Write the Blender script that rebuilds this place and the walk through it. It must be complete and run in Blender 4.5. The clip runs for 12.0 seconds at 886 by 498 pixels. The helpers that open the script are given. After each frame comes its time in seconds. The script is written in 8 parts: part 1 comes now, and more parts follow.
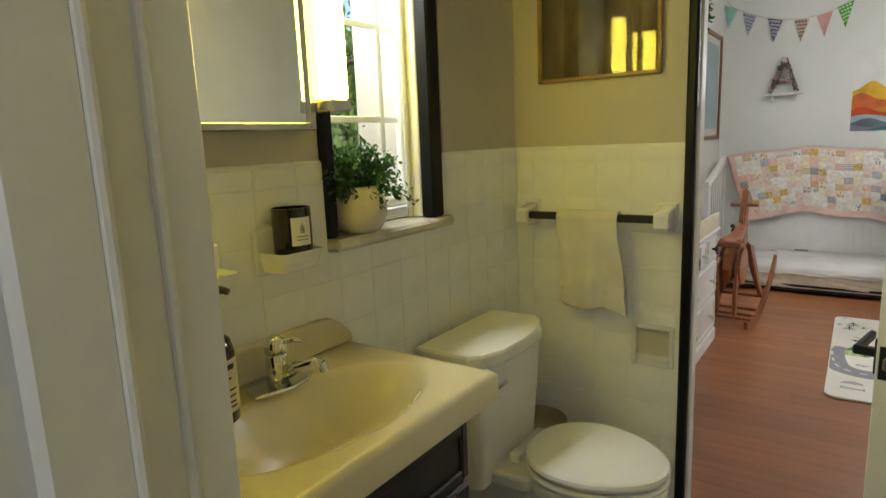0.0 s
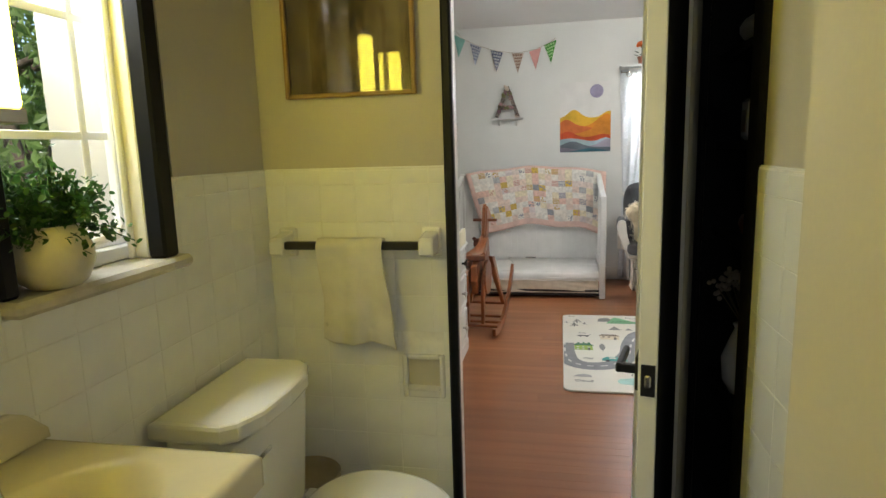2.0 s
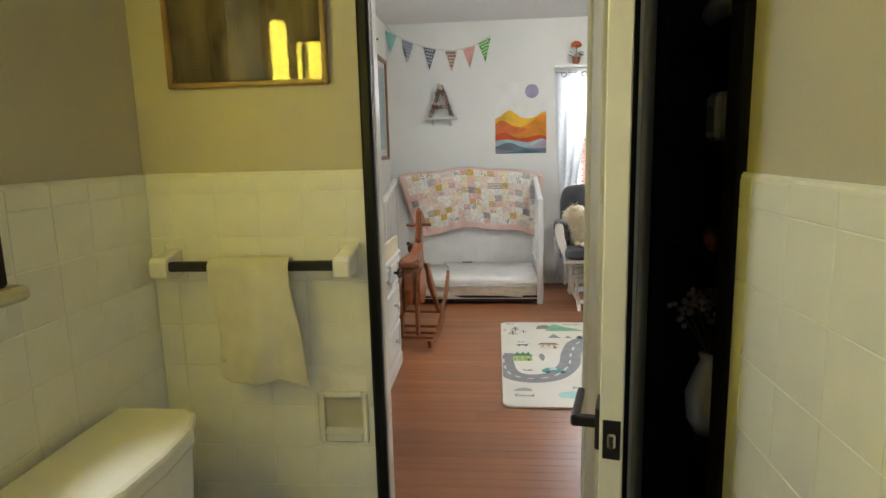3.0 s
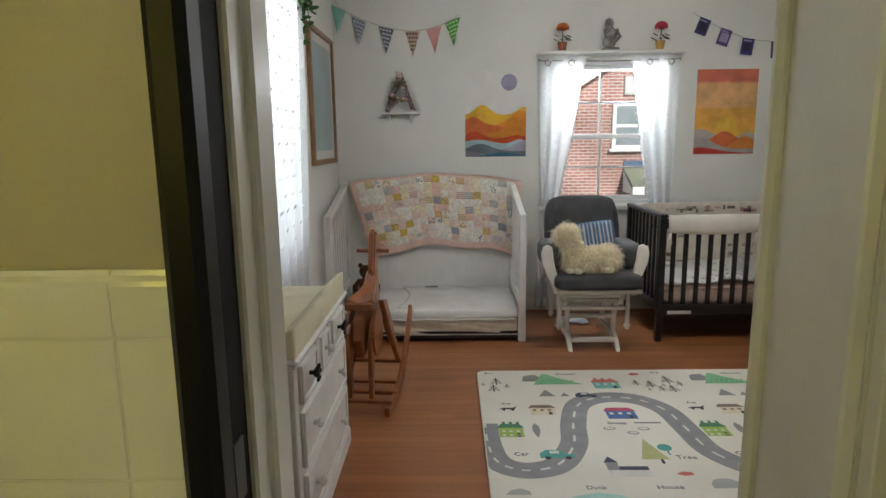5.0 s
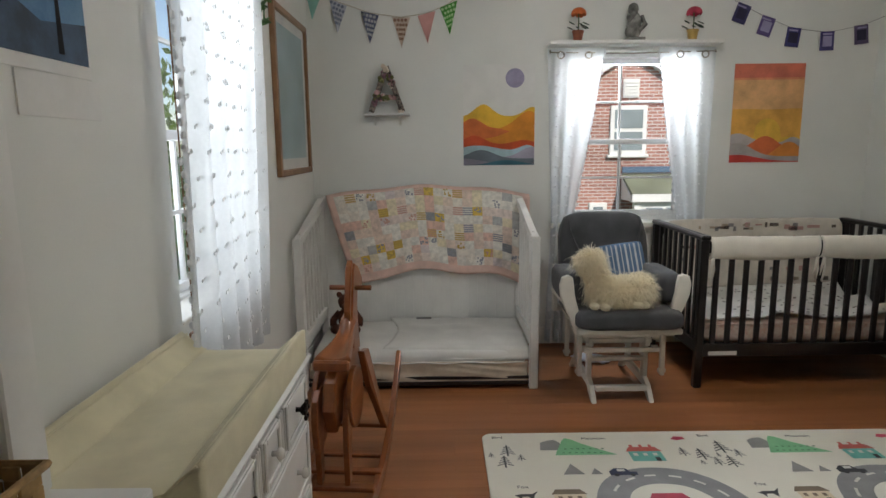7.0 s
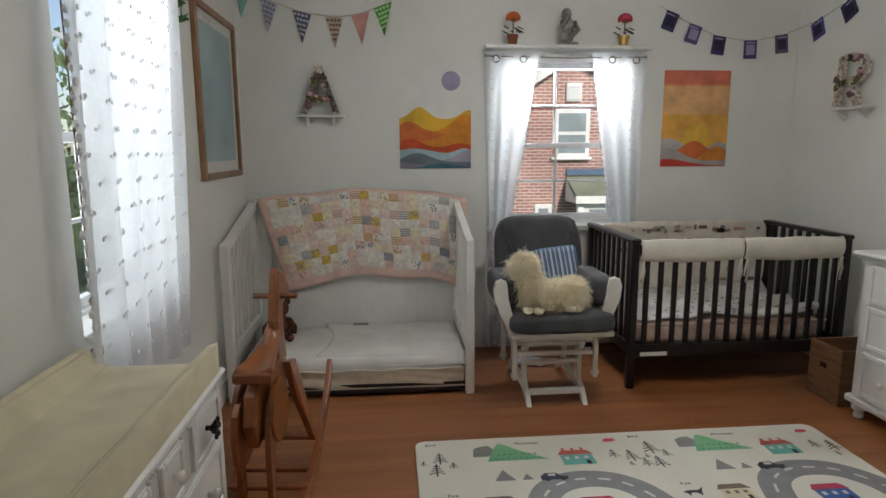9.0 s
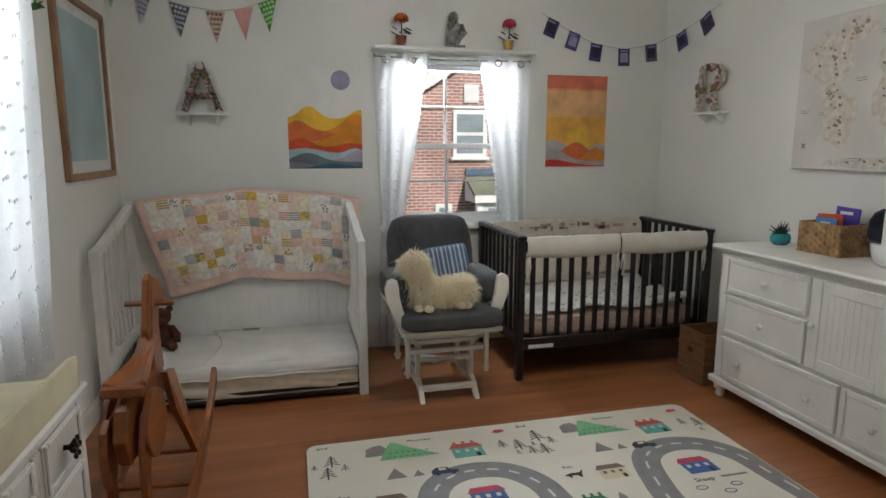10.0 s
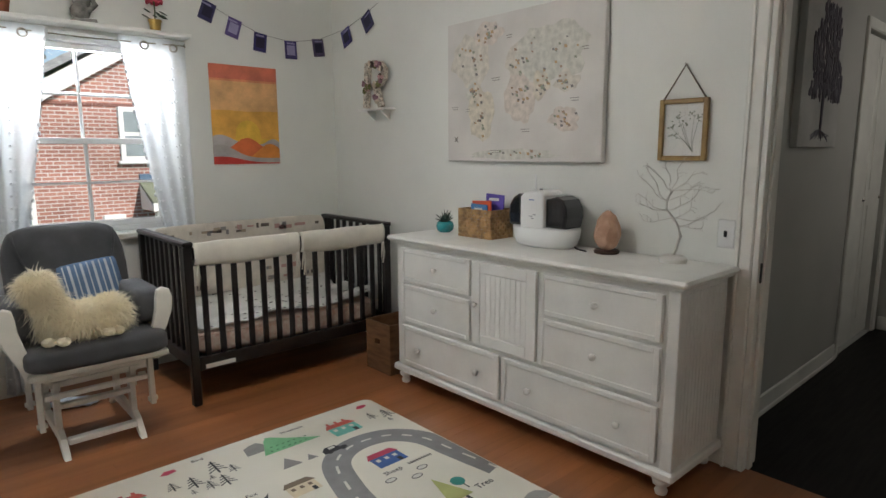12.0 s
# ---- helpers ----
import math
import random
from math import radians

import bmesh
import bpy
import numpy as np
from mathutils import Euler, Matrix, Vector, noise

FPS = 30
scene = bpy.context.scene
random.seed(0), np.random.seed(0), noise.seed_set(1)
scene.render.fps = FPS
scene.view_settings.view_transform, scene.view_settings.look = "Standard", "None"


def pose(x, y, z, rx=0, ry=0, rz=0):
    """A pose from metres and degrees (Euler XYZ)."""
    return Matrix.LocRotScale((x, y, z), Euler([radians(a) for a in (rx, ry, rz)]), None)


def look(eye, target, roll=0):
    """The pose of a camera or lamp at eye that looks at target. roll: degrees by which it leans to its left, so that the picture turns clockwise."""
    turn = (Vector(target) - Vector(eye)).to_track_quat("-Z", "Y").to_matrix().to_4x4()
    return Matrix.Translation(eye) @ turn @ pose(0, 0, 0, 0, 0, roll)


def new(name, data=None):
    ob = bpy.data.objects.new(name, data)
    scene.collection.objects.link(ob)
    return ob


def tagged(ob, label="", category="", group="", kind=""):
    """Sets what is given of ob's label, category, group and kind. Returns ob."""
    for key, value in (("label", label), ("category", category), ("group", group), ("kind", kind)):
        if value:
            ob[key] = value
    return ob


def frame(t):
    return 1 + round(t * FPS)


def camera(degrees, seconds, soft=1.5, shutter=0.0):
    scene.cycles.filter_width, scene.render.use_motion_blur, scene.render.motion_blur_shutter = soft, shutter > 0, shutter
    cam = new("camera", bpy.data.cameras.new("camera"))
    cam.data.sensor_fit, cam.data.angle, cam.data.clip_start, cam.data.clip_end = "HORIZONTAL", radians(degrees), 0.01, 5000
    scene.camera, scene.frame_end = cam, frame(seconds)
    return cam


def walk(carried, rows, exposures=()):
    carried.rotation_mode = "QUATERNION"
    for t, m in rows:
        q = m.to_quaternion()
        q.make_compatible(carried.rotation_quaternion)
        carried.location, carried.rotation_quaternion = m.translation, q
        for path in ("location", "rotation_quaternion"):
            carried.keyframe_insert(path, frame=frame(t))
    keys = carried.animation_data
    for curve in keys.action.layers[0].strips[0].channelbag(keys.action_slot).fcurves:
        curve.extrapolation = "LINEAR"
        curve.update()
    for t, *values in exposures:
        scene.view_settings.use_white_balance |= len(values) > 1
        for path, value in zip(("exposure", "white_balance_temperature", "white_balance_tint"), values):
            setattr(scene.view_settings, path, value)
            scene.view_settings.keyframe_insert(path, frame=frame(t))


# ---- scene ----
cam = camera(72.9, 12.0)
PATH = [
    (0, (1.357, 0.565, 1.301), (0.229, 2.178, 0.947), -2.3),
    (0.5, (1.323, 0.65, 1.306), (0.27, 2.314, 0.957), -2.2),
    (1, (1.285, 0.701, 1.314), (0.412, 2.467, 0.971), -2.0),
    (1.5, (1.279, 0.71, 1.318), (0.667, 2.584, 0.98), -2.0),
    (2, (1.262, 0.724, 1.315), (0.879, 2.659, 0.986), -1.7),
    (2.5, (1.256, 0.794, 1.311), (1.011, 2.752, 0.983), -1.6),
    (3, (1.254, 0.972, 1.315), (1.078, 2.936, 0.983), -1.4),
    (5, (1.140, 1.94, 1.353), (1.112, 3.909, 1.007), -0.7),
    (5.5, (1.115, 2.208, 1.36), (1.105, 4.179, 1.02), -0.7),
    (6, (1.115, 2.43, 1.373), (1.12, 4.4, 1.027), -0.6),
    (6.5, (1.092, 2.598, 1.365), (1.1, 4.569, 1.025), -0.6),
    (8.5, (1.151, 2.709, 1.365), (1.218, 4.682, 1.043), -0.4),
    (9, (1.191, 2.706, 1.375), (1.362, 4.671, 1.046), -0.3),
    (9.5, (1.241, 2.68, 1.377), (1.548, 4.629, 1.048), -0.2),
    (10, (1.266, 2.68, 1.376), (1.747, 4.593, 1.046), -0.0),
    (10.5, (1.303, 2.695, 1.35), (1.98, 4.549, 1.029), 0.1),
    (11, (1.32, 2.722, 1.337), (2.234, 4.472, 1.019), 0.3),
    (11.5, (1.429, 2.744, 1.319), (2.55, 4.37, 1.004), -0.1),
    (12, (1.495, 2.799, 1.322), (2.82, 4.263, 1.002), -0.3),
]
EXPOSURES = [(0, 0.64), (2, 0.70), (3, 0.70), (5, 0.08), (5.5, 0.1), (6.5, -0.08), (9, -0.15), (11, -0.08), (12, 0.08)]
walk(cam, [(t, look(eye, target, roll)) for t, eye, target, roll in PATH], EXPOSURES)

# ---------------------------------------------------------------- light
world = bpy.data.worlds.new("world")
scene.world = world
world.use_nodes = True
wn = world.node_tree.nodes
sky = wn.new("ShaderNodeTexSky")
sky.sky_type = "NISHITA"
sky.sun_disc = False
sky.sun_elevation = radians(48)
sky.sun_rotation = radians(140)
world.node_tree.links.new(sky.outputs[0], wn["Background"].inputs[0])
wn["Background"].inputs[1].default_value = 0.15

SUN = bpy.data.lights.new("sun", "SUN")
SUN.energy, SUN.angle, SUN.color = 4.5, radians(0.5), (1.0, 0.93, 0.84)
sun = new("sun", SUN)
sun.matrix_world = look((8, -8, 14), (2, 10, 0))


def light_panel(name, eye, target, w, h, power, color=(0.9, 0.95, 1.0)):
    """An area lamp: skylight at the three windows, added fill on the landing and in the hall."""
    d = bpy.data.lights.new(name, "AREA")
    d.shape, d.size, d.size_y, d.energy, d.color = "RECTANGLE", w, h, power, color
    o = new(name, d)
    o.matrix_world = look(eye, target)
    return o


light_panel("skylight_side_window", (0.10, 5.0, 1.52), (3.0, 4.9, 1.0), 0.74, 1.2, 9)
light_panel("skylight_front_window", (2.35, 6.93, 1.92), (2.25, 4.0, -0.2), 0.8, 0.11, 24)
light_panel("skylight_bath_window", (0.19, 1.68, 1.86), (1.6, 1.6, 0.4), 0.3, 0.2, 6)
# added fill lamp behind the entry; the closed landing has no window
light_panel("fill_landing", (1.3, -0.62, 1.7), (1.4, 2.0, 1.0), 0.9, 1.2, 4)
# unseen fill added at the hall's solid south wall to brighten the north side
light_panel("fill_far_hall", (6.1, 2.45, 1.6), (6.2, 3.9, 1.0), 0.7, 1.2, 6.0, (1.0, 0.96, 0.9))

# ---------------------------------------------------------------- materials
MATS = {}


def lin(h):
    """Linear colour from hex."""
    v = [int(h[i:i + 2], 16) / 255 for i in (0, 2, 4)]
    return tuple(c / 12.92 if c <= 0.04045 else ((c + 0.055) / 1.055) ** 2.4 for c in v)


def mat(name, color, rough=0.5, metal=0.0, vary=0.08, scale=5.0, bump=0.15, grain=90.0, stretch=(1, 1, 1), spec=0.5,
        second=None, coat=0.0, sheen=0.0, rnd=0.0, dist=0.002, placed=False):
    """A surface with stains at one scale and grain at another; placed: laid out over the room, not over each piece."""
    if name in MATS:
        return MATS[name]
    m = bpy.data.materials.new(name)
    m.use_nodes = True
    nt = m.node_tree
    n, l = nt.nodes, nt.links
    p = n["Principled BSDF"]
    co = n.new("ShaderNodeTexCoord")
    mp = n.new("ShaderNodeMapping")
    mp.inputs["Scale"].default_value = stretch
    l.new(n.new("ShaderNodeNewGeometry").outputs["Position"] if placed else co.outputs["Object"], mp.inputs["Vector"])
    big = n.new("ShaderNodeTexNoise")
    big.inputs["Scale"].default_value, big.inputs["Detail"].default_value = scale, 5
    fine = n.new("ShaderNodeTexNoise")
    fine.inputs["Scale"].default_value, fine.inputs["Detail"].default_value = grain, 3
    l.new(mp.outputs[0], big.inputs["Vector"])
    l.new(mp.outputs[0], fine.inputs["Vector"])
    mix = n.new("ShaderNodeMix")
    mix.data_type = "RGBA"
    c2 = second if second else tuple(c * (1 - 2.2 * vary) for c in color)
    c1 = color if second else tuple(min(1, c * (1 + 0.6 * vary)) for c in color)
    mix.inputs[6].default_value, mix.inputs[7].default_value = (*c1, 1), (*c2, 1)
    ramp = n.new("ShaderNodeMapRange")
    ramp.inputs[1].default_value, ramp.inputs[2].default_value = 0.34, 0.68
    l.new(big.outputs[0], ramp.inputs[0])
    add = n.new("ShaderNodeMath")
    add.operation = "MULTIPLY_ADD"
    l.new(fine.outputs[0], add.inputs[0])
    add.inputs[1].default_value = 0.5
    l.new(ramp.outputs[0], add.inputs[2])
    sub = n.new("ShaderNodeMath")
    sub.operation, sub.use_clamp = "SUBTRACT", True
    l.new(add.outputs[0], sub.inputs[0])
    sub.inputs[1].default_value = 0.25
    l.new(sub.outputs[0], mix.inputs[0])
    out = mix.outputs[2]
    if rnd:
        oi = n.new("ShaderNodeObjectInfo")
        hs = n.new("ShaderNodeHueSaturation")
        mr = n.new("ShaderNodeMapRange")
        mr.inputs[3].default_value, mr.inputs[4].default_value = 1 - rnd, 1 + rnd
        l.new(oi.outputs["Random"], mr.inputs[0])
        l.new(mr.outputs[0], hs.inputs["Value"])
        l.new(out, hs.inputs["Color"])
        out = hs.outputs[0]
    l.new(out, p.inputs["Base Color"])
    rr = n.new("ShaderNodeMapRange")
    rr.inputs[3].default_value, rr.inputs[4].default_value = max(0.02, rough - 0.06), min(1, rough + 0.08)
    l.new(big.outputs[0], rr.inputs[0])
    l.new(rr.outputs[0], p.inputs["Roughness"])
    p.inputs["Metallic"].default_value = metal
    p.inputs["Specular IOR Level"].default_value = spec
    p.inputs["Coat Weight"].default_value = coat
    p.inputs["Sheen Weight"].default_value = sheen
    if bump:
        b = n.new("ShaderNodeBump")
        b.inputs["Strength"].default_value, b.inputs["Distance"].default_value = bump, dist
        l.new(fine.outputs[0], b.inputs["Height"])
        l.new(b.outputs[0], p.inputs["Normal"])
    MATS[name] = m
    return m


def glow(name, color, strength):
    m = bpy.data.materials.new(name)
    m.use_nodes = True
    p = m.node_tree.nodes["Principled BSDF"]
    p.inputs["Base Color"].default_value = (*color, 1)
    p.inputs["Emission Color"].default_value = (*color, 1)
    p.inputs["Emission Strength"].default_value = strength
    MATS[name] = m
    return m


def glass(name, tint=(1, 1, 1), rough=0.0, gloss=1.0):
    """A thin pane: clear, with a Fresnel gloss."""
    m = bpy.data.materials.new(name)
    m.use_nodes = True
    n, l = m.node_tree.nodes, m.node_tree.links
    n.remove(n["Principled BSDF"])
    t, g, f, x = n.new("ShaderNodeBsdfTransparent"), n.new("ShaderNodeBsdfGlossy"), n.new("ShaderNodeLayerWeight"), n.new("ShaderNodeMixShader")
    t.inputs[0].default_value = (*tint, 1)
    g.inputs["Roughness"].default_value = rough
    pw_, ad_ = n.new("ShaderNodeMath"), n.new("ShaderNodeMath")
    pw_.operation, ad_.operation = "POWER", "MULTIPLY_ADD"
    pw_.inputs[1].default_value, ad_.inputs[1].default_value, ad_.inputs[2].default_value = 5.0, 0.5, 0.035
    l.new(f.outputs["Facing"], pw_.inputs[0])
    l.new(pw_.outputs[0], ad_.inputs[0])
    mul = n.new("ShaderNodeMath")
    mul.operation = "MULTIPLY"
    mul.inputs[1].default_value = gloss
    l.new(ad_.outputs[0], mul.inputs[0])
    l.new(mul.outputs[0], x.inputs[0])
    l.new(t.outputs[0], x.inputs[1])
    l.new(g.outputs[0], x.inputs[2])
    l.new(x.outputs[0], n["Material Output"].inputs[0])
    MATS[name] = m
    return m


def sheer(name, color, clear=0.35):
    """Thin cloth that lets light through, with a weave."""
    m = bpy.data.materials.new(name)
    m.use_nodes = True
    n, l = m.node_tree.nodes, m.node_tree.links
    n.remove(n["Principled BSDF"])
    d, tr, tp = n.new("ShaderNodeBsdfDiffuse"), n.new("ShaderNodeBsdfTranslucent"), n.new("ShaderNodeBsdfTransparent")
    d.inputs[0].default_value = tr.inputs[0].default_value = (*color, 1)
    a, b = n.new("ShaderNodeMixShader"), n.new("ShaderNodeMixShader")
    a.inputs[0].default_value = 0.6
    l.new(d.outputs[0], a.inputs[1])
    l.new(tr.outputs[0], a.inputs[2])
    co, ns, mr = n.new("ShaderNodeTexCoord"), n.new("ShaderNodeTexNoise"), n.new("ShaderNodeMapRange")
    ns.inputs["Scale"].default_value = 60
    l.new(co.outputs["Object"], ns.inputs["Vector"])
    mr.inputs[3].default_value, mr.inputs[4].default_value = clear * 0.7, clear * 1.3
    l.new(ns.outputs[0], mr.inputs[0])
    l.new(mr.outputs[0], b.inputs[0])
    l.new(a.outputs[0], b.inputs[1])
    l.new(tp.outputs[0], b.inputs[2])
    l.new(b.outputs[0], n["Material Output"].inputs[0])
    MATS[name] = m
    return m


def leafy(name, color, trans=0.35):
    m = bpy.data.materials.new(name)
    m.use_nodes = True
    n, l = m.node_tree.nodes, m.node_tree.links
    p = n["Principled BSDF"]
    g, hs, mr = n.new("ShaderNodeNewGeometry"), n.new("ShaderNodeHueSaturation"), n.new("ShaderNodeMapRange")
    mr.inputs[3].default_value, mr.inputs[4].default_value = 0.55, 1.5
    l.new(g.outputs["Random Per Island"], mr.inputs[0])
    l.new(mr.outputs[0], hs.inputs["Value"])
    hs.inputs["Color"].default_value = (*color, 1)
    l.new(hs.outputs[0], p.inputs["Base Color"])
    p.inputs["Roughness"].default_value = 0.45
    t, x = n.new("ShaderNodeBsdfTranslucent"), n.new("ShaderNodeMixShader")
    l.new(hs.outputs[0], t.inputs[0])
    x.inputs[0].default_value = trans
    l.new(p.outputs[0], x.inputs[1])
    l.new(t.outputs[0], x.inputs[2])
    l.new(x.outputs[0], n["Material Output"].inputs[0])
    MATS[name] = m
    return m


def brick_mat(name):
    m = bpy.data.materials.new(name)
    m.use_nodes = True
    n, l = m.node_tree.nodes, m.node_tree.links
    p = n["Principled BSDF"]
    co, mp, br = n.new("ShaderNodeTexCoord"), n.new("ShaderNodeMapping"), n.new("ShaderNodeTexBrick")
    mp.inputs["Rotation"].default_value = (radians(-90), 0, 0)
    l.new(co.outputs["Object"], mp.inputs["Vector"])
    l.new(mp.outputs[0], br.inputs["Vector"])
    br.inputs["Scale"].default_value = 1.0
    br.inputs["Brick Width"].default_value, br.inputs["Row Height"].default_value = 0.157, 0.0536
    br.inputs["Mortar Size"].default_value = 0.007
    br.inputs["Color1"].default_value = (0.45, 0.215, 0.165, 1)
    br.inputs["Color2"].default_value = (0.33, 0.15, 0.12, 1)
    br.inputs["Mortar"].default_value = (0.62, 0.59, 0.56, 1)
    ns, mx = n.new("ShaderNodeTexNoise"), n.new("ShaderNodeMix")
    ns.inputs["Scale"].default_value = 1.3
    l.new(co.outputs["Object"], ns.inputs["Vector"])
    mx.data_type, mx.blend_type = "RGBA", "OVERLAY"
    mx.inputs[0].default_value = 0.5
    l.new(br.outputs[0], mx.inputs[6])
    l.new(ns.outputs[0], mx.inputs[7])
    l.new(mx.outputs[2], p.inputs["Base Color"])
    p.inputs["Roughness"].default_value = 0.9
    b = n.new("ShaderNodeBump")
    b.inputs["Strength"].default_value, b.inputs["Distance"].default_value = 0.6, 0.01
    b.invert = True
    l.new(br.outputs["Fac"], b.inputs["Height"])
    l.new(b.outputs[0], p.inputs["Normal"])
    MATS[name] = m
    return m


WALL = mat("wall_paint_white", (0.77, 0.77, 0.73), 0.62, vary=0.03, scale=1.6, bump=0.12, grain=140)
CEIL = mat("ceiling_paint", (0.8, 0.79, 0.77), 0.8, vary=0.02, scale=1.2, bump=0.1, grain=120)
BATHPAINT = mat("bath_paint_beige", (0.56, 0.52, 0.42), 0.5, vary=0.04, scale=2, bump=0.1, grain=150)
TRIMW = mat("trim_white_gloss", (0.8, 0.785, 0.73), 0.32, vary=0.04, scale=6, bump=0.06, grain=60)
BLACK = mat("black_gloss_paint", (0.004, 0.004, 0.0045), 0.42, vary=0.2, scale=8, bump=0.1, grain=50, spec=0.25)
BLACKM = mat("black_matt_metal", (0.012, 0.012, 0.013), 0.4, vary=0.1, bump=0.03)
TILE = mat("tile_white_glazed", (0.86, 0.86, 0.83), 0.12, vary=0.02, scale=9, bump=0.05, grain=18, rnd=0.012, dist=0.004)
GROUT = mat("grout", (0.86, 0.85, 0.80), 0.6, vary=0.06, scale=20)
CERAM = mat("ceramic_white", (0.82, 0.81, 0.77), 0.08, vary=0.02, scale=4, bump=0.0, coat=0.4)
CREAM = mat("cultured_marble_cream", (0.66, 0.60, 0.42), 0.24, vary=0.03, scale=7, bump=0.0, coat=0.1)
CHROME = mat("chrome", (0.75, 0.75, 0.76), 0.1, metal=1, vary=0.05, bump=0.0)
STEEL = mat("brushed_nickel", (0.55, 0.52, 0.47), 0.25, metal=1, vary=0.08, bump=0.02)
OAK = mat("oak_floor", (0.345, 0.134, 0.050), 0.3, vary=0.1, second=(0.265, 0.098, 0.036), scale=1.6, stretch=(0.5, 8, 8), grain=9, bump=0.0, rnd=0.11, coat=0.08, placed=True)
FLOORGAP = mat("floor_gap", (0.17, 0.06, 0.024), 0.6)
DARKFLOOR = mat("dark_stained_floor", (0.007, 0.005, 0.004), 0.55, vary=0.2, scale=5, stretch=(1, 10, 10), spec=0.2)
BATHFLOOR = mat("bath_floor_stone", (0.33, 0.31, 0.28), 0.4, vary=0.18, scale=6)
HALLPAINT = mat("hall_paint_grey", (0.44, 0.43, 0.40), 0.6, vary=0.03, scale=2)
WHITEF = mat("furniture_white_paint", (0.79, 0.78, 0.745), 0.36, vary=0.04, scale=5, bump=0.06, grain=60)
WHITEK = mat("white_knob", (0.74, 0.72, 0.68), 0.25, vary=0.04, bump=0)
CRIBD = mat("espresso_wood", (0.009, 0.0055, 0.005), 0.36, vary=0.25, scale=7, stretch=(3, 3, 0.6), bump=0.05)
PINE = mat("honey_pine", (0.30, 0.092, 0.023), 0.3, second=(0.19, 0.055, 0.014), scale=4, stretch=(6, 1.2, 6), grain=25, bump=0.08, coat=0.2)
FRAMEW = mat("oak_frame", (0.30, 0.155, 0.065), 0.4, second=(0.2, 0.095, 0.04), scale=10, stretch=(3, 3, 1), bump=0.08)
GOLDW = mat("gilt_wood", (0.36, 0.23, 0.08), 0.35, second=(0.24, 0.14, 0.05), scale=12, bump=0.1)
GREYF = mat("grey_upholstery", (0.060, 0.061, 0.066), 0.85, vary=0.12, scale=9, bump=0.35, grain=420, sheen=0.15)
CREAMF = mat("cream_cloth", (0.74, 0.70, 0.62), 0.9, vary=0.05, scale=8, bump=0.3, grain=300, sheen=0.1)
SHEET = mat("white_sheet", (0.72, 0.70, 0.66), 0.9, vary=0.05, scale=6, bump=0.3, grain=220)
PADF = mat("pale_yellow_terry", (0.70, 0.63, 0.43), 0.95, vary=0.06, scale=9, bump=0.6, grain=380, sheen=0.3)
TOWELF = mat("waffle_towel", (0.74, 0.71, 0.62), 0.95, vary=0.05, scale=12, bump=0.6, grain=260, sheen=0.2)
BROWNP = mat("brown_plush", (0.11, 0.035, 0.018), 0.95, vary=0.2, scale=30, bump=0.5, grain=400)
SHEER = sheer("sheer_white", (0.84, 0.86, 0.88), 0.2)
PLUSH = sheer("cream_plush", (0.93, 0.87, 0.72), 0.0)
TUFT = mat("tuft_white", (0.74, 0.75, 0.77), 0.9, vary=0.05)
TUFTL = sheer("tuft_fine_white", (0.86, 0.86, 0.86), 0.1)
PANE = glass("window_glass")
PICGLASS = glass("picture_glass", gloss=0.9)
MIRROR = mat("mirror_silver", (0.86, 0.87, 0.85), 0.015, metal=1, vary=0.0, bump=0)
LEAF = leafy("leaf_green", (0.045, 0.12, 0.022))
TREELEAF = leafy("tree_leaf", (0.17, 0.26, 0.07), 0.6)
BARK = mat("bark", (0.10, 0.075, 0.05), 0.9, vary=0.3, scale=9, bump=0.6, grain=30)
GRASS = mat("grass", (0.06, 0.11, 0.03), 0.9, vary=0.3, scale=1.5, bump=0.5, grain=40)
BRICK = brick_mat("red_brick")
WICKER = mat("wicker_tan", (0.42, 0.25, 0.09), 0.6, vary=0.2, scale=30, bump=0.3, grain=90, rnd=0.15)
WICKERB = mat("woven_brown", (0.44, 0.26, 0.11), 0.55, vary=0.25, scale=25, bump=0.3, grain=70)
BOXW = mat("brown_box_wood", (0.20, 0.10, 0.045), 0.6, second=(0.12, 0.055, 0.025), scale=9, stretch=(1, 1, 5), bump=0.15)
STONE = mat("grey_stone", (0.27, 0.26, 0.24), 0.8, vary=0.25, scale=25, bump=0.5, grain=120)
MARBLE = mat("sill_marble", (0.62, 0.57, 0.46), 0.2, vary=0.12, scale=12, bump=0.02)
TERRA = mat("terracotta", (0.28, 0.09, 0.045), 0.8, vary=0.1, scale=20)
GOLD = mat("gold_pot", (0.5, 0.33, 0.1), 0.35, metal=0.7, vary=0.1)
TURQ = mat("turquoise_glaze", (0.03, 0.30, 0.34), 0.25, vary=0.1, scale=20, coat=0.3)
SMOKE = mat("smoked_plastic", (0.015, 0.016, 0.02), 0.1, vary=0.1, bump=0, coat=0.5)
WPLAST = mat("white_plastic", (0.78, 0.78, 0.77), 0.28, vary=0.02, bump=0)
SALT = mat("salt_crystal", (0.56, 0.34, 0.23), 0.5, second=(0.42, 0.23, 0.15), scale=20, bump=0.5, grain=50)
BROWNG = mat("amber_bottle", (0.02, 0.007, 0.003), 0.1, vary=0.1, bump=0)
PAPER = mat("paper_white", (0.78, 0.77, 0.74), 0.8, vary=0.03, scale=8, bump=0.05)
INK = mat("ink_black", (0.02, 0.02, 0.022), 0.7, vary=0.1, bump=0)
MAT_RUG = mat("playmat_ivory", (0.78, 0.75, 0.66), 0.5, vary=0.03, scale=3, bump=0.25, grain=260)
LAMPGLASS = glow("sconce_glass", (1.0, 0.83, 0.09), 12.0)
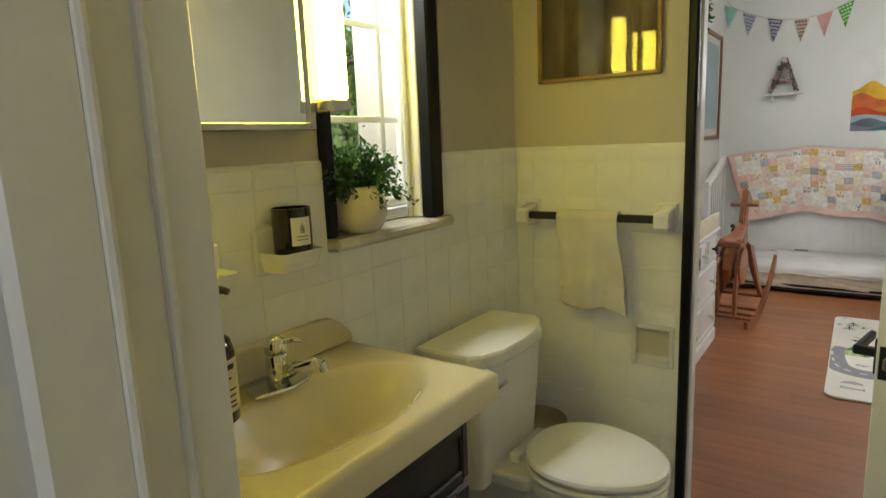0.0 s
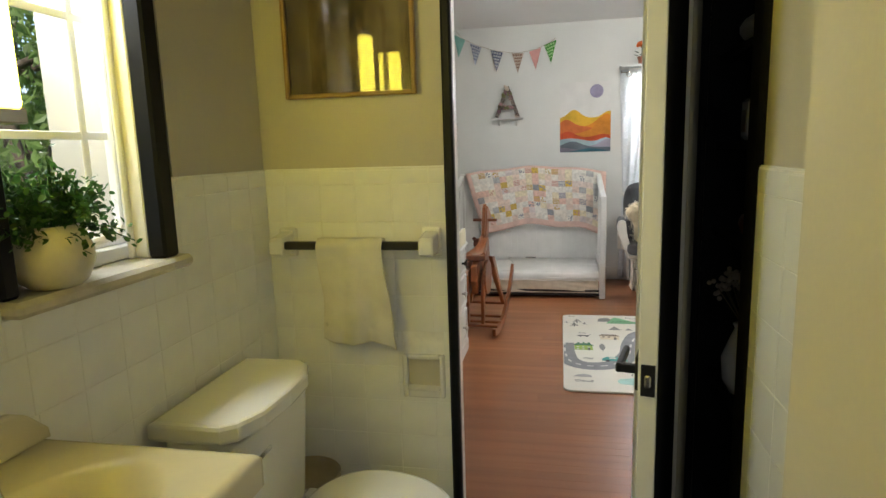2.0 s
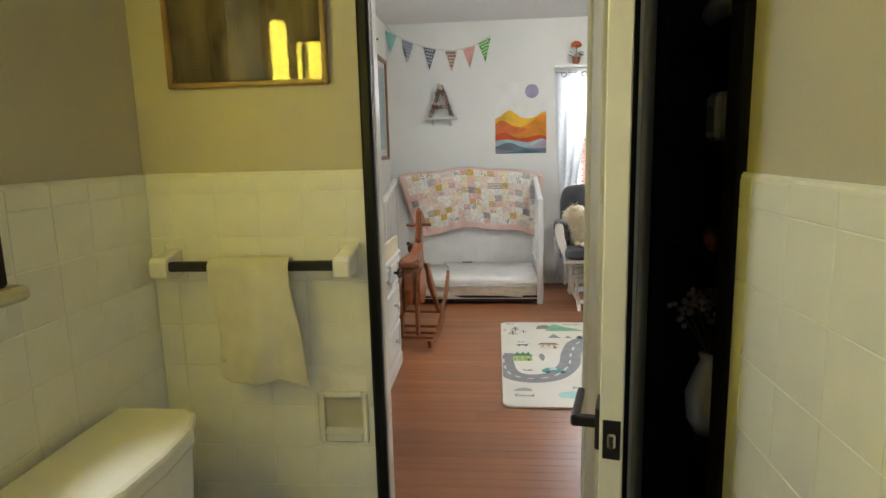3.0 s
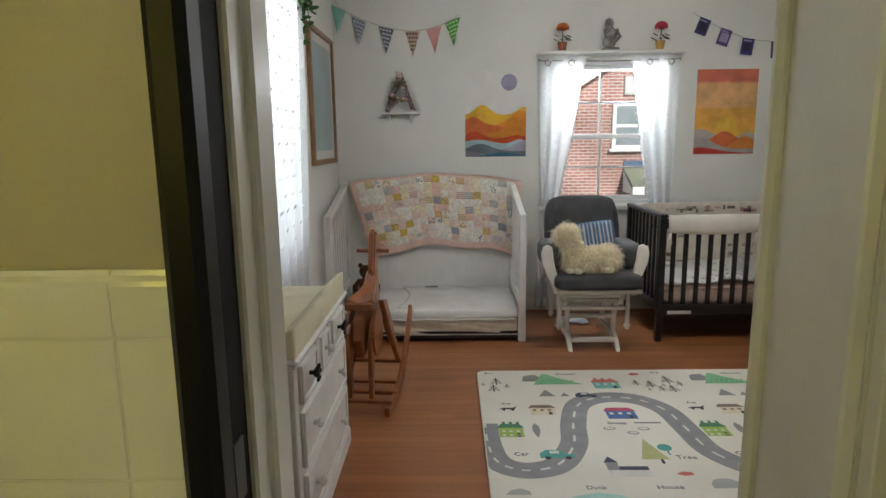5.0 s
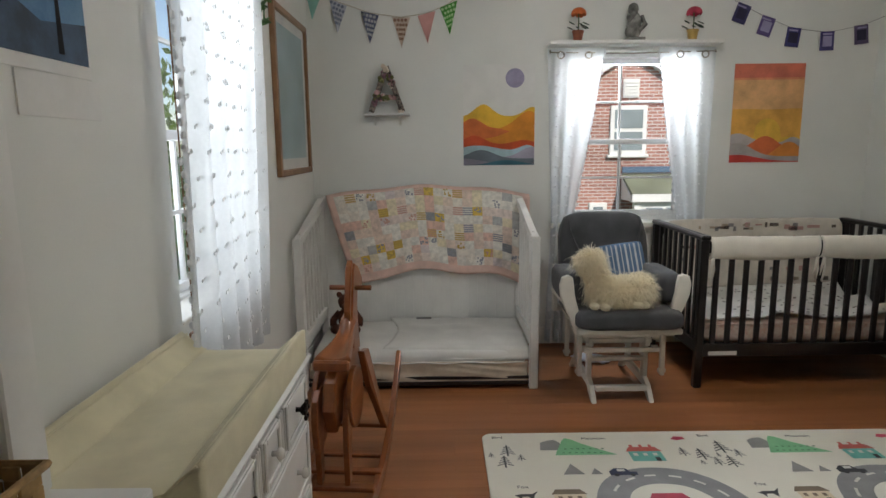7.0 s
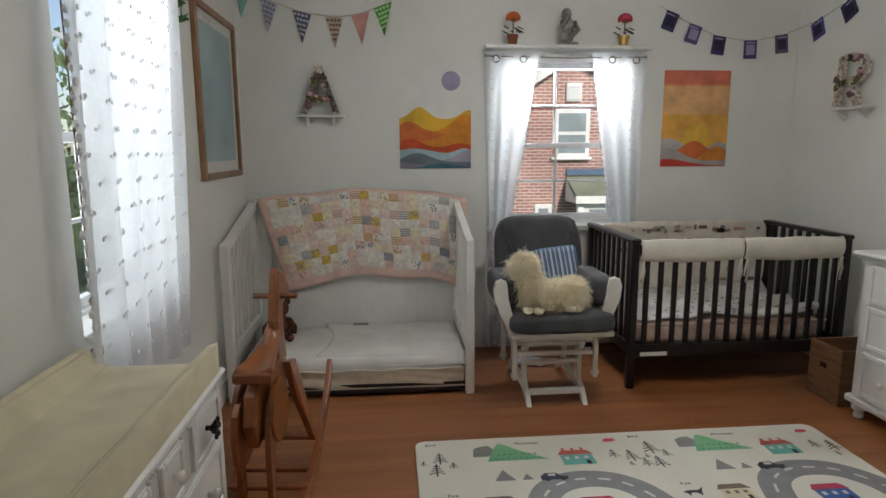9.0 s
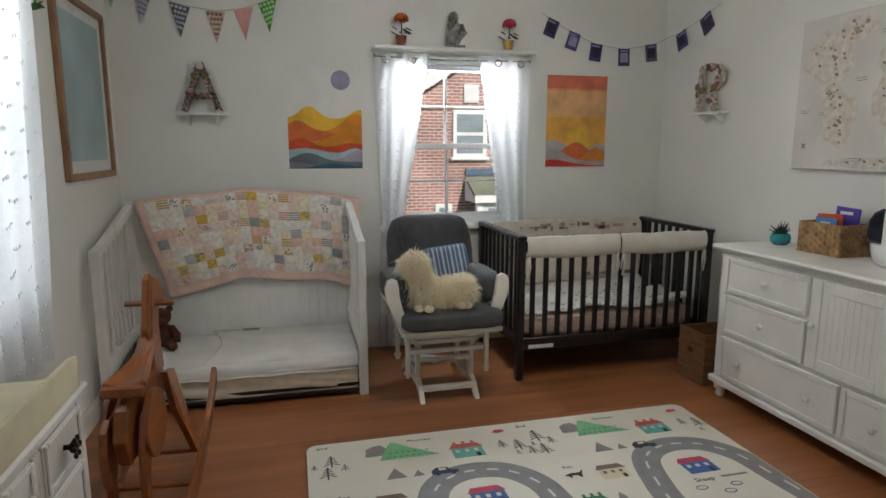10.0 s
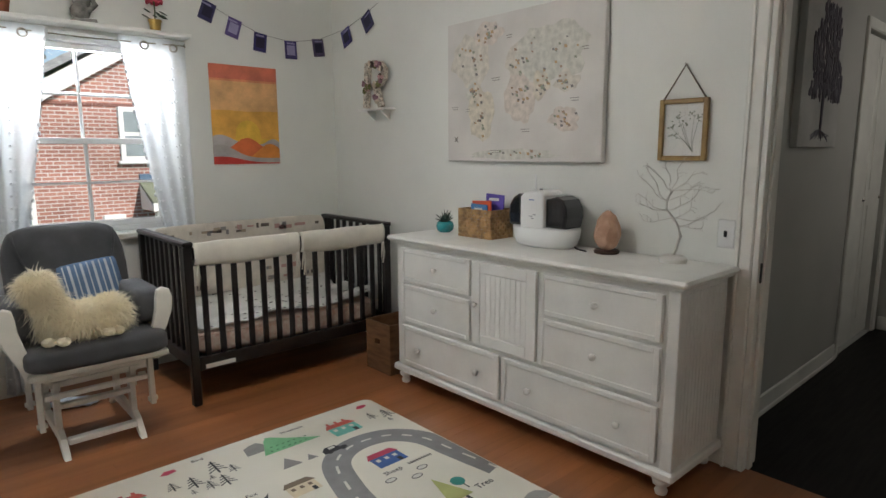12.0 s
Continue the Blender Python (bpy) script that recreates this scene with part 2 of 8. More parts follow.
BULB = glow("ceiling_lamp_glass", (1.0, 0.99, 0.96), 82.0)
BLACKR = mat("black_matt_paint", (0.005, 0.005, 0.006), 0.75, vary=0.2, scale=8, bump=0.1, grain=50, spec=0.2)


def plain(name, hexv, rough=0.7, **k):
    return mat(name, lin(hexv), rough, **{**dict(vary=0.07, scale=14, bump=0.08, grain=120), **k})


# ---------------------------------------------------------------- mesh helpers
def thing(name, label, category, at=(0, 0, 0), group="", kind=""):
    ob = new(name)
    ob.empty_display_size = 0.05
    ob.location = at
    return tagged(ob, label, category, group, kind)


def part(name, bm, material, parent=None, label="", smooth=False, kind=""):
    """Links a bmesh in world places as one mesh object under a thing or a part."""
    me = bpy.data.meshes.new(name)
    bm.normal_update()
    bm.to_mesh(me)
    bm.free()
    if smooth:
        for poly in me.polygons:
            poly.use_smooth = True
    for mt in material if isinstance(material, (list, tuple)) else (material,):
        me.materials.append(mt)
    ob = new(name, me)
    if parent:
        ob.parent = parent
        if parent.type == "EMPTY":
            ob.matrix_parent_inverse = Matrix.Translation(parent.location).inverted()
    return tagged(ob, label, kind=kind)


def solid(name, bm, material, label, category, group="", kind="", smooth=False):
    """A thing that is one mesh."""
    return tagged(part(name, bm, material, smooth=smooth), label, category, group, kind)


CUBE_F = ((0, 1, 3, 2), (4, 6, 7, 5), (0, 4, 5, 1), (2, 3, 7, 6), (0, 2, 6, 4), (1, 5, 7, 3))


def box(bm, x0, x1, y0, y1, z0, z1, bev=0.003, seg=1, turn=None, mi=0):
    """A block with chamfered edges; turn: a matrix applied about its centre."""
    c = Vector(((x0 + x1) / 2, (y0 + y1) / 2, (z0 + z1) / 2))
    h = (abs(x1 - x0) / 2, abs(y1 - y0) / 2, abs(z1 - z0) / 2)

    def at(p):
        p = Vector(p)
        return bm.verts.new((turn @ p if turn else p) + c)
    if not bev:
        v = [at((sx * h[0], sy * h[1], sz * h[2])) for sx in (-1, 1) for sy in (-1, 1) for sz in (-1, 1)]
        for f in CUBE_F:
            bm.faces.new([v[k] for k in f])
        return bm
    e = min(bev, h[0] * 0.9, h[1] * 0.9, h[2] * 0.9)
    sg = [(sx, sy, sz) for sx in (-1, 1) for sy in (-1, 1) for sz in (-1, 1)]
    q = {}
    for s in sg:
        for ax in range(3):
            q[s, ax] = at([s[k] * (h[k] - (0 if k == ax else e)) for k in range(3)])
    for ax in range(3):
        for d in (-1, 1):
            o = [k for k in range(3) if k != ax]
            ring = []
            for u, w in ((-1, -1), (1, -1), (1, 1), (-1, 1)):
                s = [0, 0, 0]
                s[ax], s[o[0]], s[o[1]] = d, u, w
                ring.append(q[tuple(s), ax])
            flip = (d < 0) != (ax == 1)
            bm.faces.new(ring[::-1] if flip else ring)
    for ax in range(3):
        o = [k for k in range(3) if k != ax]
        for u in (-1, 1):
            for w in (-1, 1):
                lo, hi = [0, 0, 0], [0, 0, 0]
                lo[ax], hi[ax] = -1, 1
                lo[o[0]] = hi[o[0]] = u
                lo[o[1]] = hi[o[1]] = w
                lo, hi = tuple(lo), tuple(hi)
                ring = [q[lo, o[0]], q[hi, o[0]], q[hi, o[1]], q[lo, o[1]]]
                flip = (u * w > 0) != (ax != 1)
                bm.faces.new(ring if flip else ring[::-1])
    for s in sg:
        ring = [q[s, 0], q[s, 1], q[s, 2]]
        bm.faces.new(ring if s[0] * s[1] * s[2] > 0 else ring[::-1])
    return bm


def Bx(*a, **k):
    return box(bmesh.new(), *a, **k)


def rod(bm, p, q, r0, r1=None, seg=10):
    """A round bar from p to q."""
    p, q = Vector(p), Vector(q)
    r1 = r0 if r1 is None else r1
    d = (q - p)
    m = Matrix.Translation((p + q) / 2) @ d.to_track_quat("Z", "Y").to_matrix().to_4x4()
    bmesh.ops.create_cone(bm, cap_ends=True, segments=seg, radius1=r0, radius2=r1, depth=d.length, matrix=m)
    return bm


def Rod(*a, **k):
    return rod(bmesh.new(), *a, **k)


def tube(bm, pts, r, seg=8, taper=None):
    """A bar swept along points."""
    rings = []
    n = len(pts)
    for i, p in enumerate(pts):
        p = Vector(p)
        d = (Vector(pts[min(i + 1, n - 1)]) - Vector(pts[max(i - 1, 0)])).normalized()
        q = d.to_track_quat("Z", "Y")
        rr = r * (1 if taper is None else 1 + (taper - 1) * i / (n - 1))
        rings.append([bm.verts.new(p + q @ Vector((rr * math.cos(a), rr * math.sin(a), 0))) for a in (2 * math.pi * k / seg for k in range(seg))])
    for a, b in zip(rings, rings[1:]):
        for k in range(seg):
            bm.faces.new((a[k], a[(k + 1) % seg], b[(k + 1) % seg], b[k]))
    bm.faces.new(rings[0][::-1])
    bm.faces.new(rings[-1])
    return bm


def Tube(*a, **k):
    return tube(bmesh.new(), *a, **k)


def lathe(bm, prof, c, seg=24, sx=1.0, sy=1.0):
    """A turned body: profile of (radius, z) about the upright axis at c."""
    rings = []
    for r, z in prof:
        rings.append([bm.verts.new((c[0] + max(r, 1e-4) * sx * math.cos(a), c[1] + max(r, 1e-4) * sy * math.sin(a), c[2] + z)) for a in (2 * math.pi * k / seg for k in range(seg))])
    for a, b in zip(rings, rings[1:]):
        for k in range(seg):
            bm.faces.new((a[k], a[(k + 1) % seg], b[(k + 1) % seg], b[k]))
    bm.faces.new(rings[0][::-1])
    bm.faces.new(rings[-1])
    return bm


def Lathe(*a, **k):
    return lathe(bmesh.new(), *a, **k)


BALLS = {}


def ball(bm, c, r, seg=14, turn=None):
    rx = (r, r, r) if isinstance(r, (int, float)) else r
    if seg not in BALLS:
        rows = max(4, seg // 2)
        vs, fs = [(0, 0, -1)], []
        for i in range(1, rows):
            t = -math.pi / 2 + math.pi * i / rows
            vs += [(math.cos(t) * math.cos(2 * math.pi * k / seg), math.cos(t) * math.sin(2 * math.pi * k / seg), math.sin(t)) for k in range(seg)]
        vs.append((0, 0, 1))
        last = len(vs) - 1
        for k in range(seg):
            k2 = (k + 1) % seg
            fs.append((0, 1 + k2, 1 + k))
            for i in range(rows - 2):
                a0, b0 = 1 + i * seg, 1 + (i + 1) * seg
                fs.append((a0 + k, a0 + k2, b0 + k2, b0 + k))
            fs.append((last - seg + k, last - seg + k2, last))
        BALLS[seg] = (vs, fs)
    vs, fs = BALLS[seg]
    c = Vector(c)
    made = []
    for v in vs:
        p = Vector((v[0] * rx[0], v[1] * rx[1], v[2] * rx[2]))
        made.append(bm.verts.new(c + (turn @ p if turn else p)))
    for f in fs:
        bm.faces.new([made[k] for k in f])
    return bm


def slab(bm, pts, axis, a, b, bev=0.0):
    """An outline given in the two other axes, drawn out along axis from a to b."""
    def at(u, v, w):
        return {"x": (w, u, v), "y": (u, w, v), "z": (u, v, w)}[axis]
    lo = [bm.verts.new(at(u, v, a)) for u, v in pts]
    hi = [bm.verts.new(at(u, v, b)) for u, v in pts]
    n = len(pts)
    fs = [bm.faces.new(lo), bm.faces.new(hi[::-1])]
    for i in range(n):
        fs.append(bm.faces.new((lo[i], hi[i], hi[(i + 1) % n], lo[(i + 1) % n])))
    bmesh.ops.recalc_face_normals(bm, faces=fs)
    if bev:
        es = list({e for f in fs[:2] for e in f.edges})
        bmesh.ops.bevel(bm, geom=es, offset=bev, segments=2, affect="EDGES", profile=0.5)
    return bm


def Slab(*a, **k):
    return slab(bmesh.new(), *a, **k)


def grid(fn, nu, nv, thick=0.0):
    """A sheet from fn(u, v), u and v from 0 to 1."""
    bm = bmesh.new()
    g = [[bm.verts.new(fn(i / nu, j / nv)) for j in range(nv + 1)] for i in range(nu + 1)]
    for i in range(nu):
        for j in range(nv):
            bm.faces.new((g[i][j], g[i + 1][j], g[i + 1][j + 1], g[i][j + 1]))
    if thick:
        bm.normal_update()
        bmesh.ops.solidify(bm, geom=bm.faces[:], thickness=thick)
    return bm


def cushion(c, size, puff=0.4, n=14, turn=None, pinch=0.0):
    """A stuffed block: thick in the middle, with rounded, slightly creased rims."""
    bm = bmesh.new()
    bmesh.ops.create_cube(bm, size=2)
    bmesh.ops.subdivide_edges(bm, edges=bm.edges[:], cuts=n, use_grid_fill=True)
    for v in bm.verts:
        x, y, z = v.co
        r = 1 - puff * 0.5 * (abs(x) ** 6 + abs(y) ** 6) / 2 - puff * 0.35 * max(abs(x), abs(y)) ** 10
        ex = 1 - 0.05 * abs(y) ** 8 - 0.06 * abs(z) ** 4
        ey = 1 - 0.05 * abs(x) ** 8 - 0.06 * abs(z) ** 4
        w = noise.noise(Vector((x * 2 + c[0] * 9, y * 2 + c[1] * 7, z))) * 0.05
        p = Vector((x * ex * size[0] / 2, y * ey * size[1] / 2, z * (r + w) * size[2] / 2))
        v.co = (turn @ p if turn else p) + Vector(c)
    return bm


def letters(name, body, size, m, material, parent, extrude=0.0004):
    """Words in the built-in font, as a mesh; m places them in the world."""
    cu = bpy.data.curves.new(name, "FONT")
    cu.body, cu.size, cu.extrude, cu.resolution_u = body, size, extrude, 2
    cu.align_x = "CENTER"
    tmp = new("tmp_text", cu)
    me = bpy.data.meshes.new_from_object(tmp)
    bpy.data.objects.remove(tmp)
    bpy.data.curves.remove(cu)
    me.name = name
    me.transform(m)
    me.materials.clear()
    me.materials.append(material)
    ob = new(name, me)
    ob.parent = parent
    if parent.type == "EMPTY":
        ob.matrix_parent_inverse = Matrix.Translation(parent.location).inverted()
    return ob


def wall_with_holes(bm, axis, a, b, u0, u1, z0, z1, holes):
    """A wall of thickness a to b along axis, from u0 to u1, with openings (u, u, z, z)."""
    us = sorted({u0, u1, *(h[0] for h in holes), *(h[1] for h in holes)})
    zs = sorted({z0, z1, *(h[2] for h in holes), *(h[3] for h in holes)})
    for i in range(len(us) - 1):
        j = 0
        while j < len(zs) - 1:
            def free(k):
                um, zm = (us[i] + us[i + 1]) / 2, (zs[k] + zs[k + 1]) / 2
                return not any(h[0] < um < h[1] and h[2] < zm < h[3] for h in holes)
            if not free(j):
                j += 1
                continue
            k = j
            while k + 1 < len(zs) - 1 and free(k + 1):
                k += 1
            if axis == "x":
                box(bm, a, b, us[i], us[i + 1], zs[j], zs[k + 1], bev=0)
            else:
                box(bm, us[i], us[i + 1], a, b, zs[j], zs[k + 1], bev=0)
            j = k + 1
    bmesh.ops.remove_doubles(bm, verts=bm.verts[:], dist=1e-5)
    return bm

# ---------------------------------------------------------------- the structure
H = 2.45
XL, XR, YF, YB = 0.25, 3.97, 6.725, 2.62          # bedroom: side walls, front wall, wall to the bath
BX, BY, BR, BE = 0.43, 2.33, 1.60, 0.816           # bath: tile face, back wall, tiled side wall, entry wall


def structure(name, bm, material):
    return tagged(part(name, bm, material), kind="structure")


# side wall of both rooms, with both side windows
wall_west = structure("wall_west", wall_with_holes(bmesh.new(), "x", 0.0, XL, YB, YF + 0.2, -0.3, H,
                      [(4.56, 5.38, 0.80, 2.12)]), WALL)
wall_bath_west = structure("wall_bath_west", wall_with_holes(bmesh.new(), "x", 0.12, 0.421, 0.5, YB - 0.004, -0.3, H,
                           [(1.50, 1.92, 1.10, 1.98)]), BATHPAINT)
wall_front = structure("wall_front", wall_with_holes(bmesh.new(), "y", YF, YF + 0.2, XL, XR + 0.02, -0.3, H,
                       [(1.93, 2.78, 0.86, 1.975)]), WALL)
wall_east = structure("wall_east", wall_with_holes(bmesh.new(), "x", XR, XR + 0.12, YB, YF, -0.3, H,
                      [(2.92, 3.70, -0.02, 2.04)]), WALL)
wall_partition = structure("wall_partition", wall_with_holes(bmesh.new(), "y", BY + 0.009, 2.352, 0.421, 2.1, -0.3, H,
                           [(0.958, 1.60, 0.0, 2.04)]), BATHPAINT)
wall_partition_core = structure("wall_partition_core", wall_with_holes(bmesh.new(), "y", 2.3521, 2.475, 0.421, 2.1, -0.3, H,
                                [(0.915, 1.60, 0.0, 2.04)]), BATHPAINT)
wall_partition_bedroom = structure("wall_partition_bedroom", wall_with_holes(bmesh.new(), "y", 2.476, YB, XL, XR, -0.3, H,
                                   [(0.915, 1.525, 0.0, 2.04)]), WALL)
wall_bath_east = structure("wall_bath_east", wall_with_holes(bmesh.new(), "x", BR + 0.009, 1.66, 1.25, BY + 0.008, -0.3, H,
                           [(1.925, 2.30, 0.12, 2.1)]), BATHPAINT)
wall_bath_pier = structure("wall_bath_pier", Bx(1.452, 1.66, 0.72, 1.25, -0.3, H, bev=0.002), BATHPAINT)
wall_entry = structure("wall_entry", wall_with_holes(bmesh.new(), "y", 0.66, 0.80, 0.12, 2.1, -0.3, H,
                       [(0.98, 1.451, 0.0, 2.04)]), BATHPAINT)
wall_landing_south = structure("wall_landing_south", Bx(0.1, 2.1, -1.0, -0.9, -0.3, H, bev=0), WALL)
wall_landing_west = structure("wall_landing_west", Bx(0.1, 0.2, -0.9, 0.66, -0.3, H, bev=0), WALL)
wall_landing_east = structure("wall_landing_east", Bx(2.0, 2.1, -0.9, 0.66, -0.3, H, bev=0), WALL)
ceiling = structure("ceiling", Bx(0.0, 7.2, -1.0, 6.93, H, H + 0.12, bev=0), CEIL)
floor = structure("floor", Bx(0.1, 4.0115, 2.40, YF + 0.1, -0.1, -0.0004, bev=0), FLOORGAP)
floor_bath = structure("floor_bath", Bx(0.1, 2.1, 0.7, 2.399, -0.1, 0.0, bev=0), BATHFLOOR)
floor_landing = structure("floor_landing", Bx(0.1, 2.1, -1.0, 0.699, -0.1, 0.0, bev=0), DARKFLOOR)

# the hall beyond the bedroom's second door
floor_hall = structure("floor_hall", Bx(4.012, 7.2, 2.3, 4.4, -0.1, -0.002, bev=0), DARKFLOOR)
wall_hall_north = structure("wall_hall_north", wall_with_holes(bmesh.new(), "y", 3.86, 3.95, 4.091, 7.2, -0.3, H,
                            [(5.86, 6.70, 0.0, 2.04)]), HALLPAINT)
wall_hall_east = structure("wall_hall_east", Bx(6.80, 6.9, 2.4, 3.86, -0.3, H, bev=0), HALLPAINT)
wall_hall_south = structure("wall_hall_south", Bx(4.091, 7.1, 2.3, 2.4, -0.3, H, bev=0), HALLPAINT)
wall_hall_back = structure("wall_hall_back", Bx(5.5, 7.1, 4.5, 4.6, -0.3, H, bev=0), WALL)

baseboard_west = structure("baseboard_west", Bx(XL, XL + 0.014, YB, YF, 0, 0.12, bev=0.004), TRIMW)
baseboard_front = structure("baseboard_front", Bx(XL + 0.015, XR - 0.015, YF - 0.014, YF, 0, 0.12, bev=0.004), TRIMW)
baseboard_east = structure("baseboard_east", Bx(XR - 0.014, XR, 3.77, YF - 0.015, 0, 0.12, bev=0.004), TRIMW)
baseboard_hall = structure("baseboard_hall", box(Bx(4.10, 5.80, 3.845, 3.86, 0, 0.10, bev=0.004), 4.10, 5.80, 3.836, 3.8445, 0, 0.025, bev=0.003), TRIMW)
baseboard_hall_end = structure("baseboard_hall_end", Bx(6.786, 6.80, 2.41, 3.835, 0, 0.10, bev=0.004), TRIMW)

# door frame between bath and bedroom: black towards the bath, white towards the bedroom
bm = Bx(0.957, 0.984, 2.307, 2.338, 0, 2.10, bev=0.006, seg=2)
trim_bath_door_black = structure("trim_bath_door_black", bm, BLACK)
trim_bath_door_head = structure("trim_bath_door_head", Bx(0.985, 1.60, 2.307, 2.338, 2.05, 2.10, bev=0.006), BLACK)
trim_jamb_black = structure("trim_jamb_black", Bx(0.916, 0.940, 2.3525, 2.4845, 0, 2.039, bev=0.003), BLACKR)
bm = Bx(0.916, 0.946, 2.485, 2.508, 0, 2.045, bev=0.003)
box(bm, 0.916, 0.934, 2.5085, 2.560, 0, 2.045, bev=0.002)
box(bm, 0.934, 0.939, 2.513, 2.522, 0, 2.045, bev=0.002)
box(bm, 0.916, 0.943, 2.5605, 2.62, 0, 2.045, bev=0.004)
trim_jamb = structure("trim_jamb", bm, TRIMW)
bm = Bx(0.84, 0.938, 2.621, 2.64, 0, 2.12, bev=0.006, seg=2)
box(bm, 0.84, 0.856, 2.640, 2.646, 0, 2.12, bev=0.002)
box(bm, 1.497, 1.585, 2.621, 2.64, 0, 2.12, bev=0.006, seg=2)
box(bm, 0.939, 1.496, 2.621, 2.64, 2.03, 2.12, bev=0.006)
trim_door_bedroom = structure("trim_door_bedroom", bm, TRIMW)
trim_jamb_east = structure("trim_jamb_east", box(Bx(1.508, 1.526, 2.477, 2.62, 0, 2.04, bev=0.003), 1.527, 1.60, 2.455, 2.4745, 0, 2.04, bev=0.002), TRIMW)

# entry jamb of the bath, with its stop and the black casing behind it
bm = Bx(0.972, 0.992, 0.60, 0.812, 0, 2.04, bev=0.002)
box(bm, 0.992, 1.006, 0.682, 0.735, 0, 2.04, bev=0.005)
box(bm, 0.90, 0.975, 0.640, 0.659, 0, 2.1, bev=0.003)
rod(bm, (1.005, 0.735, 0), (1.005, 0.735, 2.04), 0.0045, seg=8)
rod(bm, (0.993, 0.775, 0), (0.993, 0.775, 2.04), 0.004, seg=8)
trim_entry = structure("trim_entry", bm, TRIMW)
trim_entry_black = structure("trim_entry_black", Bx(0.90, 0.971, 0.801, 0.8135, 0, 2.1, bev=0.001), BLACK)

# frame of the hall door
bm = Bx(XR - 0.018, XR, 3.705, 3.768, 0, 2.12, bev=0.006, seg=2)
box(bm, XR - 0.026, XR - 0.018, 3.753, 3.768, 0, 2.12, bev=0.003)
box(bm, XR - 0.010, XR + 0.13, 3.682, 3.704, 0, 2.04, bev=0.003)
box(bm, XR + 0.03, XR + 0.07, 3.670, 3.682, 0, 2.04, bev=0.003)
box(bm, XR - 0.018, XR, 2.84, 3.768, 2.045, 2.12, bev=0.004)
trim_hall_door = structure("trim_hall_door", bm, TRIMW)
part("strike_plate", Bx(XR + 0.012, XR + 0.028, 3.678, 3.684, 0.80, 0.88, bev=0.002), BLACKM, trim_hall_door, "black strike plate")
bm = Bx(5.83, 5.858, 3.842, 3.86, 0, 2.10, bev=0.004)
box(bm, 6.70, 6.77, 3.842, 3.86, 0, 2.10, bev=0.004)
box(bm, 5.859, 6.699, 3.842, 3.86, 2.04, 2.10, bev=0.004)
trim_hall_far = structure("trim_hall_far", bm, TRIMW)
for a, b in ((5.90, 6.285), (6.30, 6.69)):
    cdr = thing("closet_door", "white panelled closet door leaf in the hall", "door", ((a + b) / 2, 3.90, 0.01), "closet doors")
    lf = part("leaf", Bx(a, b, 3.885, 3.915, 0.012, 2.03, bev=0.003), TRIMW, cdr)
    for za, zb in ((0.15, 0.95), (1.05, 1.92)):
        part("raised_panel", Bx(a + 0.07, b - 0.07, 3.879, 3.8855, za, zb, bev=0.004), TRIMW, lf)
    part("knob", Lathe([(0.006, 0), (0.014, 0.012), (0.010, 0.022)], (b - 0.03, 3.884, 0.98), 12), STEEL, lf)


# ---- windows
def sash_window(name, axis, at, u0, u1, z0, z1, mid, mull, lites, depth=0.04, color=None):
    """A double-hung window: frame, two sashes with bars, and panes."""
    col = color or TRIMW
    root = tagged(thing(name, "", "", (0, 0, 0)), kind="structure")

    def b(ua, ub, za, zb, off=0.0, d=depth, bev=0.003):
        if axis == "y":
            return Bx(ua, ub, at + off, at + off + d, za, zb, bev=bev)
        return Bx(at + off, at + off + d, ua, ub, za, zb, bev=bev)
    fr = 0.03
    for ua, ub, za, zb in ((u0, u0 + fr, z0, z1), (u1 - fr, u1, z0, z1), (u0 + fr, u1 - fr, z1 - fr, z1), (u0 + fr, u1 - fr, z0, z0 + fr)):
        part("window_frame", b(ua, ub, za, zb, -0.01, depth + 0.03), col, root)
    for k, (za, zb) in enumerate(((z0 + fr, mid + 0.018), (mid - 0.018, z1 - fr))):
        off = 0.0 if k == 0 else depth
        sash = part("sash", b(u0 + fr, u0 + fr + 0.035, za, zb, off, depth - 0.004), col, root)
        part("sash_stile", b(u1 - fr - 0.035, u1 - fr, za, zb, off, depth - 0.004), col, sash)
        part("sash_rail", b(u0 + fr + 0.035, u1 - fr - 0.035, za, za + 0.036, off, depth - 0.004), col, sash)
        part("sash_rail", b(u0 + fr + 0.035, u1 - fr - 0.035, zb - 0.036, zb, off, depth - 0.004), col, sash)
        for m in mull:
            part("glazing_bar", b(m - 0.009, m + 0.009, za + 0.036, zb - 0.036, off + 0.008, depth - 0.02), col, sash)
        for q in range(1, lites):
            zz = za + (zb - za) * q / lites
            part("glazing_bar", b(u0 + fr + 0.035, u1 - fr - 0.035, zz - 0.008, zz + 0.008, off + 0.009, depth - 0.022), col, sash)
        p = part("pane", b(u0 + fr + 0.03, u1 - fr - 0.03, za + 0.03, zb - 0.03, off + 0.016, 0.004, 0), PANE, sash)
        p.visible_shadow = False
    return root


WINW = mat("window_vinyl_white", (0.80, 0.80, 0.80), 0.3, vary=0.03, bump=0.0)
window_1 = sash_window("window_1", "y", YF + 0.09, 1.93, 2.78, 0.86, 1.975, 1.395, (2.335,), 2, color=WINW)
window_2 = sash_window("window_2", "x", 0.07, 4.56, 5.38, 0.80, 2.12, 1.42, (4.97,), 2, color=WINW)
window_3 = sash_window("window_3", "x", 0.312, 1.50, 1.92, 1.104, 1.98, 1.80, (1.79,), 3, depth=0.026, color=WINW)
part("latch", Tube([(0.337, 1.72, 1.155), (0.362, 1.73, 1.155), (0.372, 1.79, 1.16), (0.365, 1.81, 1.175)], 0.009), TRIMW, window_3)
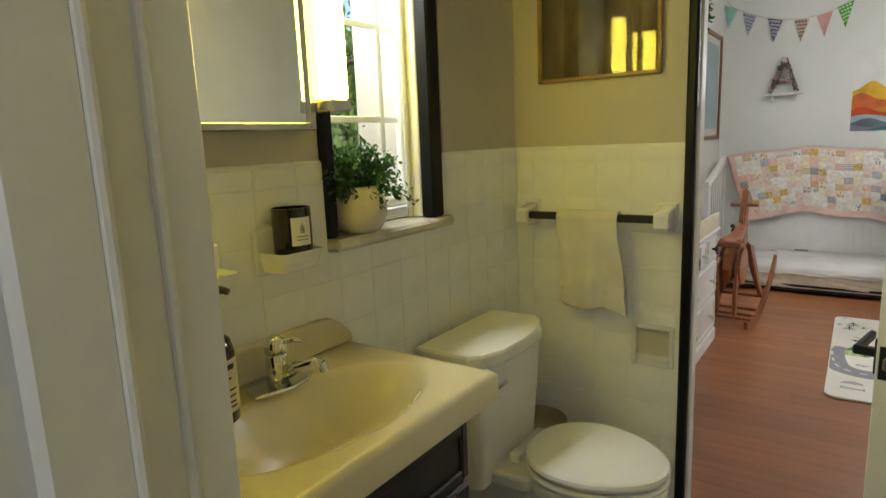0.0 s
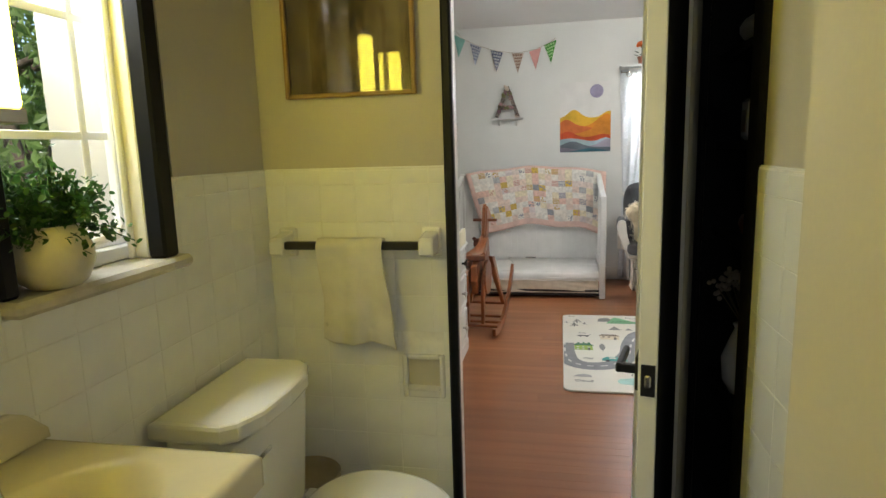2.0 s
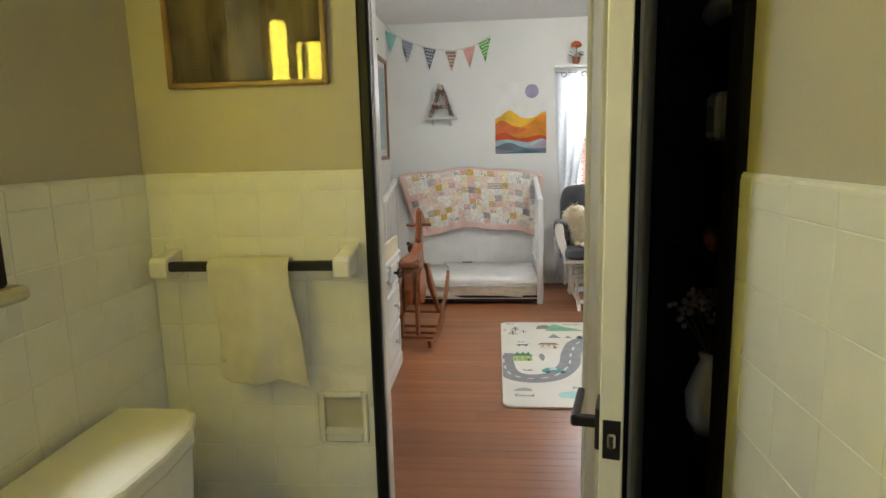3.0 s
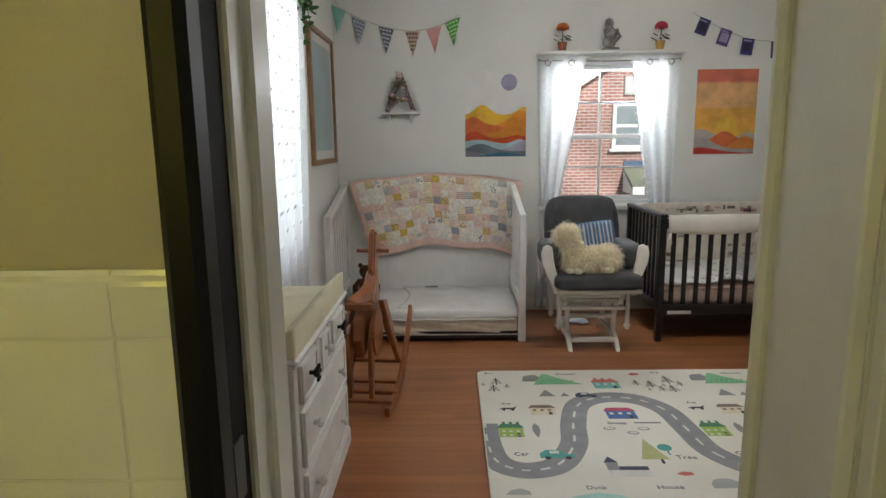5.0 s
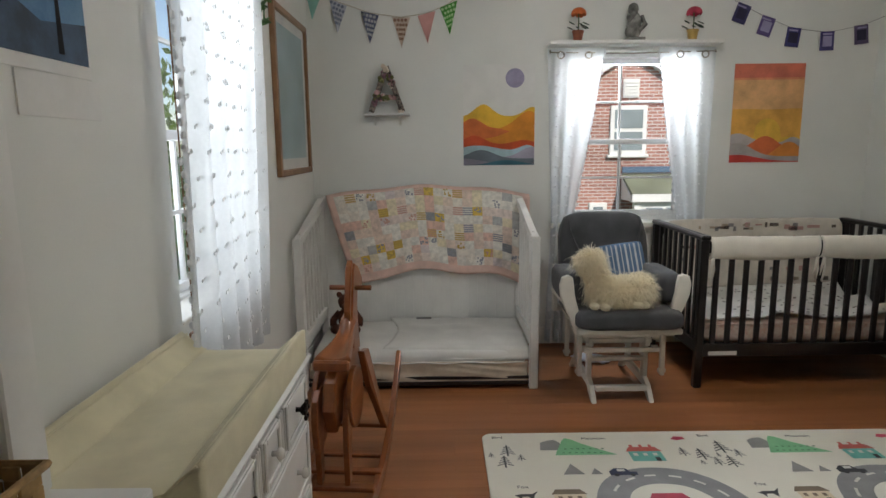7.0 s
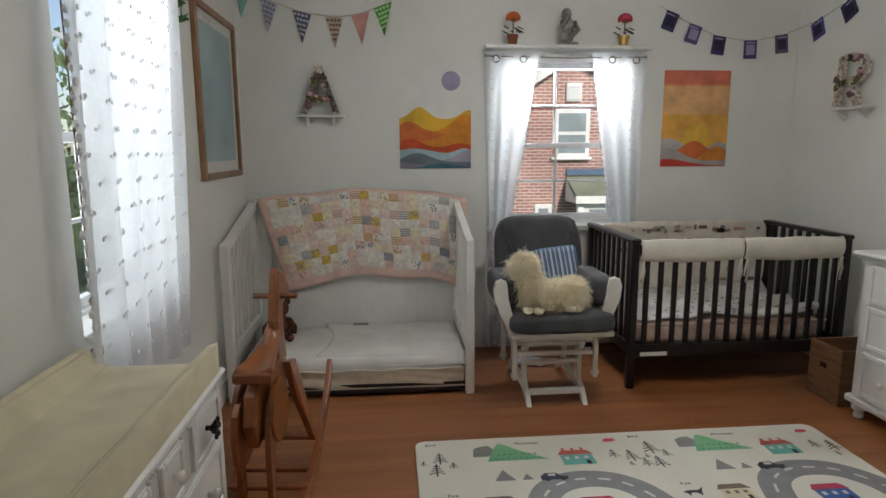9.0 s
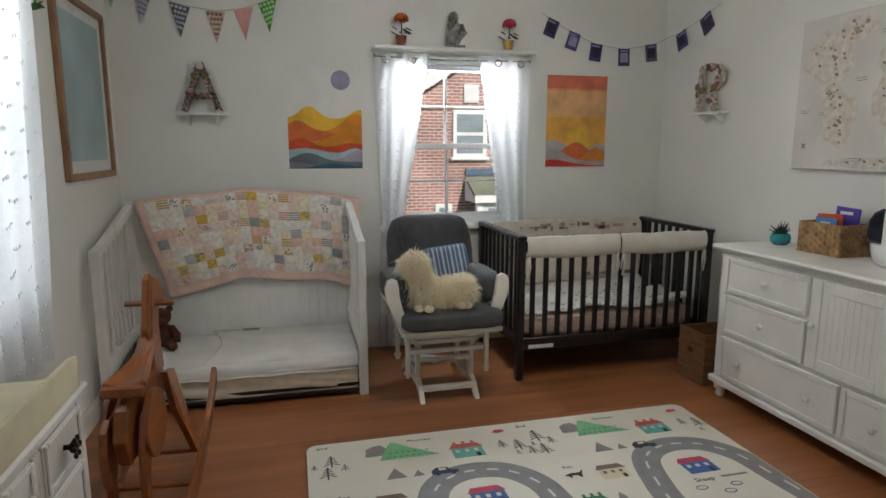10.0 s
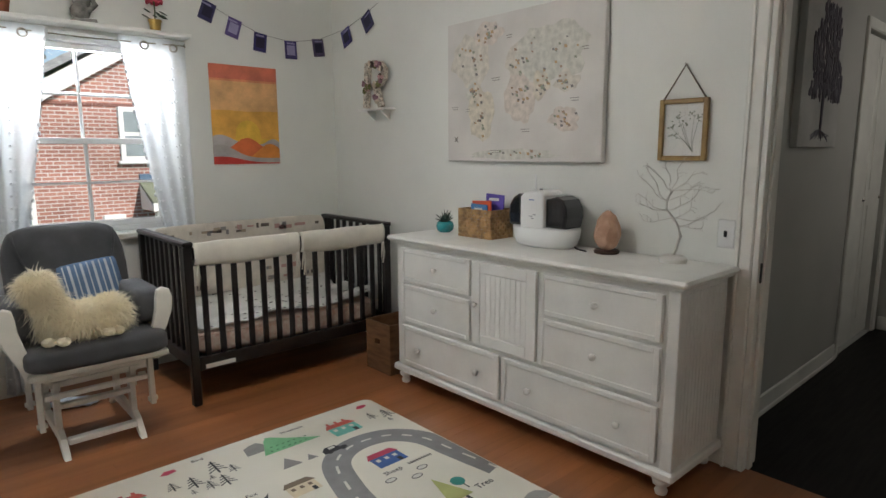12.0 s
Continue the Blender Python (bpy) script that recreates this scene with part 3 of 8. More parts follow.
bm = Bx(0.11, XL + 0.006, 4.562, 5.378, 0.80, 0.815, bev=0.004)
trim_side_window = structure("trim_side_window", bm, TRIMW)
bm = Bx(1.86, 1.93, YF - 0.018, YF, 0.86, 1.975, bev=0.005)
box(bm, 2.78, 2.85, YF - 0.018, YF, 0.86, 1.975, bev=0.005)
box(bm, 1.84, 2.87, YF - 0.06, YF + 0.08, 0.82, 0.858, bev=0.006)
trim_front_window = structure("trim_front_window", bm, TRIMW)
# bath window: black casing, white inner lining, marble sill
structure("trim_bath_window_black", Bx(0.405, 0.448, 1.833, 1.882, 1.104, 2.06, bev=0.006, seg=2), BLACK)
structure("trim_bath_window_black", Bx(0.405, 0.437, 1.462, 1.496, 1.104, 2.06, bev=0.006, seg=2), BLACK)
bm = Bx(0.364, 0.404, 1.838, 1.935, 1.104, 1.98, bev=0.003)
box(bm, 0.364, 0.376, 1.822, 1.8375, 1.104, 1.98, bev=0.004)
box(bm, 0.364, 0.40, 1.490, 1.502, 1.104, 1.98, bev=0.003)
structure("trim_bath_window_lining", bm, TRIMW)
window_sill_bath = structure("window_sill_bath", Bx(0.20, 0.462, 1.462, 1.912, 1.076, 1.103, bev=0.008, seg=2), MARBLE)

# ---- ceiling lamp with its pull cord
cl0 = thing("ceiling_lamp", "flush ceiling lamp with a frosted globe", "ceiling lamp", (2.2, 4.85, H))
part("canopy", Lathe([(0.075, 0), (0.075, -0.02), (0.05, -0.04)], (2.2, 4.85, H), 24), TRIMW, cl0)
part("globe", Lathe([(0.05, -0.041), (0.10, -0.07), (0.115, -0.11), (0.09, -0.155), (0.03, -0.175)], (2.2, 4.85, H), 28), BULB, cl0, "glowing frosted globe", smooth=True)

# ---- outside
ground = structure("ground", Bx(-250, 250, -250, 250, -1.25, -0.9, bev=0), GRASS)
house_roof = structure("roof_slab", Bx(-0.3, 7.4, -1.2, 7.15, H + 0.14, H + 0.3, bev=0.01), mat("roof_shingle", (0.08, 0.08, 0.085), 0.9, vary=0.2))

house = thing("brick_house", "red brick neighbouring house with a white gable and windows", "house", (5.0, 12.7, -0.9))
GABLE = mat("gable_white", (0.8, 0.8, 0.78), 0.5, vary=0.04)
SIDING = mat("slate_roof", (0.35, 0.36, 0.37), 0.7, vary=0.2, scale=6)
part("wall", Slab([(1.4, -0.9), (7.4, -0.9), (7.4, 0.9), (4.25, 2.85), (1.4, 1.0)], "y", 12.7, 13.2), BRICK, house)
part("rear_wall", Bx(-0.6, 3.0, 13.3, 20, -0.9, 5.2, bev=0), BRICK, house)
for sx in (-1, 1):
    part("rake", Slab([(4.25, 2.83), (4.25, 3.10), (4.25 + sx * 3.4, 0.98), (4.25 + sx * 3.4, 0.72)], "y", 12.58, 12.82), GABLE, house, "white painted gable board")
roof = part("roof", Slab([(4.25, 3.16), (7.9, 0.9), (7.9, 1.02), (4.25, 3.28), (0.6, 1.02), (0.6, 0.9)], "y", 12.5, 20), SIDING, house)
part("string_course", Bx(1.4, 7.4, 12.685, 12.7, 2.02, 2.06, bev=0), mat("brick_band", (0.25, 0.12, 0.1), 0.9), house)


def house_window(x0, x1, z0, z1):
    w = part("window", Bx(x0, x1, 12.66, 12.70, z0, z1, bev=0.01), GABLE, house, "white framed sash window")
    part("pane", Bx(x0 + 0.07, x1 - 0.07, 12.652, 12.659, (z0 + z1) / 2 + 0.03, z1 - 0.07, bev=0), mat("dim_pane", (0.25, 0.30, 0.32), 0.1, vary=0.1), w)
    part("pane", Bx(x0 + 0.07, x1 - 0.07, 12.652, 12.659, z0 + 0.07, (z0 + z1) / 2 - 0.03, bev=0), MATS["dim_pane"], w)
    part("sill", Bx(x0 - 0.04, x1 + 0.04, 12.62, 12.70, z0 - 0.05, z0, bev=0.01), GABLE, w)


house_window(3.93, 4.53, 1.23, 2.02)
house_window(3.62, 3.92, 0.05, 0.44)
house_window(2.2, 2.8, 0.3, 1.1)
vent = part("gable_vent", Bx(4.12, 4.38, 12.66, 12.70, 2.14, 2.44, bev=0.005), GABLE, house, "white louvred vent")
for k in range(5):
    part("louvre", Bx(4.14, 4.36, 12.645, 12.662, 2.17 + k * 0.05, 2.19 + k * 0.05, bev=0), GABLE, vent)
part("porch_cheek", Slab([(12.12, 0.50), (12.66, 0.50), (12.66, 0.84), (12.12, 0.57)], "x", 4.145, 4.175), GABLE, house, "white painted porch gable")
porch = part("porch_roof", Slab([(12.08, 0.56), (12.7, 0.84), (12.7, 0.90), (12.08, 0.62)], "x", 4.16, 5.6), mat("awning_green", (0.20, 0.22, 0.15), 0.6, vary=0.15, scale=3), house, "grey green porch roof")
part("porch_fascia", Bx(4.14, 5.62, 12.04, 12.079, 0.50, 0.62, bev=0), GABLE, house)
part("porch_band", Bx(4.16, 5.6, 12.66, 12.70, 0.93, 1.03, bev=0), mat("blue_band", (0.08, 0.14, 0.22), 0.5), house)
for x in (4.2, 5.5):
    part("porch_post", Bx(x, x + 0.1, 12.12, 12.22, -0.9, 0.50, bev=0.005), GABLE, house)
pwl = part("porch_wall", Bx(4.31, 5.49, 12.15, 12.19, -0.9, 0.498, bev=0), GABLE, house)
for px_ in (4.40, 4.72):
    part("pane", Bx(px_, px_ + 0.26, 12.142, 12.149, 0.02, 0.40, bev=0), MATS["dim_pane"], pwl)

house.location = (6.52, 16.7, -1.81)
house.scale = (1.4, 1.4, 1.4)


def garden_tree(x, y, h, spread, seed):
    rnd = random.Random(seed)
    root = thing("garden_tree", "leafy green deciduous tree outside the window", "tree", (x, y, -0.9), "garden trees")
    bm = bmesh.new()
    pts = [(x + 0.12 * math.sin(k * 1.1 + seed), y + 0.1 * math.cos(k * 0.9), -0.9 + h * 0.8 * k / 6) for k in range(7)]
    tube(bm, pts, 0.16, 9, 0.25)
    tips = []
    for k in range(11):
        b0 = Vector(pts[1 + k % 5])
        a = k * 2.4 + seed
        tip = b0 + Vector((math.cos(a) * spread * 0.7, math.sin(a) * spread * 0.7, 0.35 * h * rnd.uniform(0.25, 0.7)))
        mid = b0.lerp(tip, 0.5) + Vector((0, 0, -0.12))
        tube(bm, [b0, mid, tip], 0.06, 6, 0.2)
        tips += [mid, tip]
    part("trunk", bm, BARK, root, smooth=True)
    vs, fs = [], []
    for k in range(4200):
        c = rnd.choice(tips) + Vector((rnd.gauss(0, 0.34), rnd.gauss(0, 0.34), rnd.gauss(0, 0.3))) * spread * 0.5
        s = rnd.uniform(0.05, 0.11)
        e = Euler((rnd.uniform(0, 6.3), rnd.uniform(0, 6.3), rnd.uniform(0, 6.3)))
        i = len(vs)
        for q in ((-1, 0, 0), (0, -0.5, 0.15), (1, 0, 0), (0, 0.5, 0.15)):
            w = Vector(q) * s
            w.rotate(e)
            vs.append(c + w)
        fs.append((i, i + 1, i + 2, i + 3))
    me = bpy.data.meshes.new("crown")
    me.from_pydata(vs, [], fs)
    me.materials.append(TREELEAF)
    ob = new("crown", me)
    ob.parent = root
    ob.matrix_parent_inverse = Matrix.Translation(root.location).inverted()
    tagged(ob, kind="stuff")


garden_tree(-8.2, 11.2, 5.8, 2.8, 1)
garden_tree(-4.6, 10.6, 5.8, 2.6, 2)
garden_tree(-10.5, 8.6, 5.4, 2.6, 4)
garden_tree(-7.5, 12.5, 6.5, 3.2, 5)
garden_tree(-5.2, 7.0, 6.0, 2.6, 6)
garden_tree(-6.8, 8.8, 6.4, 2.8, 7)

# ---------------------------------------------------------------- bedroom things
rr = random.Random(11)


def turned_knob(c, axis, r, material, name="knob"):
    """A round knob that stands out along x."""
    bm = Lathe([(r * 0.45, 0), (r * 0.4, r * 0.7), (r * 0.95, r * 1.1), (r, r * 1.5), (r * 0.7, r * 1.9), (r * 0.1, r * 2.0)], (0, 0, 0), 14)
    q = Vector(axis).to_track_quat("Z", "Y").to_matrix().to_4x4()
    bmesh.ops.transform(bm, matrix=Matrix.Translation(c) @ q, verts=bm.verts[:])
    return bm


def moulded_front(name, x, sgn, y0, y1, z0, z1, material, parent, t=0.012, rim=0.024):
    """A drawer or door front facing along x: a slab with a moulding round it."""
    xa, xb = sorted((x, x + sgn * t))
    slab_ = part(name, Bx(xa, xb, y0, y1, z0, z1, bev=0.003), material, parent)
    xc, xd = sorted((x + sgn * t, x + sgn * (t + 0.007)))
    for a, b, c, d in ((y0, y0 + rim, z0, z1), (y1 - rim, y1, z0, z1), (y0 + rim, y1 - rim, z1 - rim, z1), (y0 + rim, y1 - rim, z0, z0 + rim)):
        part("moulding", Bx(xc, xd, a, b, c, d, bev=0.004), material, slab_)
    return slab_


# ---- the long dresser
dresser = thing("dresser", "long white painted dresser with moulded drawers and round knobs", "dresser", (3.75, 4.62, 0))
x0, x1, y0, y1 = 3.545, 3.955, 3.79, 5.45
bm = Bx(x0, x1, y0, y1, 0.10, 0.835, bev=0.004)
part("body", bm, WHITEF, dresser)
bm = Bx(3.502, 3.962, 3.745, 5.495, 0.836, 0.862, bev=0.010, seg=3)
box(bm, 3.522, 3.96, 3.765, 5.475, 0.822, 0.836, bev=0.004)
part("top", bm, WHITEF, dresser, smooth=False)
bm = Bx(3.522, 3.96, 3.768, 5.472, 0.078, 0.115, bev=0.008, seg=2)
part("plinth", bm, WHITEF, dresser)
for fx in (3.565, 3.92):
    for fy in (3.83, 5.41):
        part("foot", Lathe([(0.012, 0), (0.022, 0.006), (0.026, 0.02), (0.018, 0.036), (0.034, 0.05), (0.037, 0.064), (0.028, 0.078)], (fx, fy, 0), 16), WHITEF, dresser, smooth=True)
for k in range(13):
    part("beadboard_strip", Bx(x0 + 0.035 + k * 0.028, x0 + 0.060 + k * 0.028, y0 - 0.004, y0 + 0.001, 0.13, 0.80, bev=0.003), WHITEF, dresser)
part("corner_post", Bx(x0 - 0.003, x0 + 0.032, y0 - 0.008, y0 + 0.04, 0.11, 0.822, bev=0.004), WHITEF, dresser)
drawers = [(4.855, 5.395, 0.615, 0.80), (4.855, 5.395, 0.385, 0.595), (4.655, 5.395, 0.135, 0.36),
           (3.845, 4.415, 0.615, 0.80), (3.845, 4.415, 0.385, 0.595), (3.845, 4.635, 0.135, 0.36)]
knobs = [[(5.11, 0.71)], [(5.11, 0.492)], [(5.25, 0.24), (4.80, 0.24)], [(4.13, 0.708)], [(4.13, 0.492)], [(4.47, 0.24), (4.01, 0.24)]]
for (a, b, c, d), ks in zip(drawers, knobs):
    dr = moulded_front("drawer", x0 - 0.0005, -1, a, b, c, d, WHITEF, dresser)
    for ky, kz in ks:
        part("knob", turned_knob((x0 - 0.0125, ky, kz), (-1, 0, 0), 0.015, WHITEK), WHITEK, dr, smooth=True)
dd = moulded_front("door", x0 - 0.0005, -1, 4.437, 4.835, 0.385, 0.80, WHITEF, dresser, rim=0.055)
for k in range(9):
    part("beadboard_strip", Bx(x0 - 0.0150, x0 - 0.0126, 4.494 + k * 0.0315, 4.5245 + k * 0.0315, 0.441, 0.744, bev=0.0015), WHITEF, dd)
part("knob", turned_knob((x0 - 0.0195, 4.805, 0.588), (-1, 0, 0), 0.015, WHITEK), WHITEK, dd, smooth=True)

# ---- things on the dresser
TOP = 0.862
plant = thing("succulent_pot", "small dark succulent in a turquoise glazed pot on the dresser", "potted plant", (3.83, 5.36, TOP))
part("pot", Lathe([(0.032, 0), (0.046, 0.012), (0.052, 0.035), (0.045, 0.058), (0.038, 0.062), (0.034, 0.05)], (3.83, 5.36, TOP), 24), TURQ, plant, smooth=True)
bm = bmesh.new()
for k in range(26):
    a, el = k * 2.4, 0.35 + 1.1 * k / 26
    d = Vector((math.cos(a) * math.cos(el), math.sin(a) * math.cos(el), math.sin(el)))
    rod(bm, Vector((3.83, 5.36, TOP + 0.055)), Vector((3.83, 5.36, TOP + 0.055)) + d * (0.075 - 0.012 * (k % 3)), 0.008, 0.001, 6)
part("leaves", bm, mat("succulent_dark", (0.02, 0.045, 0.03), 0.4, vary=0.2), plant, smooth=True)

basket = thing("woven_basket", "brown woven basket holding children's books on the dresser", "basket", (3.86, 5.06, TOP))
bm = bmesh.new()
bx0, bx1, by0, by1, bh = 3.775, 3.945, 4.945, 5.185, 0.155
for za in range(9):
    z = TOP + za * bh / 9
    for (p, q) in (((bx0, by0), (bx0, by1)), ((bx0, by0), (bx1, by0)), ((bx0, by1), (bx1, by1)), ((bx1, by0), (bx1, by1))):
        n = 9
        for k in range(n):
            u = (k + 0.5) / n
            cx, cy = p[0] + (q[0] - p[0]) * u, p[1] + (q[1] - p[1]) * u
            hw = abs(q[0] - p[0]) / n / 2 * 0.98 or 0.004
            hy = abs(q[1] - p[1]) / n / 2 * 0.98 or 0.004
            o = 0.0022 * (1 if (k + za) % 2 else -1)
            box(bm, cx - hw + (o if hw == 0.004 else 0), cx + hw + (o if hw == 0.004 else 0), cy - hy + (o if hy == 0.004 else 0), cy + hy + (o if hy == 0.004 else 0), z + 0.0005, z + bh / 9 - 0.0005, bev=0.0)
part("weave", bm, WICKERB, basket)
part("bottom", Bx(bx0, bx1, by0, by1, TOP, TOP + 0.006, bev=0), WICKERB, basket)
books = [("5a49a8", 3.885, 4.955, 5.085, 0.232, 0.05), ("3f9fb4", 3.868, 5.03, 5.15, 0.165, 0.0), ("d9552c", 3.845, 5.005, 5.145, 0.196, -0.05), ("4a86c0", 3.825, 5.02, 5.14, 0.178, 0.03), ("e0d9c8", 3.905, 5.03, 5.16, 0.16, -0.02)]
for c, xb_, ya_, yb_, bz, lean in books:
    b = thing("picture_book", "thin children's picture book standing in the woven basket", "book", (xb_, (ya_ + yb_) / 2, TOP + 0.007), "books in the basket")
    part("cover", Bx(xb_ - 0.005, xb_ + 0.005, ya_, yb_, TOP + 0.012, TOP + bz, bev=0.002, turn=Euler((lean, 0, 0)).to_matrix()), plain("book_" + c, c, 0.4), b)
    part("title_bar", Bx(xb_ - 0.0062, xb_ - 0.005, ya_ + 0.03, yb_ - 0.03, TOP + bz - 0.035, TOP + bz - 0.02, bev=0), PAPER, b)

hum = thing("humidifier", "white humidifier with two smoked water tanks on the dresser", "humidifier", (3.80, 4.70, TOP))
cx, cy = 3.835, 4.63
part("base", Lathe([(0.11, 0), (0.128, 0.01), (0.14, 0.05), (0.145, 0.09), (0.14, 0.098)], (cx, cy, TOP), 32, 0.72, 1.34), WPLAST, hum, smooth=True)
centre = [(-0.056, 0.085), (0.086, 0.085), (0.086, 0.245), (0.064, 0.264), (0.01, 0.274), (-0.035, 0.268), (-0.056, 0.250)]
part("centre_body", Slab([(cy + u, TOP + w) for u, w in centre], "x", cx - 0.096, cx + 0.075, bev=0.010), WPLAST, hum, "white front panel")
for tank in ([(-0.058, 0.10), (-0.166, 0.10), (-0.178, 0.15), (-0.174, 0.20), (-0.152, 0.236), (-0.115, 0.250), (-0.058, 0.236)],
             [(0.088, 0.10), (0.166, 0.10), (0.174, 0.15), (0.168, 0.20), (0.142, 0.240), (0.112, 0.256), (0.088, 0.250)]):
    part("water_tank", Slab([(cy + u, TOP + w) for u, w in tank], "x", cx - 0.084, cx + 0.065, bev=0.014), SMOKE, hum, "smoked plastic water tank")
part("top_knob", Rod((cx - 0.03, cy + 0.01, TOP + 0.270), (cx - 0.03, cy + 0.01, TOP + 0.282), 0.008, seg=12), mat("panel_grey", (0.3, 0.3, 0.32), 0.4), hum)
for u, w, q in ((0.018, 0.150, 0.010), (-0.004, 0.158, 0.008), (0.006, 0.140, 0.008)):
    part("button_mark", Bx(cx - 0.0985, cx - 0.0955, cy + u - q, cy + u + q, TOP + w, TOP + w + 0.004, bev=0), MATS["panel_grey"], hum)
part("nozzle", Rod((cx + 0.04, cy + 0.10, TOP + 0.24), (cx + 0.04, cy + 0.10, TOP + 0.345), 0.004), WPLAST, hum)
part("logo_mark", Bx(cx - 0.0985, cx - 0.0955, cy + 0.0, cy + 0.03, TOP + 0.228, TOP + 0.233, bev=0), mat("blue_mark", (0.12, 0.2, 0.45), 0.5), hum)

salt = thing("salt_lamp", "unlit pink salt crystal lamp on a dark wooden base", "lamp", (3.86, 4.30, TOP))
part("lamp_base", Lathe([(0.055, 0), (0.058, 0.01), (0.05, 0.018)], (3.86, 4.30, TOP), 20), mat("dark_wood_base", (0.04, 0.015, 0.008), 0.4), salt)
bm = bmesh.new()
bmesh.ops.create_icosphere(bm, subdivisions=3, radius=1)
for v in bm.verts:
    s = 1 + 0.22 * noise.noise(v.co * 2.1)
    t = (v.co.z + 1) / 2
    v.co = Vector((3.86, 4.30, TOP + 0.104)) + Vector((v.co.x * 0.066 * s * (1.05 - 0.38 * t), v.co.y * 0.066 * s * (1.05 - 0.38 * t), v.co.z * 0.088 * (1 + 0.05 * s)))
part("crystal", bm, SALT, salt)
bm = Tube([(3.80, 4.37, TOP + 0.006), (3.83, 4.44, TOP + 0.006), (3.86, 4.52, TOP + 0.03)], 0.004, 6)
part("power_cord", bm, BLACKM, salt)

tx, ty = 3.865, 3.985
wt = thing("wire_tree", "bare silver wire tree ornament with twisted branches on a white foot", "ornament", (tx, ty, TOP))
part("foot", Lathe([(0.056, 0), (0.056, 0.016), (0.045, 0.026), (0.02, 0.030)], (tx, ty, TOP), 22), mat("plaster_foot", (0.7, 0.68, 0.64), 0.7), wt)
SILVER = mat("silver_wire", (0.72, 0.69, 0.64), 0.35, metal=0.45, vary=0.15, bump=0.2, grain=200)
trunk = [Vector((tx + a, ty + b, TOP + c)) for a, b, c in ((0, 0, 0.02), (0, -0.012, 0.06), (0.004, -0.024, 0.11), (0.002, -0.016, 0.15), (0, 0.010, 0.185), (-0.004, 0.036, 0.215), (-0.002, 0.040, 0.255), (0, 0.020, 0.295))]
for k in range(3):
    part("trunk_wire", Tube([p + Vector((0.0038 * math.cos(2.1 * k + 1.6 * i), 0.0038 * math.sin(2.1 * k + 1.6 * i), 0)) for i, p in enumerate(trunk)], 0.0042, 7, 0.5), SILVER, wt, smooth=True)
sprays = [(3, -1, 0.10, 0.02), (3, -1, 0.13, 0.10), (4, 1, 0.13, -0.03), (4, -1, 0.12, 0.0), (4, -1, 0.10, 0.06), (5, 1, 0.15, 0.04), (5, 1, 0.11, 0.01), (5, -1, 0.12, 0.07), (6, 1, 0.11, 0.09), (6, 1, 0.07, 0.12), (6, -1, 0.13, 0.05), (7, -1, 0.15, 0.0), (7, -1, 0.11, 0.08), (7, 1, 0.08, 0.10), (7, -1, 0.05, 0.11), (7, 1, 0.03, 0.12)]
for i, sd, reach, rise in sprays:
    p = trunk[i]
    dx = rr.uniform(-0.06, 0.06)
    pts = [p + Vector((dx * u, sd * reach * u ** 0.85 + 0.006 * math.sin(9 * u + i), rise * u ** 1.2 + 0.022 * math.sin(2.6 * u + i) * u)) for u in (k / 8 for k in range(9))]
    b = part("branch", Tube(pts, 0.0020, 5, 0.45), SILVER, wt, smooth=True)
    tw = bmesh.new()
    for q in (3, 5, 6, 7, 8):
        g = Vector((rr.gauss(0, .012), sd * rr.uniform(-0.005, 0.035), rr.uniform(-0.012, 0.035)))
        tube(tw, [pts[q], pts[q] + g * 0.6 + Vector((0, 0, 0.006)), pts[q] + g * 1.2], 0.0010, 4, 0.5)
    part("twig", tw, SILVER, b, smooth=True)

# ---- on the east wall
canvas = thing("map_canvas", "large pale world map printed on a stretched canvas", "wall art", (XR, 4.92, 1.27))
part("canvas", Bx(XR - 0.036, XR - 0.001, 4.395, 5.445, 1.268, 2.035, bev=0.004), mat("canvas_cream", (0.70, 0.665, 0.63), 0.85, vary=0.07, scale=3, bump=0.25, grain=500), canvas)
LAND = [mat("land_%d" % k, c, 0.85, vary=0.1, scale=30) for k, c in enumerate([(0.68, 0.63, 0.56), (0.69, 0.61, 0.55), (0.65, 0.63, 0.57), (0.69, 0.63, 0.53)])]
INKS = [plain("beast_brown", "a58b78"), plain("beast_dark", "85817f"), plain("beast_ochre", "bf9f78"), plain("beast_green", "989d8c")]


def on_map(u, v):
    return 5.445 - 1.05 * u, 2.035 - 0.767 * v


def blob(cu, cv, ru, rv, seed, n=26):
    out = []
    for k in range(n):
        a = 2 * math.pi * k / n
        s = 1 + 0.42 * noise.noise(Vector((math.cos(a) * 1.6 + seed, math.sin(a) * 1.6, seed * 2.3))) + 0.2 * noise.noise(Vector((math.cos(a) * 5, math.sin(a) * 5 + seed, 0)))
        y, z = on_map(cu + ru * math.cos(a) * s, cv + rv * math.sin(a) * s)
        out.append((y, z))
    return out


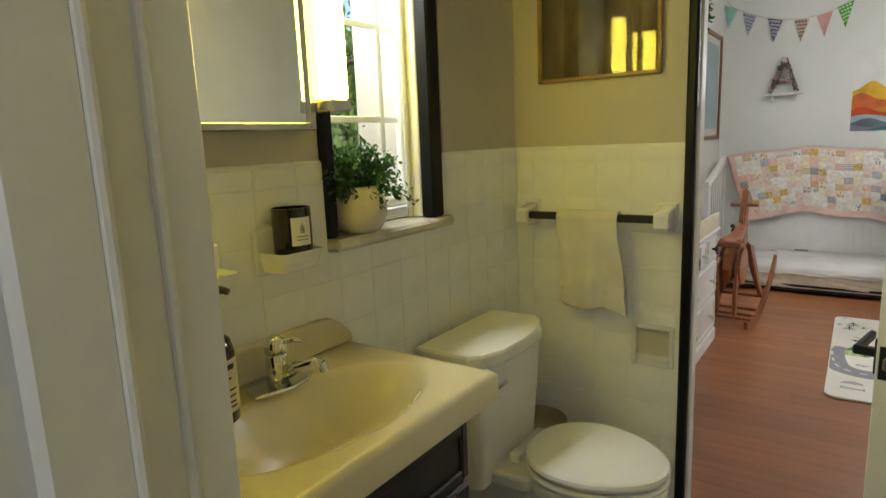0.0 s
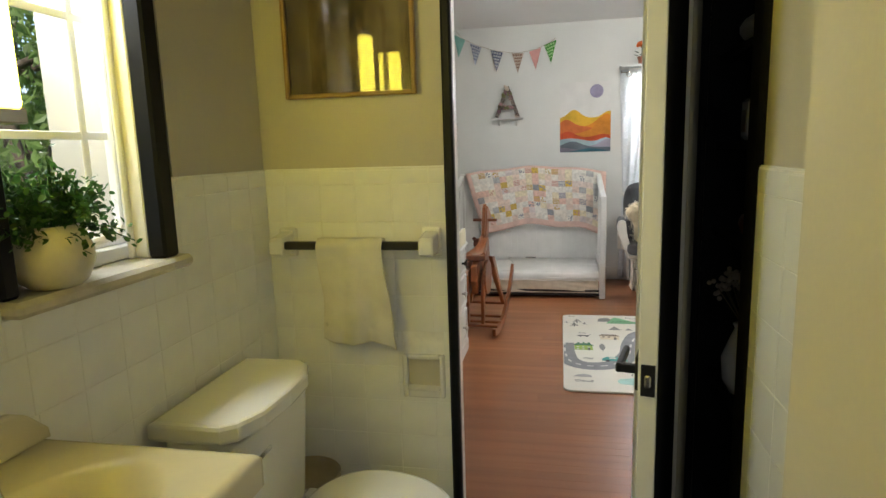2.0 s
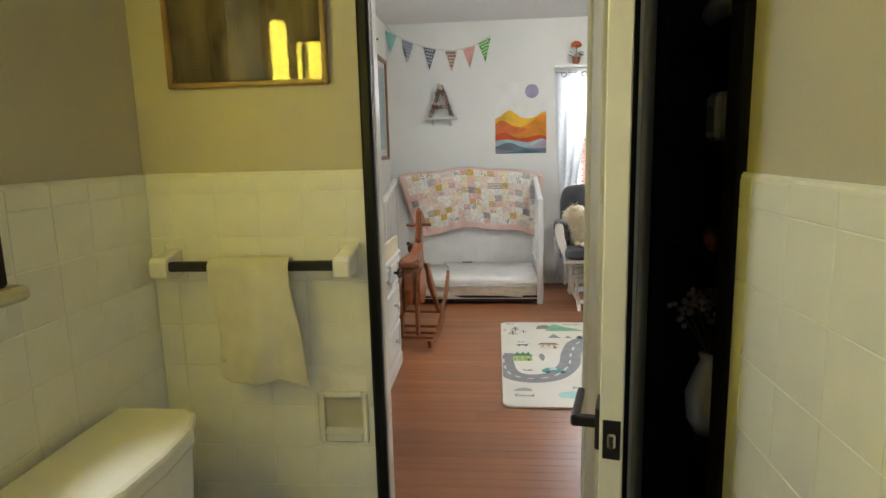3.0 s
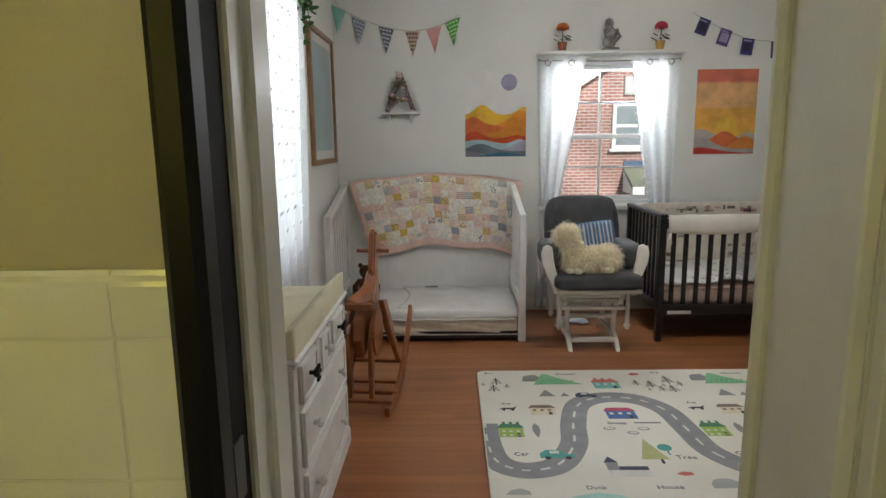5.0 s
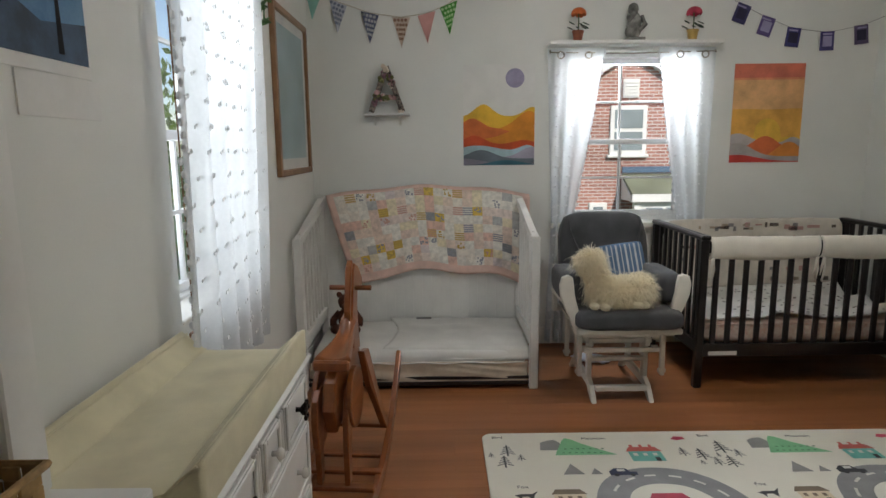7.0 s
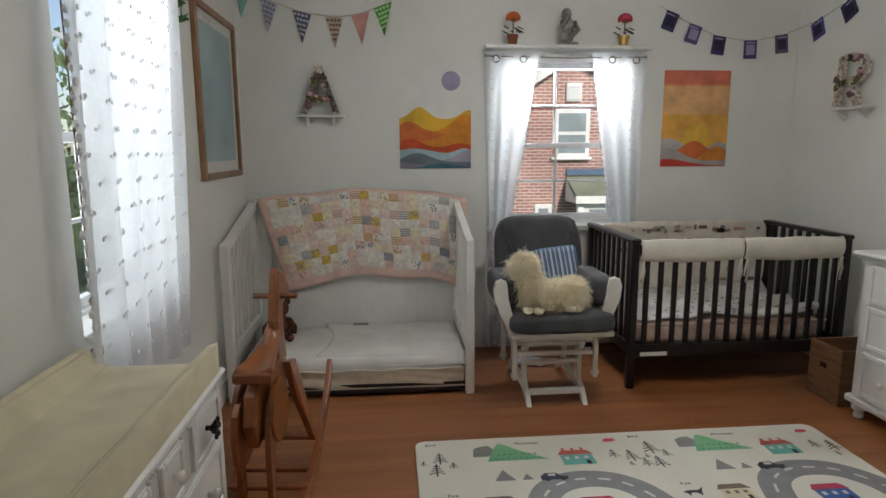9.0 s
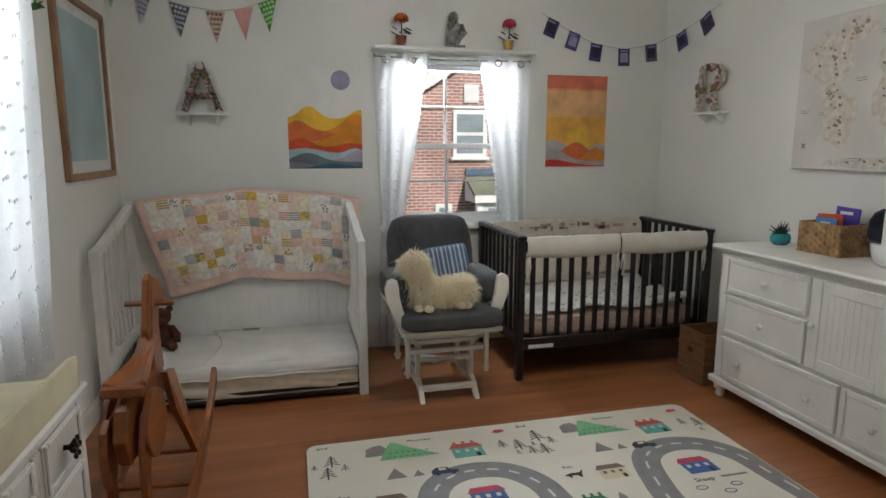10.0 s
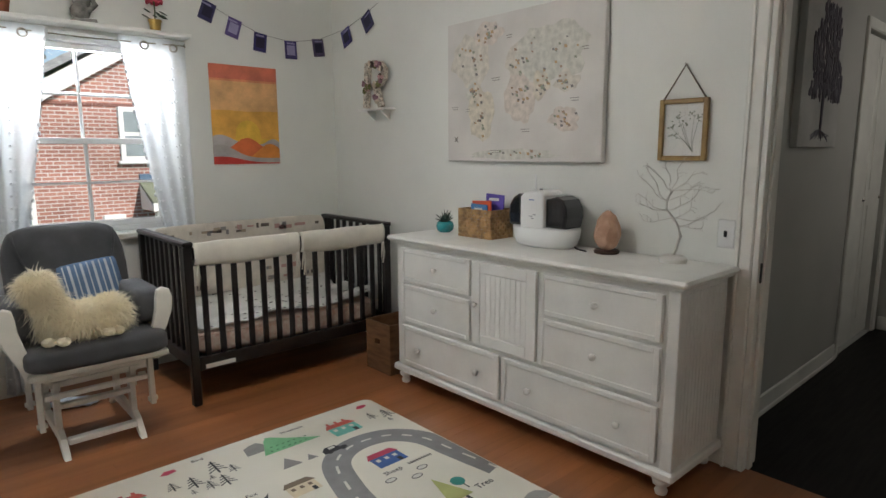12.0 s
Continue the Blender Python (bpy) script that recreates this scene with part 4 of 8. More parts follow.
for k, (u, v, ru, rv) in enumerate([(0.20, 0.28, 0.15, 0.17), (0.30, 0.12, 0.09, 0.08), (0.20, 0.50, 0.05, 0.08), (0.26, 0.66, 0.085, 0.19), (0.51, 0.33, 0.08, 0.11),
                                    (0.52, 0.58, 0.10, 0.19), (0.70, 0.30, 0.20, 0.19), (0.66, 0.50, 0.05, 0.1), (0.80, 0.50, 0.07, 0.06), (0.80, 0.72, 0.085, 0.08), (0.5, 0.95, 0.28, 0.035)]):
    part("continent", Slab(blob(u, v, ru, rv, k * 3.7), "x", XR - 0.0366 - 0.00015 * k, XR - 0.0355), LAND[k % 4], canvas, "pale tinted land")
    for j in range(15):
        a, q = rr.uniform(0, 6.28), rr.uniform(0, 0.85)
        y, z = on_map(u + ru * q * math.cos(a), v + rv * q * math.sin(a))
        s = rr.uniform(0.005, 0.010)
        if 4.42 < y < 5.42 and 1.29 < z < 2.01:
            part("printed_animal", Slab([(y - s, z - s * 0.3), (y - s * .4, z + s * .7), (y + s * .5, z + s * .5), (y + s, z + s * 0.9), (y + s * .8, z - s * .2), (y + s * .5, z - s), (y - s * .2, z - s * .5), (y - s * .7, z - s)], "x", XR - 0.0386 - 0.0001 * ((j * 7 + k) % 23), XR - 0.0365), INKS[(k + j) % 4], canvas)
for (u, v, w) in ((0.06, 0.60, 0.05), (0.36, 0.42, 0.06), (0.36, 0.92, 0.07), (0.56, 0.78, 0.06), (0.45, 0.15, 0.04), (0.90, 0.30, 0.04), (0.16, 0.62, 0.03), (0.85, 0.60, 0.05)):
    y, z = on_map(u, v)
    for j in range(2):
        part("printed_line", Bx(XR - 0.0382, XR - 0.0368, y - w / 2, y + w / 2 * (1 - 0.3 * j), z - 0.012 * j - 0.003, z - 0.012 * j, bev=0), plain("map_grey", "8d8880"), canvas)
part("compass_rose", Slab([on_map(0.07 + 0.02 * (1 if k % 2 else 0.35) * math.cos(k * math.pi / 4), 0.84 + 0.03 * (1 if k % 2 else 0.35) * math.sin(k * math.pi / 4)) for k in range(8)], "x", XR - 0.0385, XR - 0.037), MATS["map_grey"], canvas)

fr = thing("pressed_flower_picture", "square wooden frame with pressed flowers hanging from a cord", "picture frame", (XR, 4.02, 1.28))
for a, b, c, d in ((3.915, 3.935, 1.28, 1.535), (4.105, 4.125, 1.28, 1.535), (3.935, 4.105, 1.515, 1.535), (3.935, 4.105, 1.28, 1.30)):
    part("frame_bar", Bx(XR - 0.022, XR - 0.001, a, b, c, d, bev=0.003), GOLDW, fr)
part("backing", Bx(XR - 0.008, XR - 0.002, 3.935, 4.105, 1.30, 1.515, bev=0), PAPER, fr, "white backing sheet")
bm = bmesh.new()
for k, (yy, zz) in enumerate(((4.045, 1.46), (4.075, 1.42), (4.025, 1.435), (3.975, 1.47), (3.955, 1.45), (4.06, 1.385))):
    p = [(XR - 0.0095, 3.975, 1.315), (XR - 0.0095, 3.985 + 0.3 * (yy - 3.985), 1.36), (XR - 0.0095, yy, zz)]
    tube(bm, p, 0.0009, 4)
    for j in range(9):
        w = rr.uniform(0.002, 0.006)
        ball(bm, (XR - 0.0095, yy + rr.gauss(0, .012), zz + rr.gauss(0, .008)), (0.0012, w, w * 0.7), 6)
part("pressed_flowers", bm, plain("dried_green", "8b9080"), fr, "grey green pressed flower stems")
pn = part("pane", Bx(XR - 0.014, XR - 0.012, 3.935, 4.105, 1.30, 1.515, bev=0), PICGLASS, fr)
pn.visible_shadow = False
part("cord", Tube([(XR - 0.012, 3.93, 1.535), (XR - 0.010, 4.022, 1.672), (XR - 0.012, 4.11, 1.535)], 0.0035, 6), plain("cord_grey", "6a5f50"), fr)
part("nail", Rod((XR, 4.022, 1.672), (XR - 0.018, 4.022, 1.676), 0.003), STEEL, fr)

sw = thing("light_switch", "white light switch plate with a dark toggle", "switch", (XR, 3.83, 0.985))
part("plate", Bx(XR - 0.006, XR - 0.0005, 3.782, 3.850, 0.93, 1.045, bev=0.003), WPLAST, sw)
part("toggle", Bx(XR - 0.018, XR - 0.006, 3.811, 3.821, 0.975, 1.0, bev=0.002), INK, sw)


def floral(bm, c, n, sy, sz, axis="y"):
    for k in range(n):
        o = Vector((rr.uniform(-sy, sy), rr.uniform(-0.004, 0.004), rr.uniform(-sz, sz)))
        p = Vector(c) + (o if axis == "y" else Vector((o.y, o.x, o.z)))
        ball(bm, p, rr.uniform(0.008, 0.016), 6)


FLORA = [plain("moss", "6c6c3c"), plain("petal_mauve", "85606a"), plain("petal_cream", "dccbb8"), plain("stem_dark", "54423a"), plain("petal_pink", "c49a9a")]
AMAT = plain("letter_floral_ground", "93857a", vary=0.45, scale=60)


def letter_shelf(axis, cu, wall, z, wide, kind):
    """A flower covered letter on a small white shelf; axis is the wall's normal."""
    s = -1
    def P(u, d, zz):
        return (u, wall + s * d, zz) if axis == "y" else (wall + s * d, u, zz)
    def B(u0, u1, d0, d1, za, zb, bev=0.002, turn=None):
        lo, hi = P(u0, d1, za), P(u1, d0, zb)
        return Bx(*sorted((lo[0], hi[0])), *sorted((lo[1], hi[1])), za, zb, bev=bev, turn=turn)
    sh = thing("letter_shelf", "small white wall shelf with two brackets", "shelf", P(cu, 0.05, z), "letter shelves")
    part("board", B(cu - wide / 2, cu + wide / 2, 0.0, 0.09, z - 0.014, z), WHITEF, sh)
    for e in (-0.55, 0.55):
        u = cu + e * wide / 2
        prof = [(0.0, z - 0.014), (0.07, z - 0.014), (0.06, z - 0.03), (0.02, z - 0.06), (0.0, z - 0.075)]
        bm = bmesh.new()
        pts0 = [bm.verts.new(P(u - 0.008, d, zz)) for d, zz in prof]
        pts1 = [bm.verts.new(P(u + 0.008, d, zz)) for d, zz in prof]
        bm.faces.new(pts0), bm.faces.new(pts1[::-1])
        for k in range(5):
            bm.faces.new((pts0[k], pts1[k], pts1[(k + 1) % 5], pts0[(k + 1) % 5]))
        bmesh.ops.recalc_face_normals(bm, faces=bm.faces[:])
        part("bracket", bm, WHITEF, sh)
    lt = thing("letter_" + kind, "decorative letter covered in dried flowers and moss on a small shelf", "letter ornament", P(cu, 0.045, z))
    bars = []
    if kind == "a":
        bars = [((-0.10, 0.0), (0.0, 0.268)), ((0.10, 0.0), (0.004, 0.268)), ((-0.066, 0.085), (0.068, 0.085))]
    else:
        f = -1 if axis == "x" else 1
        bowl = [(-0.08, 0.268), (0.0, 0.274), (0.06, 0.262), (0.098, 0.225), (0.092, 0.175), (0.05, 0.140), (-0.02, 0.128), (-0.085, 0.122)]
        bowl = [(f * u, w) for u, w in bowl]
        bars = [((f * -0.112, 0.0), (f * -0.084, 0.268))] + list(zip(bowl, bowl[1:])) + [((f * 0.0, 0.13), (f * 0.055, 0.0))]
    bm = bmesh.new()
    for k, (p, q) in enumerate(bars):
        a, b = Vector(P(cu + p[0], 0.045, z + p[1])), Vector(P(cu + q[0], 0.045, z + q[1]))
        d = (b - a)
        m = Matrix.Translation((a + b) / 2) @ d.to_track_quat("Z", "Y").to_matrix().to_4x4()
        r = bmesh.ops.create_cube(bm, size=1, matrix=m @ Matrix.Diagonal((0.036, 0.034, d.length + 0.02, 1)))
    zlow = min(v.co.z for v in bm.verts)
    bmesh.ops.translate(bm, verts=bm.verts[:], vec=(0, 0, z + 0.001 - zlow))
    part("body", bm, AMAT if kind == "a" else plain("letter_cream_ground", "d6cabb", vary=0.3, scale=60), lt)
    for k, (p, q) in enumerate(bars):
        for j in range(7 if kind == "a" else 2):
            u = rr.random()
            c = P(cu + p[0] + (q[0] - p[0]) * u, 0.07, z + 0.012 + p[1] + (q[1] - p[1]) * u)
            bm = bmesh.new()
            floral(bm, c, 5, 0.016, 0.016, axis)
            part("flower", bm, FLORA[(k * 2 + j) % 5], lt, smooth=True)


letter_shelf("y", 0.757, YF, 1.592, 0.30, "a")
letter_shelf("x", 6.14, XR, 1.61, 0.30, "r")

# ---- bunting
bun = thing("bunting", "string of patterned fabric triangle flags pinned to the wall", "bunting", (0.75, YF, 2.2))
cols = [("8fc3b8", "6fa398"), ("b9bcc8", "7c8296"), ("5a607a", "c6c6c8"), ("cbb7a6", "8a6a58"), ("dba39c", "c88e88"), ("4e9a3e", "b7d8a0")]
flags = [(0.30, 2.375), (0.457, 2.293), (0.66, 2.223), (0.86, 2.195), (1.024, 2.218), (1.166, 2.274)]
part("string", Tube([(XL + 0.02, YF - 0.006, 2.44), (0.31, YF - 0.006, 2.373), (0.457, YF - 0.006, 2.295), (0.66, YF - 0.006, 2.225), (0.86, YF - 0.006, 2.197), (1.024, YF - 0.006, 2.22), (1.166, YF - 0.006, 2.276), (1.215, YF - 0.006, 2.315)], 0.0022, 6), plain("string_beige", "b9ab95"), bun)
for k, ((x, z), (c, c2)) in enumerate(zip(flags, cols)):
    hw, hh = 0.057, 0.185
    sl = (flags[min(k + 1, 5)][1] - flags[max(k - 1, 0)][1]) / (flags[min(k + 1, 5)][0] - flags[max(k - 1, 0)][0])
    def flagpt(u, v, x=x, z=z, sl=sl, hw=hw, hh=hh, k=k):
        w = hw * (1 - v)
        return Vector((x + (2 * u - 1) * w + sl * 0.12 * v * hh, YF - 0.006 - 0.01 * math.sin(3.0 * u + k) * v - 0.004, z + sl * (2 * u - 1) * w - hh * v))
    fl = part("flag", grid(flagpt, 6, 8, 0.0015), plain("flag_%d" % k, c, 0.9, bump=0.3, grain=300), bun)
    bm = bmesh.new()
    for i in range(4 if k not in (0, 4) else 0):
        for j in range(5):
            u, v = (i + 0.5 + 0.5 * (j % 2)) / 4.5, (j + 0.6) / 6.5
            q = flagpt(u, v)
            ball(bm, (q.x, q.y - 0.002, q.z), (0.009 * (1 - v) + 0.002, 0.0012, 0.010), 6)
    if bm.verts:
        part("print", bm, plain("flagprint_%d" % k, c2, 0.9), fl)
    else:
        bm.free()

# ---- card garland across the corner
gar = thing("card_garland", "string of small purple printed cards across the corner of the room", "garland", (3.5, YF, 2.1))
cards = [(3.055, 2.20, "y", -0.35), (3.22, 2.12, "y", -0.3), (3.40, 2.05, "y", -0.12), (3.625, 2.025, "y", 0.03), (3.845, 2.063, "y", 0.12), (6.53, 2.125, "x", 0.35), (6.27, 2.19, "x", 0.5)]
spts = []
for u, z, ax, t in cards:
    spts.append((u, YF - 0.006, z + 0.055) if ax == "y" else (XR - 0.006, u, z + 0.058))
part("string", Tube([(2.98, YF - 0.005, 2.30)] + spts + [(XR - 0.006, 6.15, 2.29)], 0.0016, 5), plain("string_grey", "8c8784"), gar)
PUR = [plain("card_" + c, c, 0.6) for c in ("3a3560", "5a4a80", "342f6a", "40386e", "5d5070", "504a86", "37325c")]
PURL = plain("card_print", "9a92b8", 0.6)
for k, (u, z, ax, t) in enumerate(cards):
    R = Matrix.Rotation(-t, 3, "Y") if ax == "y" else Matrix.Rotation(-t, 3, "X")
    if ax == "y":
        cd = part("card", Bx(u - 0.045, u + 0.045, YF - 0.010, YF - 0.007, z - 0.06, z + 0.06, bev=0, turn=R), PUR[k], gar)
        part("card_print", Bx(u - 0.03, u + 0.03, YF - 0.0115, YF - 0.0105, z - 0.035, z + 0.03, bev=0, turn=R), PURL if k % 2 else plain("card_dark", "26223e"), cd)
        part("card_line", Bx(u - 0.03, u + 0.03, YF - 0.0115, YF - 0.0105, z + 0.038, z + 0.048, bev=0, turn=R), PURL, cd)
    else:
        cd = part("card", Bx(XR - 0.010, XR - 0.007, u - 0.055, u + 0.055, z - 0.06, z + 0.06, bev=0, turn=R), PUR[k], gar)
        part("card_print", Bx(XR - 0.0115, XR - 0.0105, u - 0.035, u + 0.035, z - 0.035, z + 0.03, bev=0, turn=R), MATS["card_dark"], cd)
        part("card_line", Bx(XR - 0.0115, XR - 0.0105, u - 0.03, u + 0.03, z + 0.038, z + 0.048, bev=0, turn=R), PURL, cd)


# ---- two dune posters
def poster(name, label, x0, x1, z0, z1, bands, disc=None):
    """Bands: (colour, fn of u giving the band's upper edge from 0 to 1), each painted over the last."""
    root = thing(name, label, "poster", ((x0 + x1) / 2, YF, z0))
    part("paper", Bx(x0, x1, YF - 0.004, YF - 0.001, z0, z1, bev=0), PAPER, root)
    n = 40
    for k, (c, fn) in enumerate(bands):
        pts = [(x0, z0)] + [(x1, z0)] + [(x0 + (x1 - x0) * i / n, z0 + (z1 - z0) * min(1, fn(i / n))) for i in range(n, -1, -1)]
        part("painted_band", Slab(pts, "y", YF - 0.0045 - 0.0003 * k, YF - 0.0030), plain(name + "_%d" % k, c, 0.8, vary=0.12, scale=9), root)
    if disc:
        u, v, r, c = disc
        part("painted_disc", Slab([(x0 + (x1 - x0) * u + r * math.cos(a * math.pi / 16), z0 + (z1 - z0) * v + r * math.sin(a * math.pi / 16)) for a in range(32)], "y", YF - 0.0046, YF - 0.003), plain(name + "_disc", c, 0.8, vary=0.12, scale=14), root)


def hump(c, w, h, base):
    return lambda u: base + sum(hh * math.exp(-((u - cc) / ww) ** 2) for cc, ww, hh in zip(c, w, h))


poster("dune_poster_moon", "watercolour poster of orange dunes under a violet moon", 1.258, 1.73, 1.248, 1.90, [
    ("e2b43a", hump((0.28, 0.97), (0.17, 0.16), (0.12, 0.09), 0.49)),
    ("d98a2b", hump((0.95, 0.75), (0.2, 0.2), (0.16, 0.05), 0.36)),
    ("d4713a", hump((0.12, 0.5), (0.22, 0.2), (0.16, 0.05), 0.31)),
    ("dc8d30", hump((0.9,), (0.36,), (0.13,), 0.26)),
    ("c9512a", hump((0.15, 0.85), (0.2, 0.2), (0.09, 0.04), 0.21)),
    ("a9c4cc", hump((0.2, 0.9), (0.35, 0.15), (0.06, 0.06), 0.14)),
    ("a7a2b4", hump((0.95,), (0.2,), (0.1,), 0.08)),
    ("6c7680", hump((0.25,), (0.25,), (0.09,), 0.065)),
    ("8d8a98", hump((0.0,), (0.3,), (0.05,), 0.02)),
    ("3f6f80", hump((0.6,), (0.3,), (0.05,), 0.0))], (0.72, 0.865, 0.062, "a39cb8"))
poster("dune_poster_sunset", "watercolour poster of a pink and yellow desert sunset", 3.04, 3.505, 1.248, 1.888, [
    ("d9785f", lambda u: 1.0), ("e3936a", lambda u: 0.86), ("e5b27c", lambda u: 0.84), ("e3a94e", lambda u: 0.545 + 0.004 * math.sin(9 * u)),
    ("e6b848", lambda u: 0.30 + 0.15 * math.sqrt(max(0, 1 - ((u - 0.52) / 0.19) ** 2)) if abs(u - 0.52) < 0.19 else 0.26),
    ("b7b0b0", hump((0.1, 0.9), (0.25, 0.12), (0.1, 0.06), 0.2)),
    ("d06a3a", hump((0.5,), (0.25,), (0.15,), 0.12)), ("dd8a3c", hump((0.85,), (0.25,), (0.17,), 0.04)),
    ("b0a9a6", hump((0.1,), (0.3,), (0.14,), 0.06)), ("c9413a", hump((0.1,), (0.4,), (0.07,), 0.01))])

# ---- shelf over the window and what stands on it
shelf = thing("window_shelf", "white wall shelf above the window", "shelf", (2.345, 6.65, 1.985))
part("board", Bx(1.80, 2.895, 6.575, YF - 0.001, 2.0, 2.022, bev=0.004), WHITEF, shelf)
part("apron", Bx(1.86, 2.84, YF - 0.03, YF - 0.001, 1.978, 1.999, bev=0.002), WHITEF, shelf)
ST = 2.0225


def flower_pot(x, potmat, petal, label):
    root = thing("flower_pot", label, "potted flower", (x, 6.64, ST), "shelf flowers")
    part("pot", Lathe([(0.026, 0), (0.034, 0.055), (0.037, 0.055), (0.037, 0.066), (0.03, 0.066)], (x, 6.64, ST), 18), potmat, root, smooth=False)
    part("stem", Tube([(x, 6.64, ST + 0.06), (x + 0.004, 6.64, ST + 0.12), (x, 6.635, ST + 0.17)], 0.004, 6), LEAF, root)
    bm = bmesh.new()
    for k in range(60):
        a, e = k * 2.4, 1.5 * (k / 60)
        d = Vector((math.cos(a) * math.sin(e + 0.2), math.sin(a) * math.sin(e + 0.2), math.cos(e + 0.2) * 0.8))
        ball(bm, Vector((x, 6.63, ST + 0.165)) + d * 0.042, (0.014, 0.014, 0.006), 6, d.to_track_quat("Z", "Y").to_matrix())
    part("bloom", bm, petal, root, smooth=True)
    bm = bmesh.new()
    for k in range(8):
        a = k * 0.9
        p = Vector((x + 0.05 * math.cos(a), 6.64 + 0.04 * math.sin(a), ST + 0.09 + 0.02 * math.sin(k * 2)))
        ball(bm, p, (0.026, 0.014, 0.004), 8, Euler((0.4 * math.sin(k), 0.5 * math.cos(k), a)).to_matrix())
    part("leaves", bm, mat("dark_leaf", (0.015, 0.04, 0.015), 0.5, vary=0.2), root, smooth=True)


flower_pot(1.985, TERRA, plain("orange_petal", "c7642a"), "orange flower in a terracotta pot on the window shelf")
flower_pot(2.715, GOLD, plain("rose_petal", "c23a52"), "pink rose in a gold pot on the window shelf")
bm = bmesh.new()
sx = 2.345
box(bm, sx - 0.06, sx + 0.06, 6.60, 6.69, ST, ST + 0.02, bev=0.006)
ball(bm, (sx - 0.01, 6.645, ST + 0.06), (0.05, 0.042, 0.05))
ball(bm, (sx, 6.65, ST + 0.12), (0.045, 0.036, 0.06))
ball(bm, (sx - 0.012, 6.645, ST + 0.195), (0.033, 0.032, 0.04))
tube(bm, [(sx + 0.04, 6.64, ST + 0.15), (sx + 0.06, 6.62, ST + 0.10), (sx + 0.02, 6.61, ST + 0.06)], 0.016)
tube(bm, [(sx - 0.04, 6.64, ST + 0.15), (sx - 0.05, 6.61, ST + 0.12), (sx - 0.01, 6.605, ST + 0.17)], 0.015)
for v in bm.verts:
    v.co += Vector((1, 1, 1)) * 0.004 * noise.noise(v.co * 60)
solid("stone_statue", bm, STONE, "weathered grey stone seated figurine on the window shelf", "statue", smooth=True)


# ---- curtains
def curtain(name, label, frm, to, tuft_sp=0.062, tuft=TUFT, stagger=0.0, rings=(), edge=None, folds=7, amp=0.03, nu=120, nv=50, axis="y", grp=""):
    """Sheer cloth between two upright lines: frm and to give (u, d) at height v for the two edges."""
    root = thing(name, label, "curtain", tuple(0.5 * (Vector(frm(0.0)) + Vector(to(0.0)))), grp)

    def P(u, v):
        a, b = Vector(frm(v)), Vector(to(v))
        p = a.lerp(b, u)
        w = amp * (0.45 + 0.55 * v) * (math.sin(u * folds * 2 * math.pi + 0.8 * math.sin(3 * v)) + 0.35 * math.sin(u * folds * 5.1 + 2 * v))
        return p + (Vector((0, w, 0)) if axis == "y" else Vector((w, 0, 0)))
    part("cloth", grid(P, nu, nv), SHEER, root, smooth=True)
    part("hem", grid(lambda u, v: P(u, 0.975 + 0.025 * v) + (Vector((0, -0.003, 0)) if axis == "y" else Vector((0.003, 0, 0))), nu, 2), SHEER, root, smooth=True)
    bm = bmesh.new()
    wid = (Vector(to(0.5)) - Vector(frm(0.5))).length
    hei = abs(frm(0)[2] - frm(1)[2])
    for i in range(int(wid / tuft_sp)):
        for j in range(int(hei / (tuft_sp * 1.05))):
            u = (i + 0.5 + stagger * (j % 2)) / (wid / tuft_sp)
            v = (j + 0.5) / (hei / (tuft_sp * 1.05))
            if u < 0.99 and v > 0.05:
                q = P(u, v) + (Vector((0, -0.004, 0)) if axis == "y" else Vector((0.004, 0, 0)))
                for s in (-1, 1):
                    o = Vector((s * 0.010, 0, 0.004 * s)) if axis == "y" else Vector((0, s * 0.011, 0.003 * s))
                    ball(bm, q + o, (0.008, 0.003, 0.007) if axis == "y" else (0.003, 0.009, 0.008), 6)
    part("tuft_pattern", bm, tuft, root, "small woven tufts", kind="stuff")
    if edge is not None:
        bm = bmesh.new()
        for j in range(44):
            q = P(edge, (j + 0.5) / 44)
            ball(bm, q + Vector((rr.gauss(0, .003), rr.gauss(0, .003), 0)), (0.009, 0.008, 0.013), 6)
        part("pompom_trim", bm, tuft, root, "pompom trim along the edge", kind="stuff")
    for u in rings:
        q = P(u, 0.022) + (Vector((0, -0.012, 0)) if axis == "y" else Vector((0.012, 0, 0)))
        bm = bmesh.new()
        n = 20
        ring = [q + Vector((0.021 * math.cos(2 * math.pi * k / n), 0, 0.021 * math.sin(2 * math.pi * k / n))) for k in range(n + 1)]
        tube(bm, ring, 0.005, 6)
        part("grommet", bm, STEEL, root, "metal grommet", smooth=True)
    return root


def lerp(a, b, v):
    return a + (b - a) * v


CZ0, CZ1 = 1.985, 0.03


def swing(top, waist, foot, y):
    return lambda v: (lerp(top, waist, min(1, v / 0.57) ** 1.15) if v < 0.57 else lerp(waist, foot, (v - 0.57) / 0.43), y, lerp(CZ0, CZ1, v))


curtain("window_curtain", "sheer white tufted curtain hanging at the window", swing(1.80, 1.845, 1.81, 6.665), swing(2.165, 1.985, 1.97, 6.655), rings=(0.22, 0.72), edge=1.0, folds=3, amp=0.018, grp="window curtains")
curtain("window_curtain", "sheer white tufted curtain hanging at the window", swing(2.515, 2.69, 2.72, 6.655), swing(2.885, 2.875, 2.90, 6.665), rings=(0.35, 0.8), edge=0.0, folds=3, amp=0.018, grp="window curtains")
rodt = thing("curtain_rod", "thin curtain wire with metal hooks under the shelf", "curtain rod", (2.345, 6.66, 1.96))
part("rod", Tube([(1.815, 6.66, 1.962), (2.345, 6.66, 1.952), (2.88, 6.66, 1.962)], 0.004), STEEL, rodt)
